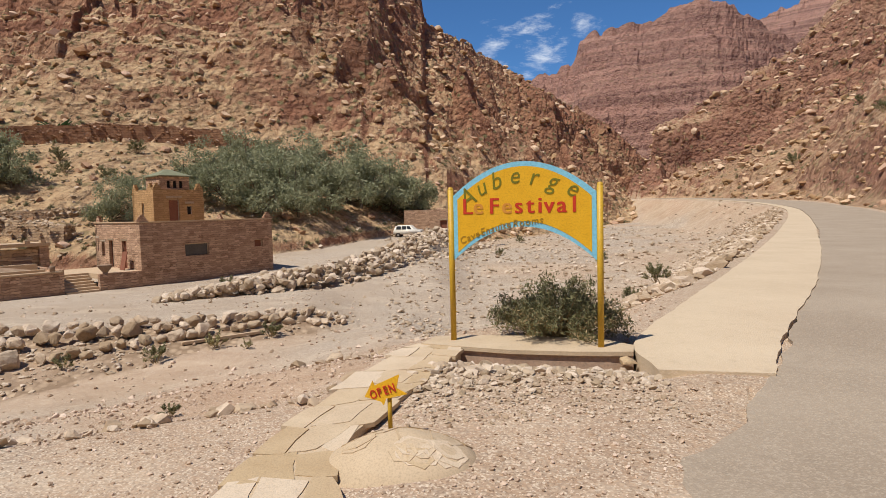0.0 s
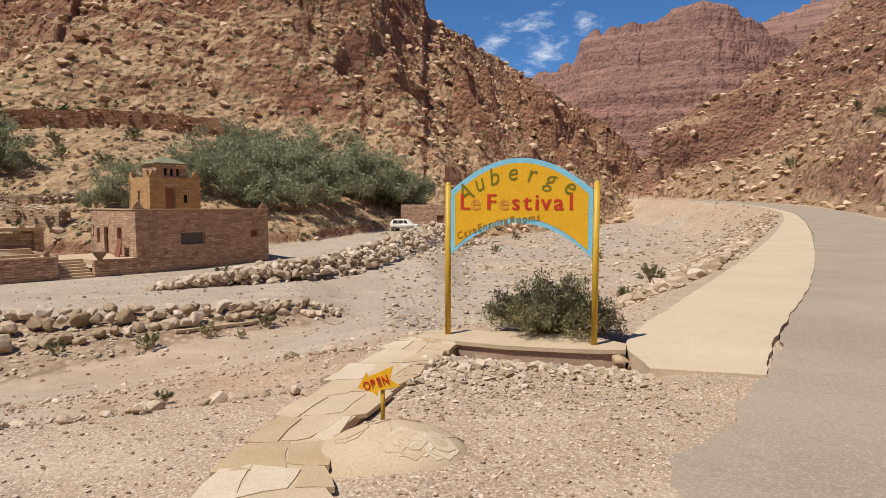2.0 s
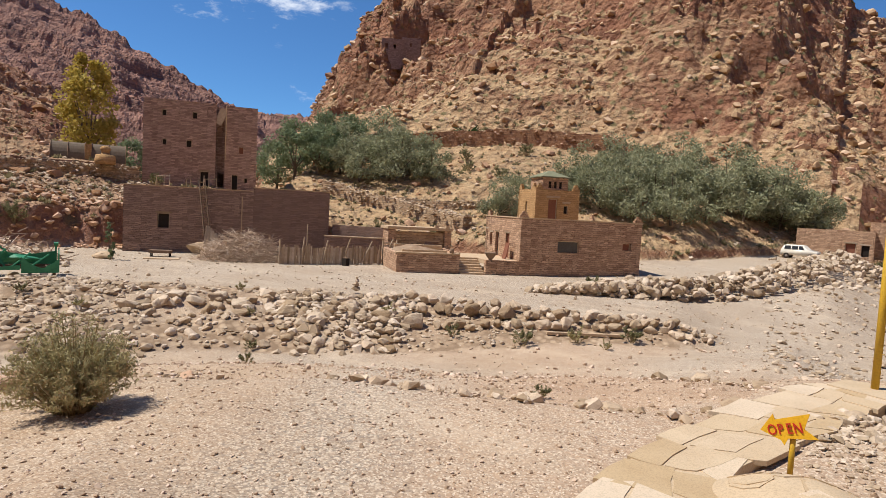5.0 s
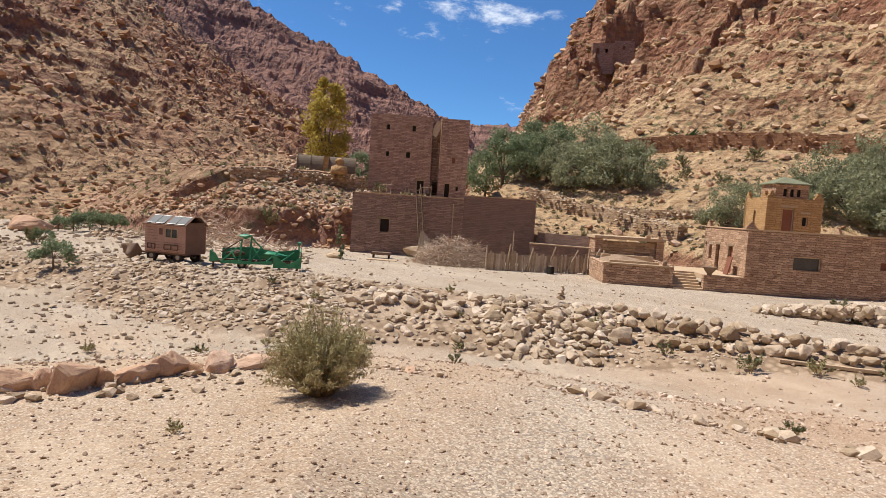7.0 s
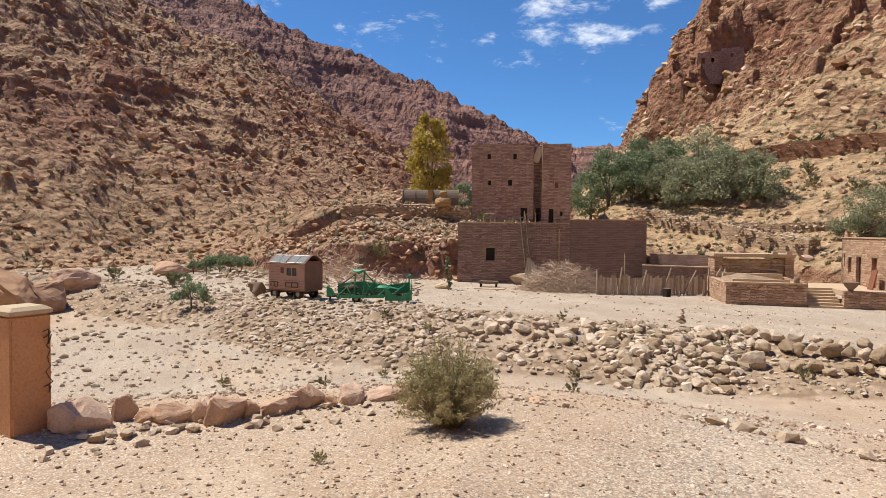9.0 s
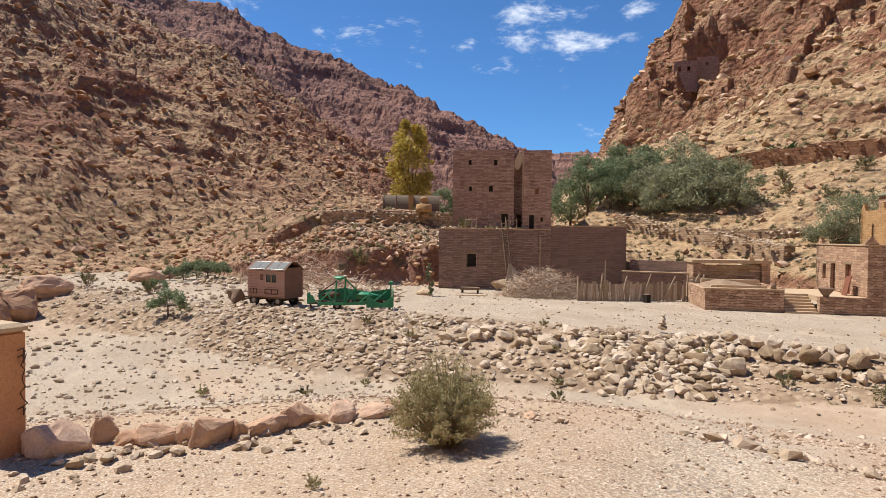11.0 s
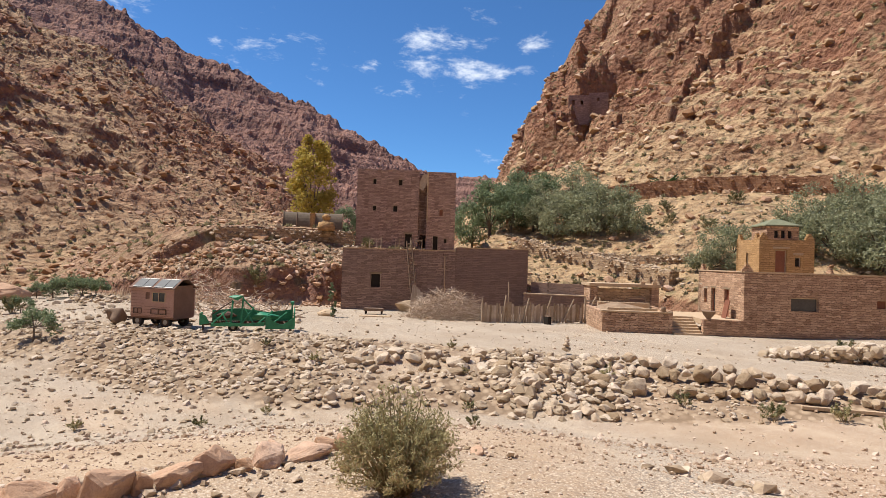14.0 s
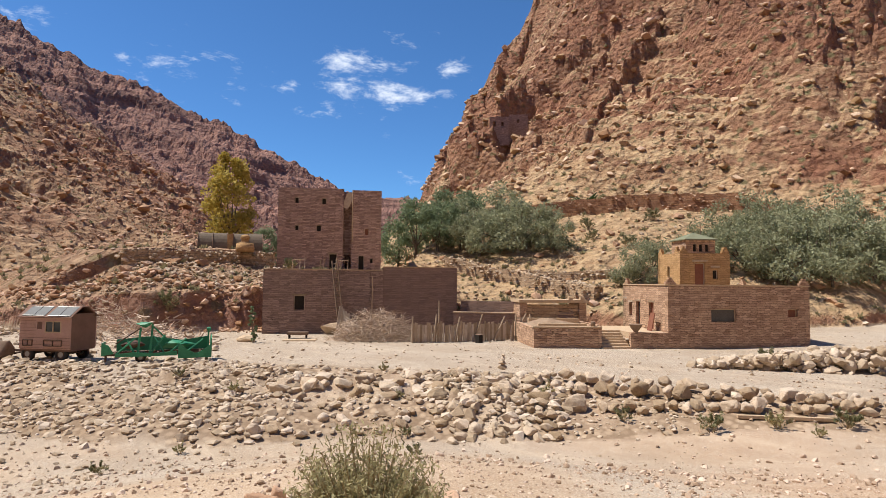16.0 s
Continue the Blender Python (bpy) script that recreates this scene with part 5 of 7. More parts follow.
def opening(s, x0, x1, z0, z1, kind="window", y=0.16, leaf=None, frame_mat=None, m=None, lintel=True):
    """Frame, and a leaf or a near-black pane painted as the room's shade, in a hole of the front wall (or of another,
    by m).
    """
    m = m or Matrix()
    name = "door" if kind == "door" else "window"
    w = 0.06
    o = new(name, mesh_of(name, box((x0 + 0.004, y + 0.05, z0 + 0.004), (x1 - 0.004, y + 0.09, z1 - 0.004)), leaf or M_BLACKSHADE))
    o.parent = s
    o.matrix_local = m
    fm = frame_mat or M_WOOD
    for lo, hi in (((x0, y, z0), (x0 + w, y + 0.05, z1)), ((x1 - w, y, z0), (x1, y + 0.05, z1)), ((x0 + w, y, z1 - w), (x1 - w, y + 0.05, z1))):
        part("frame", box((lo[0] + 0.003, lo[1], lo[2] + 0.003), (hi[0] - 0.003, hi[1], hi[2] - 0.003)), fm, o)
    if lintel:
        part("lintel", box((x0 - 0.14, -0.025, z1 + 0.004), (x1 + 0.14, 0.1, z1 + 0.13)), M_WOOD, o)
    return o


def merlon(s, x, y, z, steps=3, w=0.5, mat=None, axis="x"):
    """A stepped corner pinnacle."""
    bm = bmesh.new()
    for k in range(steps):
        a = w * (1 - k / steps) / 2
        lo, hi = (x - a, y - 0.11, z + 0.16 * k), (x + a, y + 0.11, z + 0.16 * (k + 1) - 0.001)
        if axis == "y":
            lo, hi = (x - 0.11, y - a, lo[2]), (x + 0.11, y + a, hi[2])
        bm_box(bm, lo, hi)
    part("pinnacle", bm, mat or M_INN, s)


INN = pose(-21.2, 41.1, 0, 0, 0, 50)


def build_inn():
    s = thing("inn_house", INN, "low brown stone inn with parapet and corner pinnacles", "house")
    L, D = 10.5, 8.0
    zt = 1.2
    front = [(3.15, 5.0, -1.30, -0.40), (8.85, 9.6, -0.95, -0.38)]
    left = [(4.9, 5.7, -2.05, -0.05), (2.55, 3.3, -2.05, -0.05), (1.2, 1.75, -1.25, -0.15), (0.25, 0.6, -0.9, 0.1)]
    house_walls(s, L, D, -3.5, zt, M_INN, front, left)
    part("coping", box((-0.06, -0.06, zt + 0.002), (L + 0.06, 0.5, zt + 0.10), 0.02), M_CAP, s, "pale clay coping")
    part("coping", box((-0.06, 0.504, zt + 0.002), (0.5, D, zt + 0.10), 0.02), M_CAP, s, "pale clay coping")
    for x, y, ax in ((0.25, 0.2, "x"), (L - 0.3, 0.2, "x"), (0.2, D - 0.4, "y"), (L - 0.3, D - 0.4, "y")):
        merlon(s, x, y, zt + 0.10, 3, 0.75, M_INN, ax)
    M_GLASS = surface("dark_window_glass", (0.05, 0.045, 0.045), (0.075, 0.068, 0.066), 1, 9, 0.25, depth=0.001, spec=0.5)
    opening(s, *front[0], leaf=M_GLASS, frame_mat=M_CAP, lintel=False)
    opening(s, *front[1], leaf=M_WOODRED, frame_mat=M_CAP, lintel=False)
    ml = pose(0, D - 0.003, 0, 0, 0, -90)
    for k, hole in enumerate(left):
        opening(s, *hole, kind="door" if k < 2 else "window", leaf=M_WOODRED if k == 0 else M_BLACKSHADE, m=ml, frame_mat=M_WOODRED)
    return s


build_inn()


def build_inn_tower():
    m = INN @ pose(2.1, 2.4, 0.9)
    s = thing("inn_tower", m, "small ochre stone tower room with a green tin cap roof", "tower")
    L, D, h = 3.9, 3.6, 2.75
    front = [(1.15, 1.95, 0.1, 2.0), (2.55, 2.95, 0.85, 1.5)]
    left = [(1.6, 1.95, 0.75, 1.75)]
    house_walls(s, L, D, 0.0, h, M_OCHRE, front, left, thick=0.3, roof_drop=0.15)
    opening(s, *front[0], kind="door", leaf=M_WOODRED, y=0.1, lintel=False)
    opening(s, *front[1], leaf=M_BLACKSHADE, y=0.1, lintel=False)
    opening(s, *left[0], leaf=M_BLACKSHADE, y=0.1, m=pose(0, D - 0.003, 0, 0, 0, -90), lintel=False)
    for x0, x1, z in ((0.95, 2.15, 2.14), (2.4, 3.1, 1.72)):
        bm = bmesh.new()
        bm_box(bm, (x0, -0.07, z), (x1, -0.002, z + 0.1))
        for k in range(int((x1 - x0) / 0.14)):
            bm_box(bm, (x0 + 0.02 + k * 0.14, -0.09, z - 0.07), (x0 + 0.09 + k * 0.14, -0.004, z - 0.001))
        part("hood", bm, M_CAP, s, "pale dentil hood")
    for x, y, ax in ((0.32, 0.12, "x"), (L - 0.32, 0.12, "x"), (0.12, D - 0.34, "y"), (L - 0.12, D - 0.34, "y"), (0.12, 0.62, "y"), (L - 0.12, 0.62, "y")):
        merlon(s, x, y, h, 3, 0.6, M_OCHRE, ax)
    # lantern with three small arches under a low hipped roof
    bx = pose(0.75, 0.5, h - 0.14)
    holes = [(0.55 + k * 0.48, 0.82 + k * 0.48, 0.28, 0.82) for k in range(3)]
    ob = part("lantern_wall", wall_bm(2.3, 1.15, 0.2, holes, 0), M_INN, s)
    ob.matrix_local = bx
    for k, hole in enumerate(holes):
        # near-black panel, the lantern's unlit inside put into colour
        o = part("window", box((hole[0], 0.12, hole[2]), (hole[1], 0.16, hole[3])), M_BLACKSHADE, s)
        o.matrix_local = bx
    for mm, ln in ((bx @ pose(0, 2.1, 0, 0, 0, -90), 1.89), (bx @ pose(2.3, 0.21, 0, 0, 0, 90), 1.89), (bx @ pose(2.3, 2.3, 0, 0, 0, 180), 2.3)):
        ob = part("lantern_wall", wall_bm(ln, 1.15, 0.2, (), 0), M_INN, s)
        ob.matrix_local = mm
    bm = bmesh.new()
    base = [bm.verts.new(q) for q in ((-0.15, -0.15, 1.153), (2.45, -0.15, 1.153), (2.45, 2.45, 1.153), (-0.15, 2.45, 1.153))]
    mid = [bm.verts.new(q) for q in ((-0.15, -0.15, 1.23), (2.45, -0.15, 1.23), (2.45, 2.45, 1.23), (-0.15, 2.45, 1.23))]
    tip = [bm.verts.new(q) for q in ((1.0, 1.05, 1.75), (1.3, 1.05, 1.75), (1.3, 1.25, 1.75), (1.0, 1.25, 1.75))]
    for a, b in ((base, mid), (mid, tip)):
        for i in range(4):
            bm.faces.new((a[i], a[(i + 1) % 4], b[(i + 1) % 4], b[i]))
    bm.faces.new(base[::-1])
    bm.faces.new(tip)
    ob = part("roof", bm, M_TILEROOF, s, "low green tin roof")
    ob.matrix_local = bx


build_inn_tower()


def build_terrace():
    """The inn's raised court: stone front, steps, urns, low benches."""
    m = INN
    s = thing("court_terrace", m, "raised stone court with steps and pale clay paving", "terrace")
    part("wall", wall_bm(4.75, 1.75, 0.4, (), -3.5), M_INN, s).matrix_local = pose(-9.55, -0.1, 0)
    part("wall", wall_bm(2.7, 1.45, 0.4, (), -3.5), M_INN, s).matrix_local = pose(-2.72, -0.1, 0)
    part("wall", wall_bm(6.1, 1.75, 0.4, (), -3.5), M_INN, s).matrix_local = pose(-9.55, 6.4, 0, 0, 0, -90)
    part("coping", box((-9.63, -0.16, -1.748), (-4.78, 0.34, -1.65), 0.02), M_CAP, s)
    part("paving", box((-9.15, 0.31, -2.35), (-4.8, 6.4, -1.80)), M_CAP, s, "pale clay paving")
    part("paving", box((-4.79, 1.9, -2.4), (-0.01, 6.4, -2.06)), M_CAP, s, "pale clay paving")
    part("paving", box((-2.7, 0.31, -2.4), (-0.01, 1.89, -2.06)), M_CAP, s, "pale clay paving")
    for k in range(6):
        part("step", box((-4.76, -0.28 + k * 0.36, -3.5), (-2.76, -0.28 + (k + 1) * 0.36 + 0.05, -3.02 + k * 0.165), 0.02), M_CAP, s, "worn clay step")
    part("bench", box((-8.9, 4.2, -1.79), (-5.0, 4.6, -1.35), 0.03), M_CAP, s, "low clay bench")
    part("bench", box((-8.9, 1.2, -1.79), (-5.4, 1.5, -1.55), 0.03), M_CAP, s, "low clay bench")
    part("path_kerb", box((-4.9, 0.4, -2.0), (-4.6, 5.6, -1.6), 0.03), M_INN, s, "low stone kerb")
    return s


build_terrace()


def lathe(prof, n=18):
    bm = bmesh.new()
    rings = [[bm.verts.new((math.cos(2 * math.pi * i / n) * r, math.sin(2 * math.pi * i / n) * r, z)) for i in range(n)] for r, z in prof]
    for a, b in zip(rings, rings[1:]):
        for i in range(n):
            bm.faces.new((a[i], a[(i + 1) % n], b[(i + 1) % n], b[i]))
    bm.faces.new(rings[0][::-1])
    bm.faces.new(rings[-1])
    return bm


single("urn", lathe([(0.2, 0), (0.24, 0.05), (0.14, 0.12), (0.2, 0.22), (0.36, 0.42), (0.42, 0.58), (0.46, 0.62), (0.44, 0.66), (0.36, 0.64), (0.3, 0.5)]), M_DARKEDGE, INN @ pose(-2.3, 0.1, -2.14), "dark stone urn at the head of the steps", "urn", smooth_shade=True)
single("urn", lathe([(0.14, 0), (0.16, 0.3), (0.13, 0.34), (0.1, 0.34)]), M_DARKEDGE, INN @ pose(-5.35, 0.1, -1.65), "small dark clay pot on the court wall", "pot", smooth_shade=True)
leaning = thing("leaning_board", INN @ pose(-0.62, 1.25, -2.06, 12, 0, 90), "dark wooden board leaning on the inn wall", "board")
part("panel", box((0, 0, 0), (0.75, 0.05, 1.3)), M_WOODRED, leaning)
part("batten", box((0, -0.04, 0.6), (0.75, -0.002, 0.7)), M_WOOD, leaning)


def build_shelter():
    s = thing("court_shelter", INN @ pose(-9.0, 7.0, -1.3, 0, 0, 4), "low open shelter with a flat clay slab roof", "shelter")
    part("roof_slab", box((0, 0, 1.0), (5.8, 2.6, 1.25), 0.03), M_CAP, s, "pale clay roof slab")
    for x in (0.1, 5.1):
        part("pier", box((x, 0.1, -1.6), (x + 0.6, 2.5, 0.998)), M_INN, s, "stone pier")
    part("wall", box((0.71, 0.35, -1.6), (5.09, 0.75, 0.85)), M_DRYWALL, s, "rough stone back wall")
    for x in (4.2, 5.2):
        part("block", box((x, 0.1, 1.253), (x + 0.35, 0.4, 1.45)), M_CAP, s)


build_shelter()
single("sand_pile", rock_mesh(88, 4, 0.8, 0.25), M_PEBBLE, INN @ pose(-7.4, 2.9, -1.9) @ Matrix.Diagonal((3.9, 3.2, 2.2, 1)), "spread pile of grey sand on the court", "sand pile")

KAS = pose(-48.5, 25.1, 0, 0, 0, 52.7)


def build_store():
    """The long lower building under the tall house."""
    s = thing("store_house", KAS, "long windowless brown stone store with flat roof", "house")
    L = 16.3
    hole = [(2.5, 3.4, -1.15, 0.05)]
    small = [(0.75, 0.87, -2.0, -1.88), (5.0, 5.12, -2.1, -1.98)]
    part("wall", wall_bm(9.9, 5.75, 0.5, hole + small, -3.55), M_STORE, s)
    part("wall", wall_bm(L - 9.905, 6.05, 0.5, (), -3.55), M_RENDER, s, "smoother mud rendered wall").matrix_local = pose(9.905, 0, 0)
    part("wall", wall_bm(8.4, 5.75, 0.5, (), -3.55), M_STORE, s).matrix_local = pose(0, 8.9, 0, 0, 0, -90)
    part("wall", wall_bm(8.4, 6.05, 0.5, (), -3.55), M_STORE, s).matrix_local = pose(L, 0.504, 0, 0, 0, 90)
    part("roof", box((0.3, 0.504, 1.85), (L - 0.55, 16.0, 2.15)), M_CAP, s, "flat earth roof terrace")
    part("coping", box((-0.05, -0.05, 2.203), (9.9, 0.52, 2.27), 0.02), M_CAP, s)
    part("coping", box((9.9, -0.05, 2.503), (L + 0.05, 0.52, 2.57), 0.02), M_CAP, s)
    opening(s, *hole[0], leaf=M_BLACKSHADE, lintel=True)
    part("drain_pipe", rod((9.0, -0.06, -1.9), (9.0, -0.06, 1.75), 0.045, 0.045, 8), M_CAP, s, "pale vertical drain pipe")
    # roof terrace railing of sticks
    for k, x in enumerate((2.3, 2.9, 3.3, 4.6, 4.9, 5.9, 6.3, 6.9)):
        part("stake", rod((x, 0.3, 2.25), (x + 0.03, 0.3, 3.1 + 0.1 * (k % 3)), 0.04, 0.03, 6), M_WOOD, s)
    for x0, x1, z in ((2.3, 3.3, 3.05), (5.9, 6.9, 3.0)):
        part("rail", rod((x0, 0.3, z), (x1, 0.3, z + 0.04), 0.03, 0.03, 6), M_WOOD, s)


build_store()


def build_tall_house():
    m = pose(-61.3, 33.6, 0, 0, 0, 52.7)
    s = thing("tall_house", m, "tall three storey brown stone house with tiny windows", "house")
    L, D, z0, z1 = 11.2, 7.5, 1.6, 11.45
    f1 = [(1.75, 2.2, 9.75, 10.4), (4.65, 5.15, 9.7, 10.4), (1.8, 2.25, 6.75, 7.35), (4.1, 4.65, 6.7, 7.4), (5.55, 6.4, 2.3, 4.25)]
    f2 = [(0.75, 1.4, 2.3, 4.1), (2.05, 2.4, 3.3, 3.8), (1.4, 1.9, 6.4, 7.1)]
    part("wall", wall_bm(7.05, z1 - z0, 0.5, f1, z0), M_KASBAH, s)
    w2 = part("wall", wall_bm(L - 7.95, z1 - z0 - 0.1, 0.5, f2, z0), M_KASBAH, s)
    w2.matrix_local = pose(7.95, 0, 0)
    part("recess_wall", wall_bm(2.4, z1 - z0 - 0.15, 0.4, [(0.95, 1.55, 2.7, 4.2)], z0), M_KASBAH, s, "stone wall set back in a tall slot").matrix_local = pose(6.3, 1.3, 0)
    part("return_wall", box((6.6, 0.503, z0), (7.05, 1.297, z1 - 0.05)), M_KASBAH, s)
    part("return_wall", box((7.95, 0.503, z0), (8.4, 1.297, z1 - 0.15)), M_KASBAH, s)
    part("chute", box((7.1, 0.25, 9.3), (7.9, 0.5, 11.1), 0.0, Matrix.Translation((7.5, 0.6, 10.2)) @ Matrix.Rotation(radians(24), 4, "Y") @ Matrix.Translation((-7.5, -0.6, -10.2))), M_WOOD, s, "slanting wooden chute")
    part("pipe", rod((8.02, -0.06, 5.6), (8.02, -0.06, 11.3), 0.06, 0.06, 8), M_CAP, s, "pale clay downpipe")
    part("wall", wall_bm(D - 0.51, z1 - z0, 0.5, [(2.2, 2.6, 6.2, 7.0), (4.2, 4.6, 6.1, 7.0)], z0), M_KASBAH, s).matrix_local = pose(0, D, 0, 0, 0, -90)
    part("wall", wall_bm(D - 0.51, z1 - z0 - 0.1, 0.5, (), z0), M_KASBAH, s).matrix_local = pose(L, 0.504, 0, 0, 0, 90)
    part("wall", wall_bm(L, z1 - z0, 0.5, (), z0), M_KASBAH, s).matrix_local = pose(L, D + 0.504, 0, 0, 0, 180)
    part("roof", box((0.3, 1.75, z1 - 0.7), (L - 0.3, D - 0.1, z1 - 0.4)), M_CAP, s, "flat earth roof")
    for k, h in enumerate(f1):
        opening(s, *h, kind="door" if k == 4 else "window", leaf=M_BLACKSHADE, lintel=k == 4)
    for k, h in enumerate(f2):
        opening(s, *h, kind="door" if k == 0 else "window", leaf=M_WOODRED if k == 2 else M_BLACKSHADE, lintel=False, m=pose(7.95, 0, 0))
    rng = random.Random(4)
    for k in range(46):
        x, z = rng.uniform(0.4, L - 0.4), rng.choice((11.0, 10.2, 8.9, 8.0, 5.6, 5.2, 4.8)) + rng.uniform(-0.25, 0.25)
        if 6.9 < x < 8.1 or any(h[0] - 0.2 < x < h[1] + 0.2 and h[2] - 0.2 < z < h[3] + 0.2 for h in f1) or any(h[0] + 7.75 < x < h[1] + 8.15 and h[2] - 0.2 < z < h[3] + 0.2 for h in f2):
            continue
        w = rng.uniform(0.07, 0.16)
        part("quoin_stone", box((x, -0.03, z), (x + w, 0.05, z + w * 0.6), 0.01), M_PALE, s)


build_tall_house()


M_LADDER = surface("brown_ladder_wood", (0.17, 0.115, 0.075), (0.27, 0.19, 0.13), 4, 30, 0.9, depth=0.004)


def build_ladder():
    s = thing("ladder", KAS @ pose(6.35, -0.75, -1.5, -9, -7, 0), "long wooden ladder leaning on the store wall", "ladder")
    for x in (-0.22, 0.22):
        part("rail", rod((x, 0, 0), (x, 0, 4.6), 0.06, 0.055, 8), M_LADDER, s)
    for k in range(13):
        part("rung", rod((-0.24, 0, 0.3 + k * 0.335), (0.24, 0, 0.3 + k * 0.335), 0.045, 0.045, 6), M_LADDER, s)


build_ladder()
slab = single("rubble_mound", rock_mesh(77, 3, 0.8, 0.3), M_STONE, KAS @ pose(7.0, -1.4, -2.6) @ Matrix.Diagonal((4.2, 2.2, 2.2, 1)), "earth and rubble mound under the ladder", "mound")
for k in range(4):
    b = single("plank", box((0, -0.04, 0), (0.28, 0.04, 1.9 - 0.2 * k)), M_WOOD, KAS @ pose(6.1 + 0.34 * k, -2.1 - 0.1 * k, -2.6, -14, 10 - 6 * k, 10), "old grey plank leaning in the rubble", "plank", "leaning planks")

# enclosure walls to the side of the store
w = thing("yard_wall", pose(-38.4, 38.3, 0, 0, 0, 20), "low brown mud yard wall", "wall")
part("wall", wall_bm(5.5, 3.3, 0.4, (), -3.6), M_RENDER, w)
w = thing("yard_wall", pose(-37.6, 36.6, 0, 0, 0, 36), "low brown mud yard wall with pale coping", "wall")
part("wall", wall_bm(9.8, 2.35, 0.4, (), -3.6), M_RENDER, w)
part("coping", box((-0.03, -0.05, -1.248), (9.83, 0.45, -1.17)), M_CAP, w)


def build_fence():
    s = thing("palisade_fence", pose(-35.3, 29.8, -3.25, 0, 0, 64.7), "grey palisade fence of upright boards", "fence")
    rng = random.Random(6)
    x = 0.0
    while x < 8.2:
        w = rng.uniform(0.11, 0.2)
        h = rng.uniform(1.3, 1.6)
        part("board", box((x, 0, 0), (x + w - 0.02, 0.035, h)), M_WOOD, s).rotation_euler = (0, radians(rng.uniform(-1.5, 1.5)), 0)
        x += w
    for k in range(6):
        part("post", rod((k * 1.6 + 0.05, -0.06, -0.1), (k * 1.85 + 0.05, -0.06, 1.95 + 0.2 * (k % 2)), 0.07, 0.06, 8), M_WOOD, s)
    for z in (0.4, 1.25):
        part("rail", box((0, 0.037, z), (8.2, 0.09, z + 0.09)), M_WOOD, s)
    g = thing("slatted_gate", pose(-31.65, 37.45, -3.25, 0, 0, 68), "grey slatted gate between yard and court", "gate")
    for k in range(9):
        part("slat", box((0, 0, 0.15 + k * 0.2), (1.15, 0.05, 0.29 + k * 0.2)), M_WOOD, g)
    for x in (-0.1, 1.17):
        part("post", box((x, -0.03, -0.2), (x + 0.1, 0.08, 2.1)), M_WOOD, g)


build_fence()
single("pole", rod((0, 0, 0), (0, 0, 3.2), 0.05, 0.04, 8), M_WOOD, pose(-34.6, 31.9, -3.3), "thin upright pole by the brush pile", "pole")
bn = thing("bin", pose(-32.3, 33.8, -3.2) @ Matrix.Diagonal((0.65, 0.65, 0.65, 1)), "small dark bin against the fence", "bin")
part("body", box((-0.35, -0.3, 0), (0.35, 0.3, 0.95), 0.04), M_BLACKSHADE, bn)
part("lid", box((-0.37, -0.32, 0.955), (0.37, 0.32, 1.0), 0.01), M_DARKEDGE, bn)


def twig_pile(name, m, rx, ry, h, count, seed, label, thick=0.025):
    rng = random.Random(seed)
    bm = bmesh.new()
    for _ in range(count):
        a, d = rng.uniform(0, 6.283), math.sqrt(rng.random())
        x, y = rx * d * math.cos(a), ry * d * math.sin(a)
        z = h * (1 - d * d) * rng.uniform(0.1, 1.0)
        b = rng.uniform(0, 6.283)
        l = rng.uniform(0.4, 1.1)
        bm_rod(bm, (x, y, max(0, z)), (x + l * math.cos(b), y + l * 0.7 * math.sin(b), max(0.02, z + rng.uniform(-0.3, 0.55))), thick, thick * 0.4, 3)
    return single(name, bm, M_TWIG, m, label, "brush pile")


M_TWIG = surface("dry_twigs", (0.40, 0.295, 0.21), (0.56, 0.43, 0.32), 3, 20, 0.95, depth=0.004, island=0.35)
twig_pile("brushwood", pose(-38.4, 29.2, -3.3, 0, 0, 56), 3.7, 1.8, 2.5, 3000, 5, "large heap of dry grey brushwood", 0.018)
twig_pile("brushwood", pose(-43.5, 14.9, -2.9, 0, 0, 40), 3.8, 1.2, 2.0, 260, 9, "dry poles and branches against the cut bank", 0.05)
twig_pile("brushwood", pose(-52.5, 14.0, -2.6, 0, 0, 60), 4.0, 1.6, 2.3, 500, 15, "dry reeds and brush beside the wagon", 0.03)


# ---- far small house, ruin, terraces ----
def build_far_house():
    m = pose(-6.0, 82.5, 0, 0, 0, -2)
    s = thing("far_house", m, "small pale stone house with a dark door", "house")
    front = [(4.9, 5.9, -1.9, 0.25), (6.4, 7.2, -1.2, 0.1)]
    house_walls(s, 7.6, 5.0, -2.6, 1.7, M_INN, front)
    opening(s, *front[0], kind="door", leaf=M_WOODRED)
    opening(s, *front[1], leaf=M_BLACKSHADE)
    part("annex_wall", wall_bm(5.0, 4.4, 0.4, [(2.4, 3.4, -1.2, 0.9)], -2.2), M_INN, s).matrix_local = pose(7.0, 4.6, 0.6)


build_far_house()


def at_polar(az, r):
    return -math.sin(radians(az)) * r, math.cos(radians(az)) * r


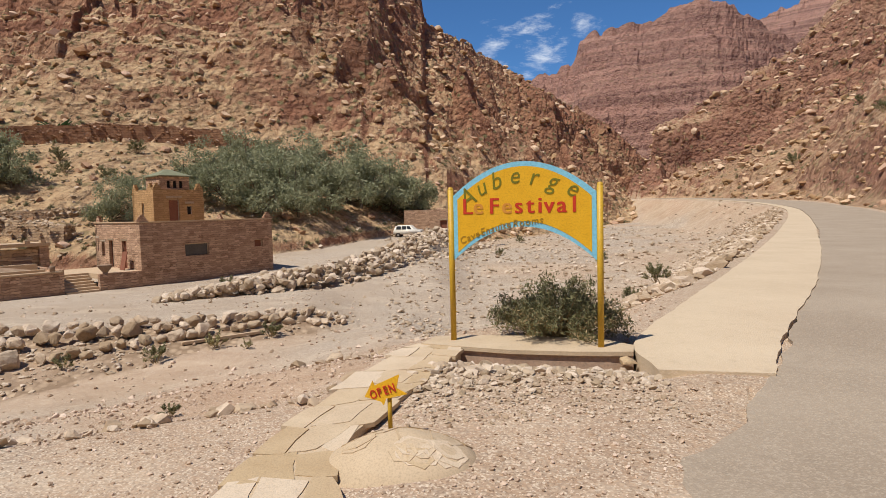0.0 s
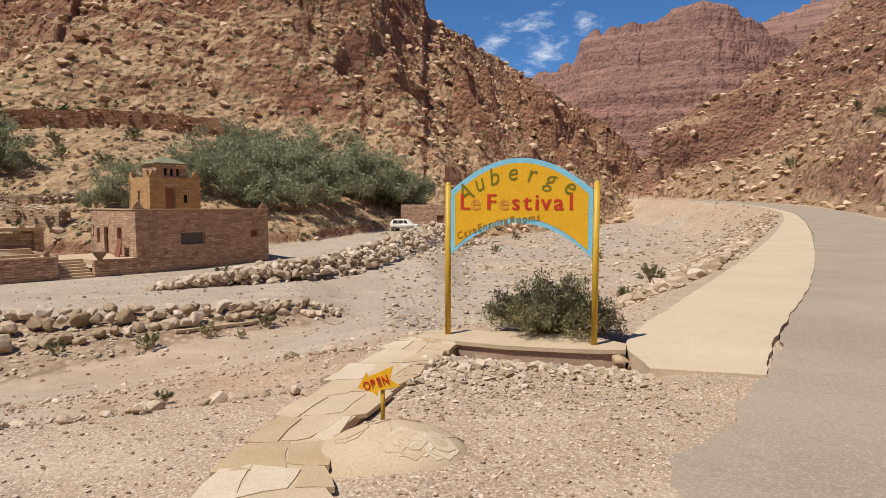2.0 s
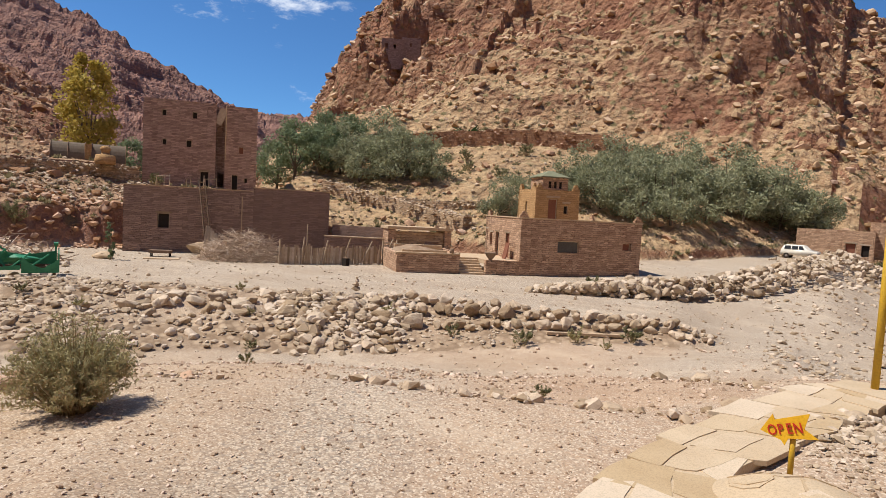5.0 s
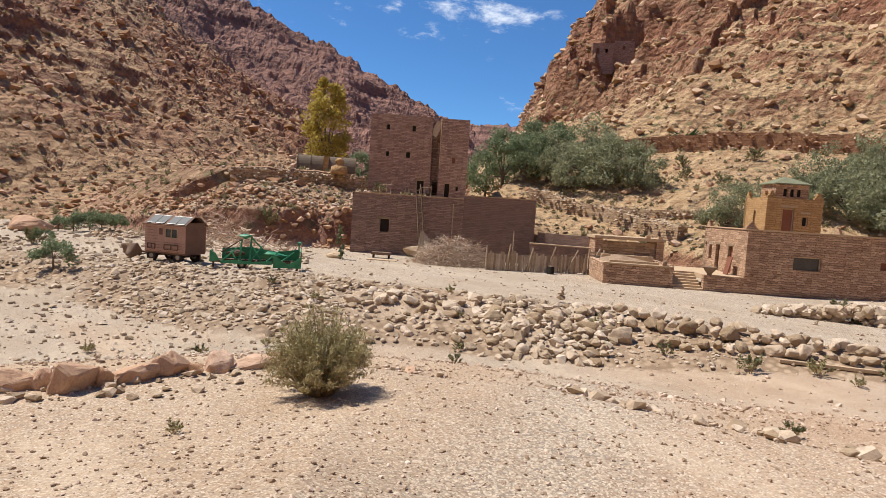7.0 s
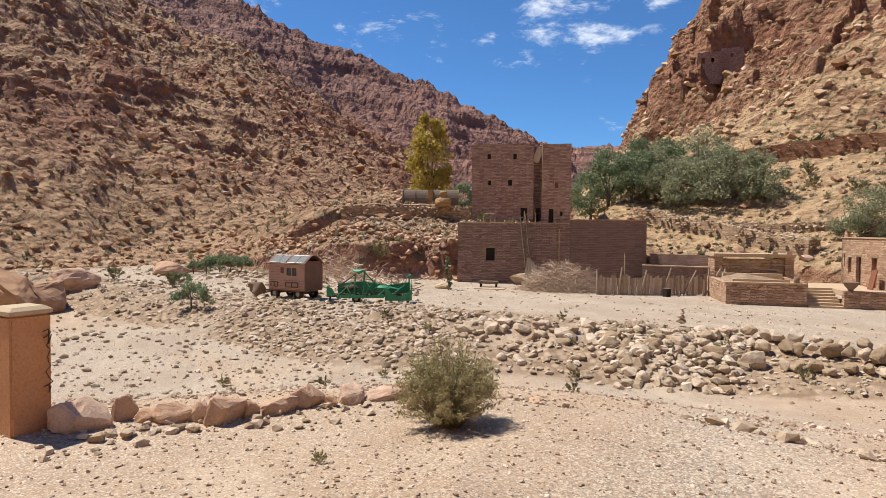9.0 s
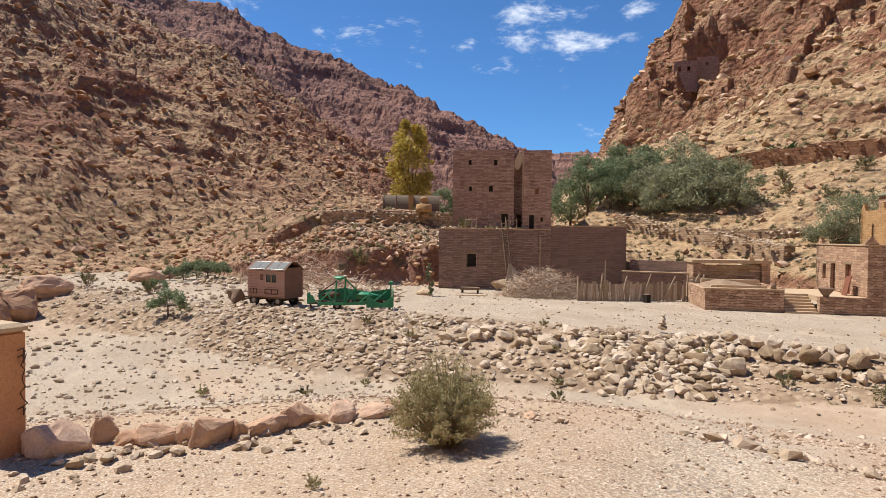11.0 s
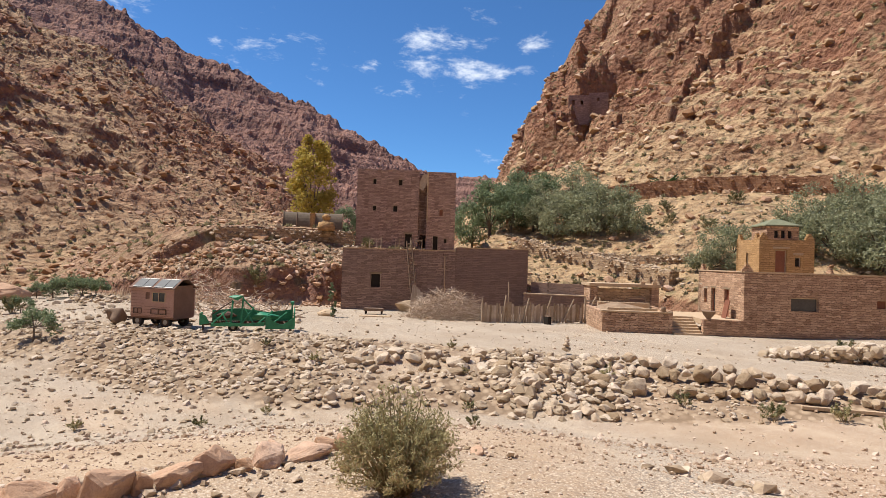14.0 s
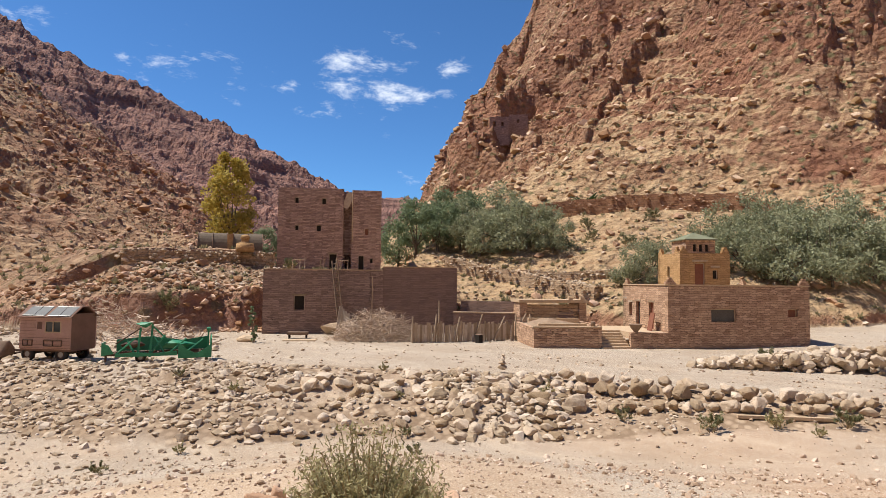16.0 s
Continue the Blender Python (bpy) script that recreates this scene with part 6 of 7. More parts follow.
def build_ruin():
    r = next(q for q in range(110, 260) if ground_at(*at_polar(40.5, q)) > 1.0 + q * math.tan(radians(12.9)))
    k = r / 197
    m = pose(*at_polar(41.2, r), 0, 0, 0, 41) @ Matrix.Diagonal((k, k, k, 1))
    z = (ground_at(*at_polar(40.5, r)) + 0.5) / k
    s = thing("ruined_house", m @ pose(0, 0, z), "ruined stone house high on the ridge", "ruin")
    part("wall", wall_bm(6.5, 9.5, 0.6, [(1.1, 2.0, 2.2, 4.0), (3.8, 4.6, 2.4, 3.8)], -4), M_KASBAH, s)
    part("wall", wall_bm(6.0, 9.5, 0.6, (), -4), M_KASBAH, s).matrix_local = pose(0, 6.6, 0, 0, 0, -90)
    part("wall", wall_bm(6.0, 9.5, 0.6, (), -4), M_KASBAH, s).matrix_local = pose(6.5, 0.61, 0, 0, 0, 90)
    part("wall", wall_bm(6.0, 11.0, 0.6, [(2.5, 3.3, 4.2, 5.4)], -4), M_KASBAH, s).matrix_local = pose(6.6, 3.0, 0)
    part("roof", box((0.3, 0.3, 4.6), (6.2, 6.3, 4.9)), M_CAP, s, "broken earth roof")


build_ruin()


def stone_wall_line(name, pts, h, material, label, thick=0.7, z_of=None, seed=3, deep=1.2):
    """A dry stone wall along a line, following the ground, with loose stones on top."""
    s = thing(name, pose(0, 0, 0), label, "wall")
    line = spline(pts, 12)
    zs = ground_many(line) if z_of is None else np.array([z_of] * len(line))
    bm = bmesh.new()
    rows = []
    rng = random.Random(seed)
    for i, p in enumerate(line):
        q = line[min(i + 1, len(line) - 1)] - line[max(i - 1, 0)]
        n = np.array((-q[1], q[0])) / (np.linalg.norm(q) + 1e-6)
        top = zs[i] + h + 0.15 * noise.noise((i * 0.6, seed, 0)) * h
        rows.append([bm.verts.new((p[0] + n[0] * o * thick / 2, p[1] + n[1] * o * thick / 2, z)) for o, z in ((-1, zs[i] - deep), (-0.8, top), (0.8, top), (1, zs[i] - deep))])
    for a, b in zip(rows, rows[1:]):
        for k in range(3):
            bm.faces.new((a[k], b[k], b[k + 1], a[k + 1]))
    bm.faces.new(rows[0])
    bm.faces.new(rows[-1][::-1])
    part("wall_body", bm, material, s)
    kinds = [rock_arrays(1200 + k, 1, 0.7) for k in range(5)]
    pieces = []
    for i in range(len(line) - 1):
        for _ in range(9):
            t = rng.random()
            p = line[i] * (1 - t) + line[i + 1] * t
            v, f = kinds[rng.randrange(5)]
            w = rng.uniform(0.25, 0.6)
            pieces.append((spin(v, rng, w) + np.array((p[0] + rng.gauss(0, thick * 0.35), p[1] + rng.gauss(0, thick * 0.35), zs[i] + h * rng.uniform(0.15, 1.05))), f))
    ob = joined("loose_stones", pieces, M_CRAG if material == M_REDWALL else M_STONE, "", "")
    ob.parent = s
    tagged(ob, "loose wall stones", kind="stuff")


def arc(a0, a1, r, n=8, r1=None):
    r1 = r if r1 is None else r1
    return [(-math.sin(radians(a0 + (a1 - a0) * i / (n - 1))) * (r + (r1 - r) * i / (n - 1)), math.cos(radians(a0 + (a1 - a0) * i / (n - 1))) * (r + (r1 - r) * i / (n - 1))) for i in range(n)]


stone_wall_line("terrace_wall", arc(47, 12, 90.5, 9, 88), 2.3, M_REDWALL, "long red dry stone terrace wall on the hillside", 0.9)
stone_wall_line("retaining_wall", arc(73.5, 61.5, 68.7, 6, 69.2), 1.3, M_DRYWALL, "tan dry stone retaining wall", 0.8, 2.85, 3, 5.0)
stone_wall_line("path_wall", [(-52.7, 51.3), (-50, 52.1), (-46.8, 52.4), (-41, 52.8), (-36.9, 52.8), (-33.3, 52.6)], 1.1, M_DRYWALL, "broad tumbled dry stone wall beside a hill path", 1.8)
stone_wall_line("path_wall", [(-46, 52), (-41, 55), (-35, 57), (-29, 59)], 0.8, M_DRYWALL, "rough dry stone wall beside a hill path", 0.8)


def build_vault():
    """A barrel-vaulted reed shelter on the upper terrace."""
    s = thing("vaulted_shelter", pose(-66.6, 27.2, 4.2, 0, 0, 62) @ Matrix.Diagonal((0.9, 0.9, 0.9, 1)), "barrel vaulted reed shelter with dark ribs", "shelter")
    for k in range(2):
        bm = bmesh.new()
        n = 14
        x0, x1 = 0.1 + k * 3.9, 3.3 + k * 4.0
        rows = [[bm.verts.new((x, 1.3 * math.cos(math.pi * i / n), 0.35 + 2.0 * math.sin(math.pi * i / n))) for i in range(n + 1)] for x in (x0, x1)]
        inn = [[bm.verts.new((x, 1.22 * math.cos(math.pi * i / n), 0.35 + 1.9 * math.sin(math.pi * i / n))) for i in range(n + 1)] for x in (x0, x1)]
        for i in range(n):
            bm.faces.new((rows[0][i], rows[0][i + 1], rows[1][i + 1], rows[1][i]))
            bm.faces.new((inn[0][i], inn[1][i], inn[1][i + 1], inn[0][i + 1]))
            for e in (0, 1):
                bm.faces.new((rows[e][i], inn[e][i], inn[e][i + 1], rows[e][i + 1]))
        part("vault", bm, M_BARK, s, "brown reed vault")
        for x in (x0 - 0.03, (x0 + x1) / 2, x1 + 0.03):
            bm = bmesh.new()
            pts = [(x, 1.36 * math.cos(math.pi * i / n), 0.35 + 2.06 * math.sin(math.pi * i / n)) for i in range(n + 1)]
            for a, b in zip(pts, pts[1:]):
                bm_rod(bm, a, b, 0.05, 0.05, 5)
            part("rib", bm, M_DARKEDGE, s, "dark bent rib")
    part("middle_wall", box((3.32, -1.25, 0), (3.98, 1.25, 2.2)), M_OCHRE, s, "ochre mud pier")
    part("floor", box((0, -1.4, -0.3), (7.4, 1.4, 0.3)), M_DRYWALL, s)
    c = thing("clay_kiln", pose(-61.5, 30.0, 4.2), "small clay oven with a stacked chimney", "oven")
    part("body", lathe([(0.9, 0), (0.95, 0.4), (0.85, 0.9), (0.4, 1.0), (0.35, 1.3), (0.5, 1.4), (0.4, 1.7), (0.2, 1.8)]), M_OCHRE, c, "", True)


build_vault()


# ---- vehicles ----
M_TYRE = plain("black_rubber", (0.025, 0.023, 0.022), 0.85)
M_RUST = surface("dusty_pink_boards", (0.40, 0.245, 0.19), (0.50, 0.32, 0.25), 2, 20, 0.85, depth=0.004)
# dark boards, joints and roof; on the end walls the brown is painted shade
M_RUSTD = surface("dark_and_shaded_boards", (0.15, 0.085, 0.06), (0.22, 0.125, 0.09), 2, 20, 0.85, depth=0.004)
M_SOLAR = surface("solar_glass", (0.05, 0.055, 0.06), (0.08, 0.085, 0.09), 1, 8, 0.55, depth=0.001, spec=0.3)
M_GREEN = surface("worn_green_paint", (0.016, 0.15, 0.07), (0.04, 0.26, 0.125), 3, 22, 0.5, depth=0.003, spec=0.4)
M_IRON = surface("rusty_iron", (0.06, 0.035, 0.025), (0.12, 0.07, 0.045), 5, 30, 0.8, depth=0.003)
M_WHITE = surface("dusty_white_car_paint", (0.66, 0.62, 0.54), (0.76, 0.72, 0.64), 2, 30, 0.35, depth=0.001, spec=0.5, bump_s=0.1)
M_CARGLASS = plain("car_glass", (0.035, 0.04, 0.045), 0.1, 0, 0.6, 0.1)
M_SILVER = plain("grey_steel", (0.35, 0.34, 0.32), 0.5, 0.6)


def build_wheel(parent, x, y, z, r, w):
    ob = part("wheel", wheel_shape(r, w), M_TYRE, parent, "black rubber tyre", True)
    ob.matrix_local = pose(x, y, z)
    part("rim", wheel_shape(r * 0.62, w * 0.8, 0.1, 16), M_IRON, ob)
    part("hub", rod((0, -w * 0.42, 0), (0, w * 0.42, 0), r * 0.4, r * 0.4, 14), M_SILVER, ob)
    return ob


def build_wagon():
    x, y = -41.2, 8.9
    s = thing("living_wagon", pose(x, y, ground_at(x, y), 0, 0, 36) @ Matrix.Diagonal((0.88, 0.88, 0.88, 1)), "pink brown wooden living wagon with solar panels", "wagon")
    L, W, z0, z1 = 3.5, 2.1, 0.75, 2.65
    x0 = -L / 2
    wall = wall_bm(L, z1 - z0, 0.06, [(1.75, 2.85, 1.75, 2.45), (1.2, 1.55, 1.95, 2.4)], z0)
    part("side_wall", wall, M_RUST, s, "dusty pink boarded side").matrix_local = pose(x0, -W / 2, 0)
    for k in range(9):
        z = z0 + 0.06 + k * 0.205
        part("board_joint", box((x0 + 0.02, -W / 2 - 0.012, z), (x0 + (L if z < 1.6 else 1.1), -W / 2 - 0.001, z + 0.018)), M_RUSTD, s)
    # ends darker than the pink sides: shade put into the colour
    part("end_wall", box((x0 + L - 0.06, -W / 2 + 0.063, z0), (x0 + L, W / 2 - 0.003, z1)), M_RUSTD, s, "dark brown end wall")
    part("end_wall", box((x0, -W / 2 + 0.063, z0), (x0 + 0.06, W / 2 - 0.003, z1)), M_RUSTD, s)
    part("side_wall", box((x0, W / 2, z0), (x0 + L, W / 2 + 0.06, z1)), M_RUST, s)
    part("floor", box((x0, -W / 2 + 0.07, z0 - 0.12), (x0 + L, W / 2 - 0.01, z0 - 0.003)), M_RUSTD, s)
    o = part("window", box((x0 + 1.78, -W / 2 + 0.03, 1.78), (x0 + 2.82, -W / 2 + 0.05, 2.42)), M_CARGLASS, s)
    for a, b, c, d in ((1.75, 1.81, 1.75, 2.45), (2.27, 2.33, 1.75, 2.45), (2.79, 2.85, 1.75, 2.45), (1.81, 2.79, 2.39, 2.45), (1.81, 2.79, 1.75, 1.81)):
        part("window_frame", box((x0 + a, -W / 2 - 0.02, c), (x0 + b, -W / 2 + 0.02, d)), M_CAP, o, "pale window frame")
    part("window", box((x0 + 1.22, -W / 2 + 0.03, 1.97), (x0 + 1.53, -W / 2 + 0.05, 2.38)), M_RUSTD, s)
    for a in (0.3, 1.75):
        bm = bmesh.new()
        w = 0.65 if a < 1 else 1.2
        for p, q in (((a, 0.95), (a + w, 0.95)), ((a, 1.3), (a + w, 1.3)), ((a, 0.95), (a, 1.3)), ((a + w, 0.95), (a + w, 1.3)), ((a + w / 2, 0.95), (a + w / 2, 1.3))):
            bm_rod(bm, (x0 + p[0], -W / 2 - 0.06, p[1]), (x0 + q[0], -W / 2 - 0.06, q[1]), 0.03, 0.03, 5)
        part("rack", bm, M_IRON, s, "dark iron rack")
    bm = bmesh.new()
    prof = [(-W / 2 - 0.12, z1), (-0.25, z1 + 0.62), (0.25, z1 + 0.62), (W / 2 + 0.12, z1), (W / 2 + 0.12, z1 + 0.05), (0.28, z1 + 0.68), (-0.28, z1 + 0.68), (-W / 2 - 0.12, z1 + 0.05)]
    a = [bm.verts.new((x0 - 0.1, p, q)) for p, q in prof]
    b = [bm.verts.new((x0 + L + 0.1, p, q)) for p, q in prof]
    for i in range(8):
        bm.faces.new((a[i], a[(i + 1) % 8], b[(i + 1) % 8], b[i]))
    bm.faces.new(a[::-1])
    bm.faces.new(b)
    part("roof", bm, M_RUSTD, s, "dark tarred gabled roof")
    part("gable", box((x0 + L - 0.05, -0.9, z1 + 0.003), (x0 + L, 0.9, z1 + 0.25)), M_RUSTD, s)
    slope = math.degrees(math.atan2(0.62, W / 2 + 0.12 - 0.25))
    for k in range(2):
        for j in range(2):
            p = part("solar_panel", box((0, 0, 0), (0.74, 0.95, 0.03)), M_SOLAR, s, "grey solar panel")
            p.matrix_local = pose(x0 + 0.2 + k * 1.75 + j * 0.78, -W / 2 - 0.06, z1 + 0.10, slope, 0, 0)
            for q in ((0, 0, 0.74, 0.04), (0, 0.91, 0.74, 0.95)):
                part("panel_frame", box((q[0], q[1], 0.031), (q[2], q[3], 0.045)), M_SILVER, p)
    for wx in (-1.25, 1.05):
        for wy in (-W / 2 + 0.2, W / 2 - 0.2):
            build_wheel(s, wx, wy, 0.42, 0.42, 0.24)
    for yy in (-0.5, 0.5):
        part("chassis_beam", box((x0 - 0.8, yy - 0.05, 0.5), (x0 + L, yy + 0.05, 0.628)), M_IRON, s, "iron chassis beam")
    part("axle", rod((-1.25, -0.9, 0.42), (-1.25, 0.9, 0.42), 0.05, 0.05, 8), M_IRON, s)
    part("axle", rod((1.05, -0.9, 0.42), (1.05, 0.9, 0.42), 0.05, 0.05, 8), M_IRON, s)
    part("tow_bar", rod((x0 - 0.1, 0, 0.55), (x0 - 1.5, 0, 0.25), 0.06, 0.05, 8), M_IRON, s)
    t = thing("tarp_heap", pose(-43.6, 6.9, ground_at(-43.6, 6.9)), "dark tarpaulin covered heap behind the wagon", "tarpaulin")
    bm = rock_mesh(91, 3, 0.8, 0.5)
    bmesh.ops.scale(bm, vec=(2.2, 1.6, 1.9), verts=bm.verts[:])
    bmesh.ops.translate(bm, vec=(0, 0, 0.55), verts=bm.verts[:])
    part("cover", bm, M_DARKEDGE, t, "", True)


build_wagon()


def build_plough():
    """A green trailed earth scraper, low bowl between end plates, iron mast."""
    x, y = -36.6, 12.6
    s = thing("green_scraper", pose(x, y, ground_at(x, y) + 0.02, 0, 0, 68) @ Matrix.Diagonal((0.95, 0.95, 0.95, 1)), "worn green trailed earth scraper with a mast", "farm machine")

    def sheet(pts, th, name, mat, label=""):
        bm = bmesh.new()
        a = [bm.verts.new(p) for p in pts]
        b = [bm.verts.new((p[0] + th[0], p[1] + th[1], p[2] + th[2])) for p in pts]
        bm.faces.new(a)
        bm.faces.new(b[::-1])
        for i in range(len(pts)):
            j = (i + 1) % len(pts)
            bm.faces.new((a[i], b[i], b[j], a[j]))
        return part(name, bm, mat, s, label)
    curve = [(1.0 + 1.75 * k / 10, -0.7, 0.45 + 0.55 * (abs(k - 5.5) / 5) ** 1.5 + 0.06 * k / 10 * (1 if k > 6 else 0)) for k in range(11)]
    sheet(curve + [(2.75, -0.7, 0.18), (1.0, -0.7, 0.18)], (0, 0.05, 0), "side_plate", M_GREEN, "curved green steel plate")
    sheet([(-2.8, -0.75, 0.45), (-2.8, -0.75, 1.15), (-2.45, -0.75, 1.0), (-2.2, -0.75, 0.55)], (0, 0.05, 0), "end_plate", M_GREEN)
    sheet([(-2.8, -0.69, 0.45), (-2.8, 0.7, 0.45), (-2.8, 0.7, 1.1), (-2.8, -0.69, 1.15)], (0.05, 0, 0), "end_plate", M_GREEN)
    sheet([(2.72, -0.64, 0.2), (2.72, 0.7, 0.2), (2.72, 0.7, 1.25), (2.72, 0.2, 1.5), (2.72, -0.64, 1.25)], (0.05, 0, 0), "end_plate", M_GREEN)
    part("beam", box((-2.75, -0.62, 0.42), (2.7, -0.5, 0.54)), M_IRON, s, "dark iron frame beam")
    part("beam", box((-2.75, 0.5, 0.42), (2.7, 0.62, 0.54)), M_IRON, s, "dark iron frame beam")
    for k in range(5):
        part("crossbar", box((-2.3 + k * 1.1, -0.49, 0.44), (-2.2 + k * 1.1, 0.49, 0.52)), M_IRON, s)
    bm = rock_mesh(95, 3, 0.55, 0.7)
    bmesh.ops.scale(bm, vec=(2.0, 1.1, 1.1), verts=bm.verts[:])
    bmesh.ops.translate(bm, vec=(0.9, 0, 0.95), verts=bm.verts[:])
    part("tarpaulin", bm, M_GREEN, s, "crumpled green sheeting")
    bm = rock_mesh(97, 3, 0.5, 0.6)
    bmesh.ops.scale(bm, vec=(1.6, 1.0, 1.1), verts=bm.verts[:])
    bmesh.ops.translate(bm, vec=(-1.4, 0.1, 0.9), verts=bm.verts[:])
    part("hopper", bm, M_IRON, s, "dark scrap metal hopper")
    for xx, hh in ((-1.05, 1.9), (-0.45, 2.1)):
        part("mast", rod((xx, -0.55, 0.3), (xx + 0.1, -0.3, hh), 0.07, 0.06, 8), M_GREEN, s)
    part("mast_stay", rod((-0.4, -0.3, 2.05), (0.6, 0.1, 1.0), 0.045, 0.045, 8), M_GREEN, s)
    part("mast_stay", rod((-1.0, -0.3, 1.85), (-2.2, 0.1, 1.0), 0.035, 0.035, 8), M_IRON, s)
    bm = rock_mesh(99, 2, 0.6, 0.6)
    bmesh.ops.scale(bm, vec=(1.0, 0.6, 0.8), verts=bm.verts[:])
    bmesh.ops.translate(bm, vec=(-0.75, -0.3, 2.1), verts=bm.verts[:])
    part("winch_cover", bm, M_GREEN, s, "bright green winch cover")
    sheet([(-2.15, -0.72, 0.36), (-2.15, -0.72, 0.52), (-1.3, -0.72, 0.60), (-0.2, -0.72, 0.52), (0.95, -0.72, 0.62), (0.95, -0.72, 0.36)], (0, 0.05, 0), "side_plate", M_GREEN, "dented green steel plate")
    for a, b in (((-2.1, -0.6, 0.5), (-1.2, -0.4, 1.35)), ((-1.2, -0.6, 0.5), (-1.6, -0.2, 1.2)), ((-0.4, -0.6, 0.5), (0.3, -0.3, 1.5)), ((0.3, -0.6, 0.5), (-0.3, -0.2, 1.45)), ((0.6, -0.6, 0.55), (1.4, -0.2, 1.25)), ((1.4, -0.6, 0.5), (2.3, -0.3, 1.2))):
        part("strut", rod(a, b, 0.05, 0.045, 6), M_GREEN, s)
    sheet([(-2.2, 0.62, 0.55), (-2.2, 0.62, 1.2), (-0.6, 0.62, 1.35), (1.2, 0.62, 1.1), (2.6, 0.62, 1.3), (2.6, 0.62, 0.55)], (0, 0.05, 0), "side_plate", M_GREEN, "dented green steel plate")
    part("upright", box((2.55, 0.1, 0.3), (2.65, 0.2, 1.75)), M_GREEN, s)
    part("lamp", rod((2.5, 0.15, 1.75), (2.72, 0.15, 1.75), 0.1, 0.12, 10), M_GREEN, s)
    for yy in (-0.45, 0.45):
        build_wheel(s, -0.9, yy, 0.27, 0.27, 0.2)
    part("foot", box((2.45, -0.1, -0.03), (2.6, 0.1, 0.42)), M_IRON, s)
    part("foot", box((-2.7, -0.1, -0.03), (-2.6, 0.1, 0.42)), M_IRON, s)


build_plough()


def build_car():
    x, y = -5.1, 77.5
    s = thing("parked_car", pose(x, y, ground_at(x, y) + 0.02, 0, 0, 168), "old dusty white hatchback car parked on gravel", "car")
    prof = [(-1.83, 0.35), (-1.83, 0.80), (-1.72, 0.92), (-0.85, 0.98), (-0.45, 1.46), (-0.25, 1.52), (1.25, 1.50), (1.55, 1.42), (1.80, 0.95), (1.83, 0.75), (1.83, 0.35)]
    bm = bmesh.new()
    rows = []
    for yy, inset in ((-0.74, 0.0), (0.74, 0.0)):
        rows.append([bm.verts.new((px, yy * (0.86 if pz > 1.2 else 1.0), pz)) for px, pz in prof])
    n = len(prof)
    for i in range(n):
        j = (i + 1) % n
        bm.faces.new((rows[0][i], rows[0][j], rows[1][j], rows[1][i]))
    bm.faces.new(rows[0])
    bm.faces.new(rows[1][::-1])
    bmesh.ops.bevel(bm, geom=bm.edges[:], offset=0.05, segments=2, affect="EDGES")
    part("body", bm, M_WHITE, s, "dusty white body shell", True)
    for sg in (-1, 1):
        for a, b in ((-0.55, 0.02), (0.1, 0.72), (0.8, 1.38)):
            bm = bmesh.new()
            q = [(a + (0.22 if a < -0.3 else 0.0), 0.665, 1.40), (b - (0.02 if b < 1 else 0.0), 0.665, 1.40), (b + (0.1 if b > 1 else 0), 0.742, 1.02), (a, 0.742, 1.02)]
            v0 = [bm.verts.new((p[0], p[1] * sg, p[2])) for p in q]
            v1 = [bm.verts.new((p[0], (p[1] + 0.012) * sg, p[2])) for p in q]
            bm.faces.new(v0)
            bm.faces.new(v1[::-1])
            for i in range(4):
                bm.faces.new((v0[i], v1[i], v1[(i + 1) % 4], v0[(i + 1) % 4]))
            part("window", bm, M_CARGLASS, s, "dark side window")
    part("windscreen", box((-0.02, -0.56, 0), (0.0, 0.56, 0.52), 0, pose(-0.80, 0, 1.0, 0, 40, 0)), M_CARGLASS, s, "dark windscreen")
    part("rear_window", box((0.0, -0.5, 0), (0.02, 0.5, 0.36), 0, pose(1.79, 0, 1.02, 0, -27, 0)), M_CARGLASS, s)
    for xx in (-1.86, 1.84):
        part("bumper", box((xx - 0.04, -0.7, 0.42), (xx + 0.04, 0.7, 0.54), 0.02), M_SILVER, s, "grey steel bumper")
    for sg in (-1, 1):
        part("headlight", rod((-1.86, 0.52 * sg, 0.70), (-1.80, 0.52 * sg, 0.70), 0.1, 0.11, 12), M_SILVER, s)
        part("tail_light", box((1.83, 0.55 * sg - 0.06, 0.62), (1.86, 0.55 * sg + 0.06, 0.82)), M_RED, s)
        for xx in (-1.2, 1.22):
            build_wheel(s, xx, 0.68 * sg, 0.29, 0.29, 0.15)


build_car()
dk = thing("low_table", pose(-43.3, 25.3, -3.2, 0, 0, 50) @ Matrix.Diagonal((0.8, 0.9, 0.85, 1)), "low dark wooden table by the store wall", "table")
part("tabletop", box((-1.0, -0.4, 0.4), (1.0, 0.4, 0.65), 0.03), M_DARKEDGE, dk)
for xx in (-0.8, 0.8):
    for yy in (-0.3, 0.3):
        part("leg", box((xx - 0.05, yy - 0.05, 0), (xx + 0.05, yy + 0.05, 0.398)), M_BLACKSHADE, dk)
single("pale_slab", box((-1.2, -0.4, 0), (1.2, 0.4, 0.08), 0.02), M_CAP, pose(-41.6, 24.4, -3.15, 0, 0, 50), "pale flat slab lying on the track", "slab")
sp = rock_mesh(101, 3, 0.5, 0.15)
single("sand_pile", sp, M_CAP, pose(-43.9, 21.3, -3.0) @ Matrix.Diagonal((3.0, 2.0, 1.9, 1)), "pile of pale sand on the yard edge", "sand pile", smooth_shade=True)
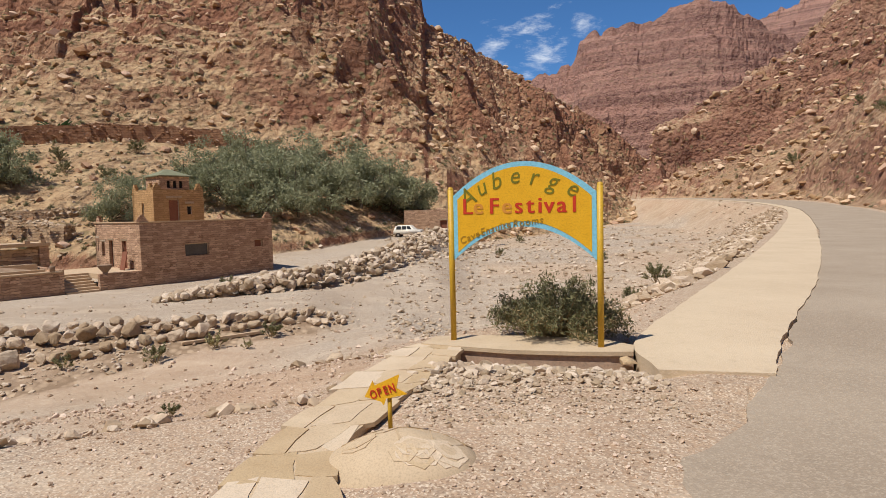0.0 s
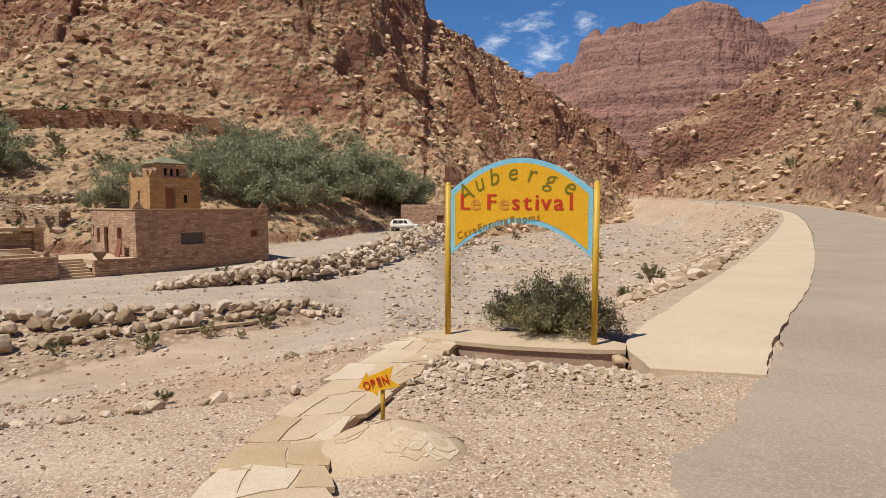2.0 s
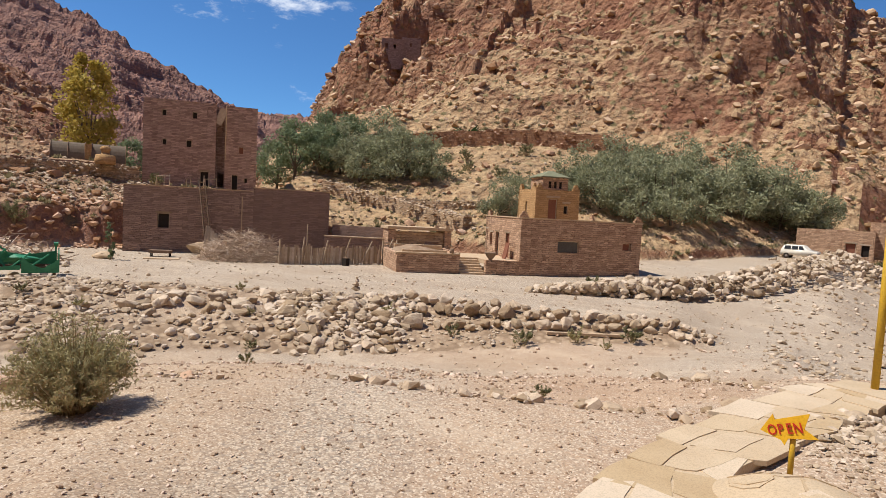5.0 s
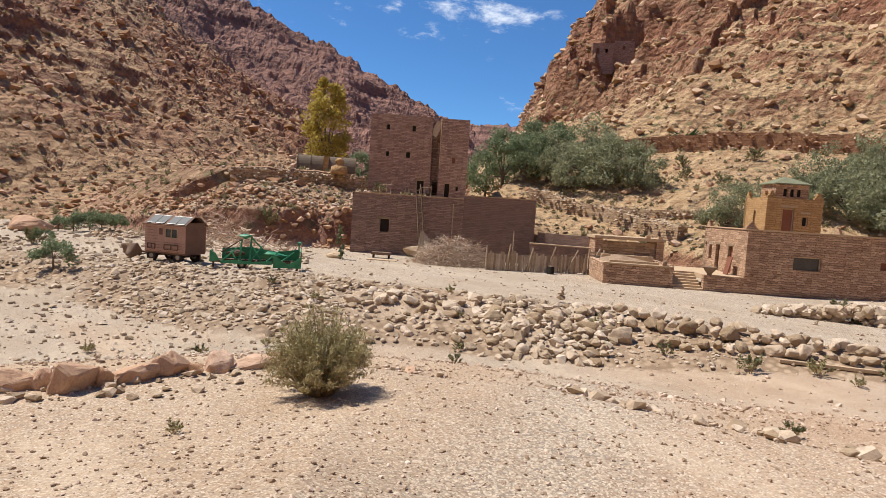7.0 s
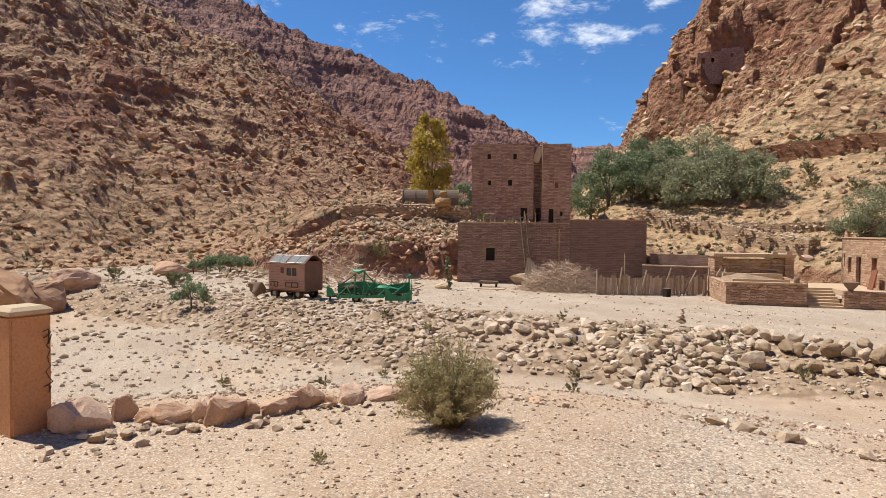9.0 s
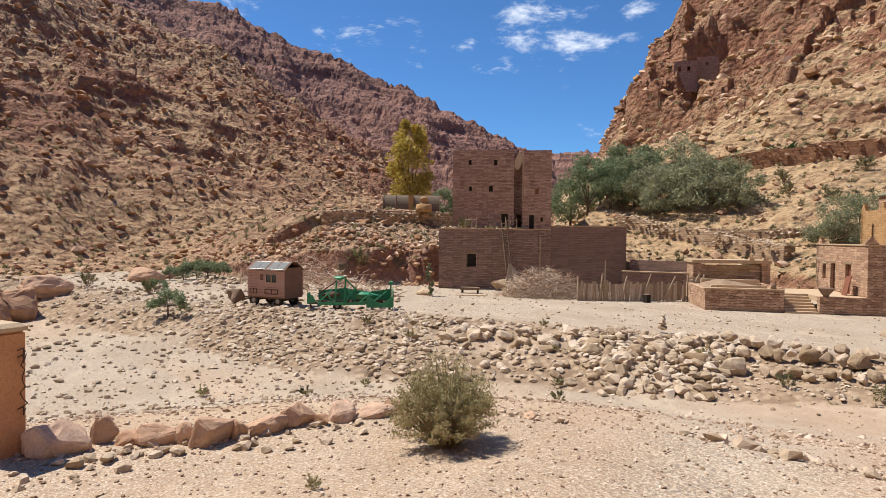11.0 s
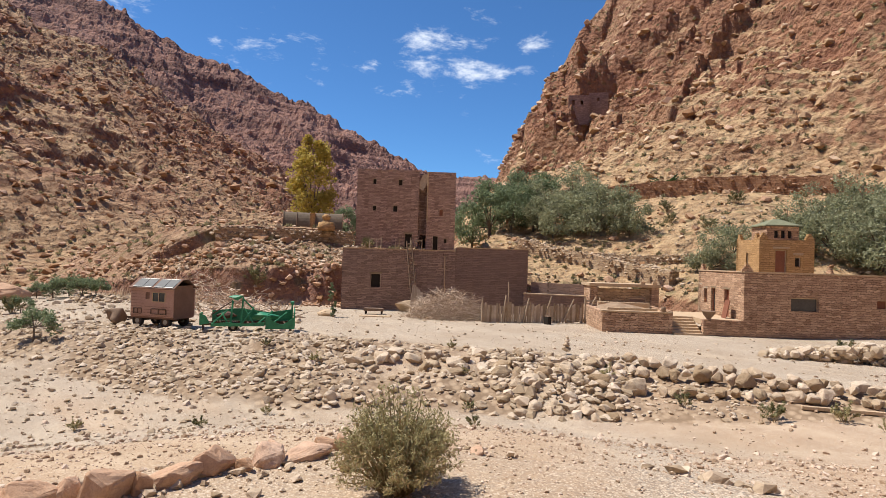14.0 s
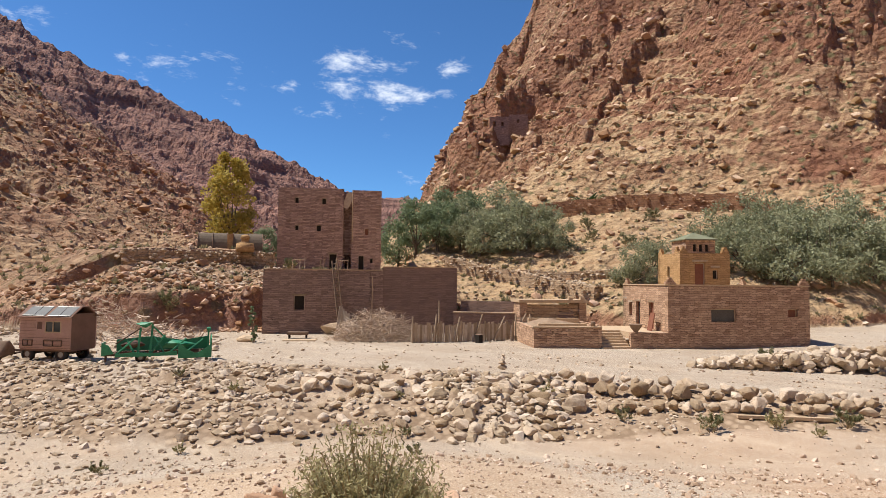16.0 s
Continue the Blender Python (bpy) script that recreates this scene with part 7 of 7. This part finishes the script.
single("timber_beam", box((-1.65, -0.09, 0), (1.65, 0.09, 0.12), 0.01), M_CAP, pose(-9.55, 24.9, ground_at(-9.55, 24.9) + 0.03, 0, 0, 38), "long pale timber beam lying by the stones", "beam")


# ---- concrete post with wire ----
def build_gate_post():
    s = thing("plaster_post", pose(-7.37, -1.2, ground_at(-7.37, -1.2) - 0.04, 0, 0, 35), "square ochre plastered post with a domed cap", "post")
    bm = box((-0.18, -0.18, 0), (0.18, 0.18, 1.16), 0.02)
    part("shaft", bm, M_POST, s, "ochre plastered shaft")
    bm = bmesh.new()
    prof = [(0.19, 1.162), (0.19, 1.20), (0.14, 1.235), (0.0, 1.25)]
    n = 4
    rings = [[bm.verts.new((r * c, r * d, z)) for c, d in ((-1, -1), (1, -1), (1, 1), (-1, 1))] for r, z in prof[:3]]
    for a, b in zip(rings, rings[1:]):
        for i in range(4):
            bm.faces.new((a[i], a[(i + 1) % 4], b[(i + 1) % 4], b[i]))
    bm.faces.new(rings[-1])
    bm.faces.new(rings[0][::-1])
    part("cap", bm, M_CEMENT, s, "pale mortar cap")
    for z in (0.98, 0.92, 0.45):
        bm = bmesh.new()
        pts = [(0.17, 0.1, z), (0.22, 0.13, z + 0.03), (0.25, 0.12, z - 0.03), (0.2, 0.14, z - 0.05), (0.18, 0.17, z)]
        for a, b in zip(pts, pts[1:]):
            bm_rod(bm, a, b, 0.006, 0.006, 5)
        part("wire_loop", bm, M_IRON, s, "rusty wire loop")
    bm = bmesh.new()
    pts = [(0.2, 0.14, 0.95 - 0.05 * k + 0.0) for k in range(11)]
    pts = [(p[0] + 0.03 * math.sin(i * 1.7), p[1] + 0.03 * math.cos(i * 2.1), p[2]) for i, p in enumerate(pts)]
    for a, b in zip(pts, pts[1:]):
        bm_rod(bm, a, b, 0.005, 0.005, 5)
    part("wire", bm, M_IRON, s, "loose rusty wire")


build_gate_post()


# ---- plants ----
def leaf_material(name, a, b):
    m, N, L, bs = nodes_of(name, 0.75, 0, 0.25)
    ge, oi = N("ShaderNodeNewGeometry"), N("ShaderNodeObjectInfo")
    fr = N("ShaderNodeMath")
    fr.operation = "FRACT"
    ad = N("ShaderNodeMath")
    L(ge.outputs["Random Per Island"], ad.inputs[0])
    L(oi.outputs["Random"], ad.inputs[1])
    L(ad.outputs[0], fr.inputs[0])
    n = noise_node(N, L, ge.outputs["Position"], 0.8, 3)
    col = blend(N, L, fr.outputs[0], a, b)
    col = blend(N, L, remap(N, L, n, 0.35, 0.65, 0, 0.5), col, tuple((p + q) * 0.6 for p, q in zip(a, b)))
    L(col, bs.inputs["Base Color"])
    tr = N("ShaderNodeBsdfTranslucent")
    L(col, tr.inputs["Color"])
    mix = N("ShaderNodeMixShader")
    mix.inputs[0].default_value = 0.35
    L(bs.outputs[0], mix.inputs[1])
    L(tr.outputs[0], mix.inputs[2])
    L(mix.outputs[0], m.node_tree.nodes["Material Output"].inputs["Surface"])
    return m


M_OLIVE = leaf_material("olive_leaves", (0.21, 0.225, 0.125), (0.38, 0.385, 0.24))
M_GREENLEAF = leaf_material("green_leaves", (0.14, 0.185, 0.10), (0.26, 0.31, 0.175))
M_AUTUMN = leaf_material("yellow_leaves", (0.36, 0.29, 0.06), (0.52, 0.40, 0.10))
M_DRYBUSH = leaf_material("dry_shrub_leaves", (0.25, 0.225, 0.105), (0.45, 0.395, 0.21))
M_BUSHDARK = leaf_material("dark_shrub_leaves", (0.11, 0.115, 0.05), (0.27, 0.25, 0.13))
M_HILLBUSH = leaf_material("hill_scrub_leaves", (0.21, 0.19, 0.10), (0.36, 0.31, 0.18))
M_STRAW = leaf_material("straw_stems", (0.30, 0.22, 0.11), (0.45, 0.34, 0.19))
M_PALM = leaf_material("palm_fronds", (0.035, 0.06, 0.022), (0.08, 0.11, 0.045))


def leaves_mesh(name, centres, count, size, spread, material, seed, droop=0.0, long=2.2):
    """Leaf blades round the clump centres (x, y, z, radius), as triangles pairs."""
    rng = np.random.default_rng(seed)
    c = np.array(centres)
    pick = rng.integers(0, len(c), count)
    d = rng.normal(size=(count, 3))
    d /= np.linalg.norm(d, axis=1)[:, None]
    rad = rng.random(count) ** 0.45
    p = c[pick, :3] + d * (rad * c[pick, 3])[:, None] * np.array((1, 1, 0.8))
    u = rng.normal(size=(count, 3)) + d * 0.6
    u[:, 2] -= droop
    u /= np.linalg.norm(u, axis=1)[:, None]
    w = np.cross(u, rng.normal(size=(count, 3)))
    w /= np.linalg.norm(w, axis=1)[:, None] + 1e-9
    s = size * rng.uniform(0.6, 1.3, count)[:, None]
    a, b = p - u * s * long / 2, p + u * s * long / 2
    m1, m2 = p + w * s * 0.5, p - w * s * 0.5
    v = np.stack([a, m1, b, m2], 1).reshape(-1, 3).astype(np.float32)
    me = bpy.data.meshes.new(name)
    me.vertices.add(len(v))
    me.vertices.foreach_set("co", v.ravel())
    me.loops.add(count * 4)
    me.loops.foreach_set("vertex_index", np.arange(count * 4, dtype=np.int32))
    me.polygons.add(count)
    me.polygons.foreach_set("loop_start", (np.arange(count) * 4).astype(np.int32))
    me.update(calc_edges=True)
    me.materials.append(material)
    return me


def tree_model(name, height, width, material, label, seed, leaf=0.16, count=3600, clumps=26, trunk_h=0.25, slim=False, stems=4):
    rng = random.Random(seed)
    s = thing(name, pose(0, 0, -300), label, "tree")
    bm = bmesh.new()
    th = height * trunk_h
    bm_rod(bm, (0, 0, -0.3), (0.1, 0.05, th), 0.05 * height * 0.5, 0.035 * height * 0.5, 9)
    centres = []
    for k in range(clumps):
        a, q = rng.uniform(0, 6.283), math.sqrt(rng.random())
        if slim:
            z = th + (height - th) * (k + 0.5) / clumps
            r = width / 2 * (0.35 + 0.65 * math.sin(math.pi * min(1, (k + 2) / clumps) ** 0.8)) * 0.55
            x, y = r * math.cos(a), r * math.sin(a)
            cr = width * 0.2 * rng.uniform(0.6, 1.25) * (1 - 0.5 * k / clumps)
        else:
            x, y = width / 2 * q * math.cos(a) * 0.85, width / 2 * q * math.sin(a) * 0.85
            z = th * 0.7 + (height - th) * rng.uniform(0.12, 0.95) * (1 - 0.55 * q * q)
            cr = width * rng.uniform(0.11, 0.2)
        centres.append((x, y, z, cr))
        if k % (clumps // (stems * 2) or 1) == 0:
            mid = Vector((x * 0.45, y * 0.45, th + (z - th) * 0.5))
            bm_rod(bm, (0.1, 0.05, th * 0.95), mid, 0.016 * height * 0.6, 0.010 * height * 0.6, 6)
            bm_rod(bm, mid, (x, y, z), 0.010 * height * 0.6, 0.003 * height, 5)
    part("trunk", bm, M_BARK, s, "grey trunk and limbs")
    crown = new("crown", leaves_mesh("crown", centres, count, leaf, 1, material, seed))
    crown.parent = s
    return s


def plant(model, x, y, scale=1.0, rz=0.0, label="", dz=0.0, group=""):
    ob = copy_thing(model, pose(x, y, ground_at(x, y) + dz, 0, 0, rz))
    ob.scale = (scale, scale, scale * 1.0)
    return tagged(ob, label, group=group)


models = []
olives = [tree_model("olive_tree", 8.0, 7.5, M_OLIVE, "grey green olive tree with a dense low crown", 200 + k, 0.17, 4200, 30, 0.16) for k in range(3)]
models += olives
rng = random.Random(77)
# grove behind the inn
for k, (az, r, sc) in enumerate(((29.3, 64, 0.62), (27.6, 66, 0.66), (23.6, 70, 0.7), (22.0, 74, 0.78), (20.2, 70, 0.88), (18.6, 76, 0.95), (17.0, 70, 0.95), (15.4, 76, 1.05), (14.0, 71, 0.98), (12.4, 78, 1.12), (11.0, 76, 1.1), (9.6, 84, 1.18), (8.2, 84, 1.15), (6.8, 88, 1.2), (5.4, 88, 1.15), (4.1, 90, 1.05), (2.9, 91, 0.9), (13.2, 84, 1.05), (9.0, 92, 1.1), (16.4, 82, 0.95), (19.5, 80, 0.85))):
    x, y = at_polar(az, r)
    plant(olives[k % 3], x, y, sc, rng.uniform(0, 360), "grey green olive tree in a dense grove", -0.6, "olive grove")
# grove behind the tall house
tall = tree_model("tall_tree", 10.5, 7.5, M_GREENLEAF, "tall dark green tree behind the stone house", 230, 0.18, 4200, 28, 0.2)
models.append(tall)
for k, (az, r, sc, mo) in enumerate(((48.6, 82, 1.02, 1), (46.6, 80, 0.85, 1), (50.2, 86, 0.9, 1), (44.6, 80, 0.95, 0), (42.8, 77, 1.0, 0), (41.0, 80, 1.05, 0), (39.2, 76, 1.0, 0), (37.6, 79, 0.95, 0), (36.0, 76, 0.8, 0), (45.6, 86, 0.85, 1), (43.4, 86, 0.8, 1), (40.2, 85, 1.0, 0), (47.5, 90, 0.8, 1))):
    x, y = at_polar(az, r)
    plant((tall if mo else olives[k % 3]), x, y, sc, rng.uniform(0, 360), "dark green tree in the hillside grove" if mo else "grey green olive tree on the hillside", -0.5, "hillside grove")
poplar = tree_model("poplar_tree", 10.5, 7.4, M_AUTUMN, "slender poplar with yellowing autumn leaves", 240, 0.2, 6000, 46, 0.10, True)
models.append(poplar)
plant(poplar, *at_polar(65.2, 80), 1.15, 10, "slender poplar with yellowing autumn leaves")
plant(tall, *at_polar(61.8, 84), 0.72, 60, "green tree between poplar and stone house", -0.4)
cypress = tree_model("cypress", 2.6, 0.9, M_GREENLEAF, "small young cypress by the cut bank", 250, 0.06, 1500, 16, 0.05, True)
models.append(cypress)
plant(cypress, *at_polar(63.6, 47.5), 1.0, 0, "small young cypress by the cut bank")
small = tree_model("small_tree", 2.2, 2.0, M_GREENLEAF, "small round green tree in the river bed", 260, 0.07, 1500, 14, 0.3)
models.append(small)
for az, r, sc in ((86.7, 40.3, 1.15), (87.5, 52, 0.8), (85.3, 66, 1.3), (84.2, 68, 1.35), (83.3, 66, 1.25), (82.4, 68, 1.2), (86.4, 66, 1.0)):
    plant(small, *at_polar(az, r), sc, az * 37, "small round green tree in the river bed", -0.1, "river bed trees")


def palm_model():
    s = thing("palm", pose(0, 0, -300), "dark green date palm clump on the terrace", "palm")
    part("trunk", rod((0, 0, -0.3), (0, 0, 0.9), 0.35, 0.3, 10), M_BARK, s)
    rngp = random.Random(3)
    for k in range(30):
        a, up = rngp.uniform(0, 6.283), rngp.uniform(0.25, 1.35)
        L = rngp.uniform(2.0, 2.9)
        bm = bmesh.new()
        prev, n = None, 8
        for i in range(n + 1):
            t = i / n
            rr = L * t * math.cos(up * (1 - 0.5 * t))
            z = 0.9 + L * t * math.sin(up) - 1.3 * t * t * (1.2 - up * 0.5)
            w = 0.34 * math.sin(math.pi * min(1, t * 0.9 + 0.1)) + 0.02
            c, d = math.cos(a), math.sin(a)
            row = [bm.verts.new((rr * c - d * w, rr * d + c * w, z - 0.12)), bm.verts.new((rr * c, rr * d, z)), bm.verts.new((rr * c + d * w, rr * d - c * w, z - 0.12))]
            if prev:
                bm.faces.new((prev[0], prev[1], row[1], row[0]))
                bm.faces.new((prev[1], prev[2], row[2], row[1]))
            prev = row
        part("frond", bm, M_PALM, s)
    return s


palm = palm_model()
models.append(palm)
plant(palm, -52.0, 81.0, 1.15, 0, "dark green date palm clump on the terrace", 0.5)


def shrub(name, w, h, material, label, seed, leaves=2600, leaf=0.018, stems=60, m=None, dry=0.15, category="shrub"):
    """Stems fan from one root, each with its leaves along its outer part."""
    rng = random.Random(seed)
    s = thing(name, m or pose(0, 0, -300), label, category)
    bm = bmesh.new()
    cs = []
    for k in range(stems):
        a, q = rng.uniform(0, 6.283), math.sqrt(rng.random())
        tip = Vector((w / 2 * q * math.cos(a), w / 2 * q * math.sin(a), h * math.sqrt(max(0.06, 1 - 0.85 * q * q)) * rng.uniform(0.62, 1.14)))
        root = Vector((tip.x * 0.12, tip.y * 0.12, -0.03))
        mid = root.lerp(tip, 0.55) + Vector((0, 0, 0.08 * h))
        bm_rod(bm, root, mid, 0.006 * (w + 0.3), 0.004 * (w + 0.3), 4)
        bm_rod(bm, mid, tip, 0.004 * (w + 0.3), 0.0015 * (w + 0.3), 4)
        for t in (0.25, 0.5, 0.75, 1.0):
            c = mid.lerp(tip, t)
            cs.append((c.x, c.y, c.z, w * rng.uniform(0.035, 0.075)))
        if k % 3 == 0:
            c = root.lerp(mid, 0.7)
            cs.append((c.x, c.y, c.z, w * 0.06))
    part("woody_base", bm, M_STRAW, s, "straw coloured woody stems")
    ob = new("foliage", leaves_mesh("foliage", cs, leaves, leaf, 1, material, seed, -0.9, 4.2))
    ob.parent = s
    if dry:
        ob = new("dry_foliage", leaves_mesh("dry_foliage", [c for c in cs if c[2] < h * 0.6], int(leaves * dry), leaf * 1.1, 1, M_STRAW, seed + 1, -0.4, 3.2))
        ob.parent = s
    return s


shrub("roadside_shrub", 1.10, 0.80, M_DRYBUSH, "dry olive green shrub on the dirt shoulder", 11, 12000, 0.0105, 210, pose(-5.72, 2.55, ground_at(-5.72, 2.55) - 0.02), 0.45)
shrub("sign_shrub", 1.72, 0.74, M_BUSHDARK, "wide dark green shrub behind the sign plinth", 12, 13000, 0.014, 170, pose(1.36, 7.35, -0.08))
tuft = shrub("scrub_tuft", 0.55, 0.4, M_DRYBUSH, "small grey green scrub tuft on stony ground", 13, 420, 0.022, 16)
tuft2 = shrub("scrub_tuft", 0.7, 0.5, M_BUSHDARK, "small dark scrub tuft on stony ground", 14, 460, 0.026, 16)
big = shrub("bush", 1.6, 1.2, M_BUSHDARK, "dark rounded bush on stony ground", 15, 1500, 0.035, 30)
models += [tuft, tuft2, big]
for k, (x, y, sc) in enumerate(((-5.2, 1.1, 0.28), (-11.2, 22.4, 1.6), (-9.5, 24.0, 1.8), (-14.2, 21.6, 1.2), (-17.3, 21.0, 1.4), (-18.6, 22.5, 1.1), (-8.2, 23.8, 1.0), (-7.8, 25.8, 1.6), (-22, 17, 1.0), (-19.5, 15.2, 0.9), (-26.5, 12, 1.2), (-15, 11.5, 0.8), (-23, 8.4, 0.9), (-21, 5.4, 0.8), (-24, 2.4, 1.0), (-3.0, 6.3, 0.35), (-26, 19.5, 1.1), (-31, 11.5, 1.0))):
    plant((tuft, tuft2)[k % 2], x, y, sc, 47 * k, "small scrub tuft among stones", 0, "scrub tufts")
for k, (x, y, sc) in enumerate(((-13.2, 35.8, 0.95), (-12.4, 37.0, 0.7), (-9.4, 39.0, 0.5), (2.4, 92, 1.0), (6.0, 70, 0.8), (11.0, 92, 0.9), (8.8, 28.8, 0.75), (14.6, 42, 1.25), (15.2, 60, 0.9), (-16.3, 50.5, 0.8), (74, 103, 2.0), (75, 131, 2.2), (80, 118, 1.6), (-57.5, 33, 1.1), (-55, 20, 1.5), (-48, 62, 1.3), (-42, 66, 1.2), (-36, 64, 1.2), (-30, 70, 1.3), (-45, 70, 1.2), (-38, 74, 1.4), (-27, 75, 1.2))):
    plant(big, x, y, sc, 61 * k, "dark rounded bush on stony ground", -0.05, "bushes")
for az, r in ((92.5, 62), (88.0, 52)):
    plant(big, *at_polar(az, r), 1.1, az, "dark rounded bush in the river bed", -0.1, "bushes")
for mo in models:
    for o in [mo, *mo.children_recursive]:
        bpy.data.objects.remove(o)


def hill_scrub():
    """Countless small tufts over the hills."""
    g = random.Random(91)
    kinds = []
    for k in range(4):
        q = np.random.default_rng(50 + k)
        n = 16
        d = q.normal(size=(n, 3))
        d[:, 2] = np.abs(d[:, 2]) + 0.25
        d /= np.linalg.norm(d, axis=1)[:, None]
        w = np.cross(d, q.normal(size=(n, 3))) * 0.22
        v = np.stack([d * 0.08 - w * 0.5, d * 0.08 + w * 0.5, d * q.uniform(0.4, 0.75, (n, 1))], 1).reshape(-1, 3)
        kinds.append((v, np.arange(n * 3).reshape(-1, 3)))
    pick = polar_area(-62, 112, 58, 270)
    xy = [pick(g) for _ in range(9500)]
    zs, mk = land(np.array([p[0] for p in xy]), np.array([p[1] for p in xy]))
    pieces = []
    for i, (x, y) in enumerate(xy):
        if mk["hill"][i] < 0.5 or g.random() > 0.25 + 0.75 * mk["scrub"][i]:
            continue
        v, f = kinds[i % 4]
        pieces.append((spin(v, g, g.uniform(0.35, 0.95) * (0.8 + math.hypot(x, y) / 260), 0.2) + np.array((x, y, zs[i])), f))
    joined("hill_scrub", pieces, M_HILLBUSH, "sparse dry scrub dotted over the hillsides", "scrub")


hill_scrub()
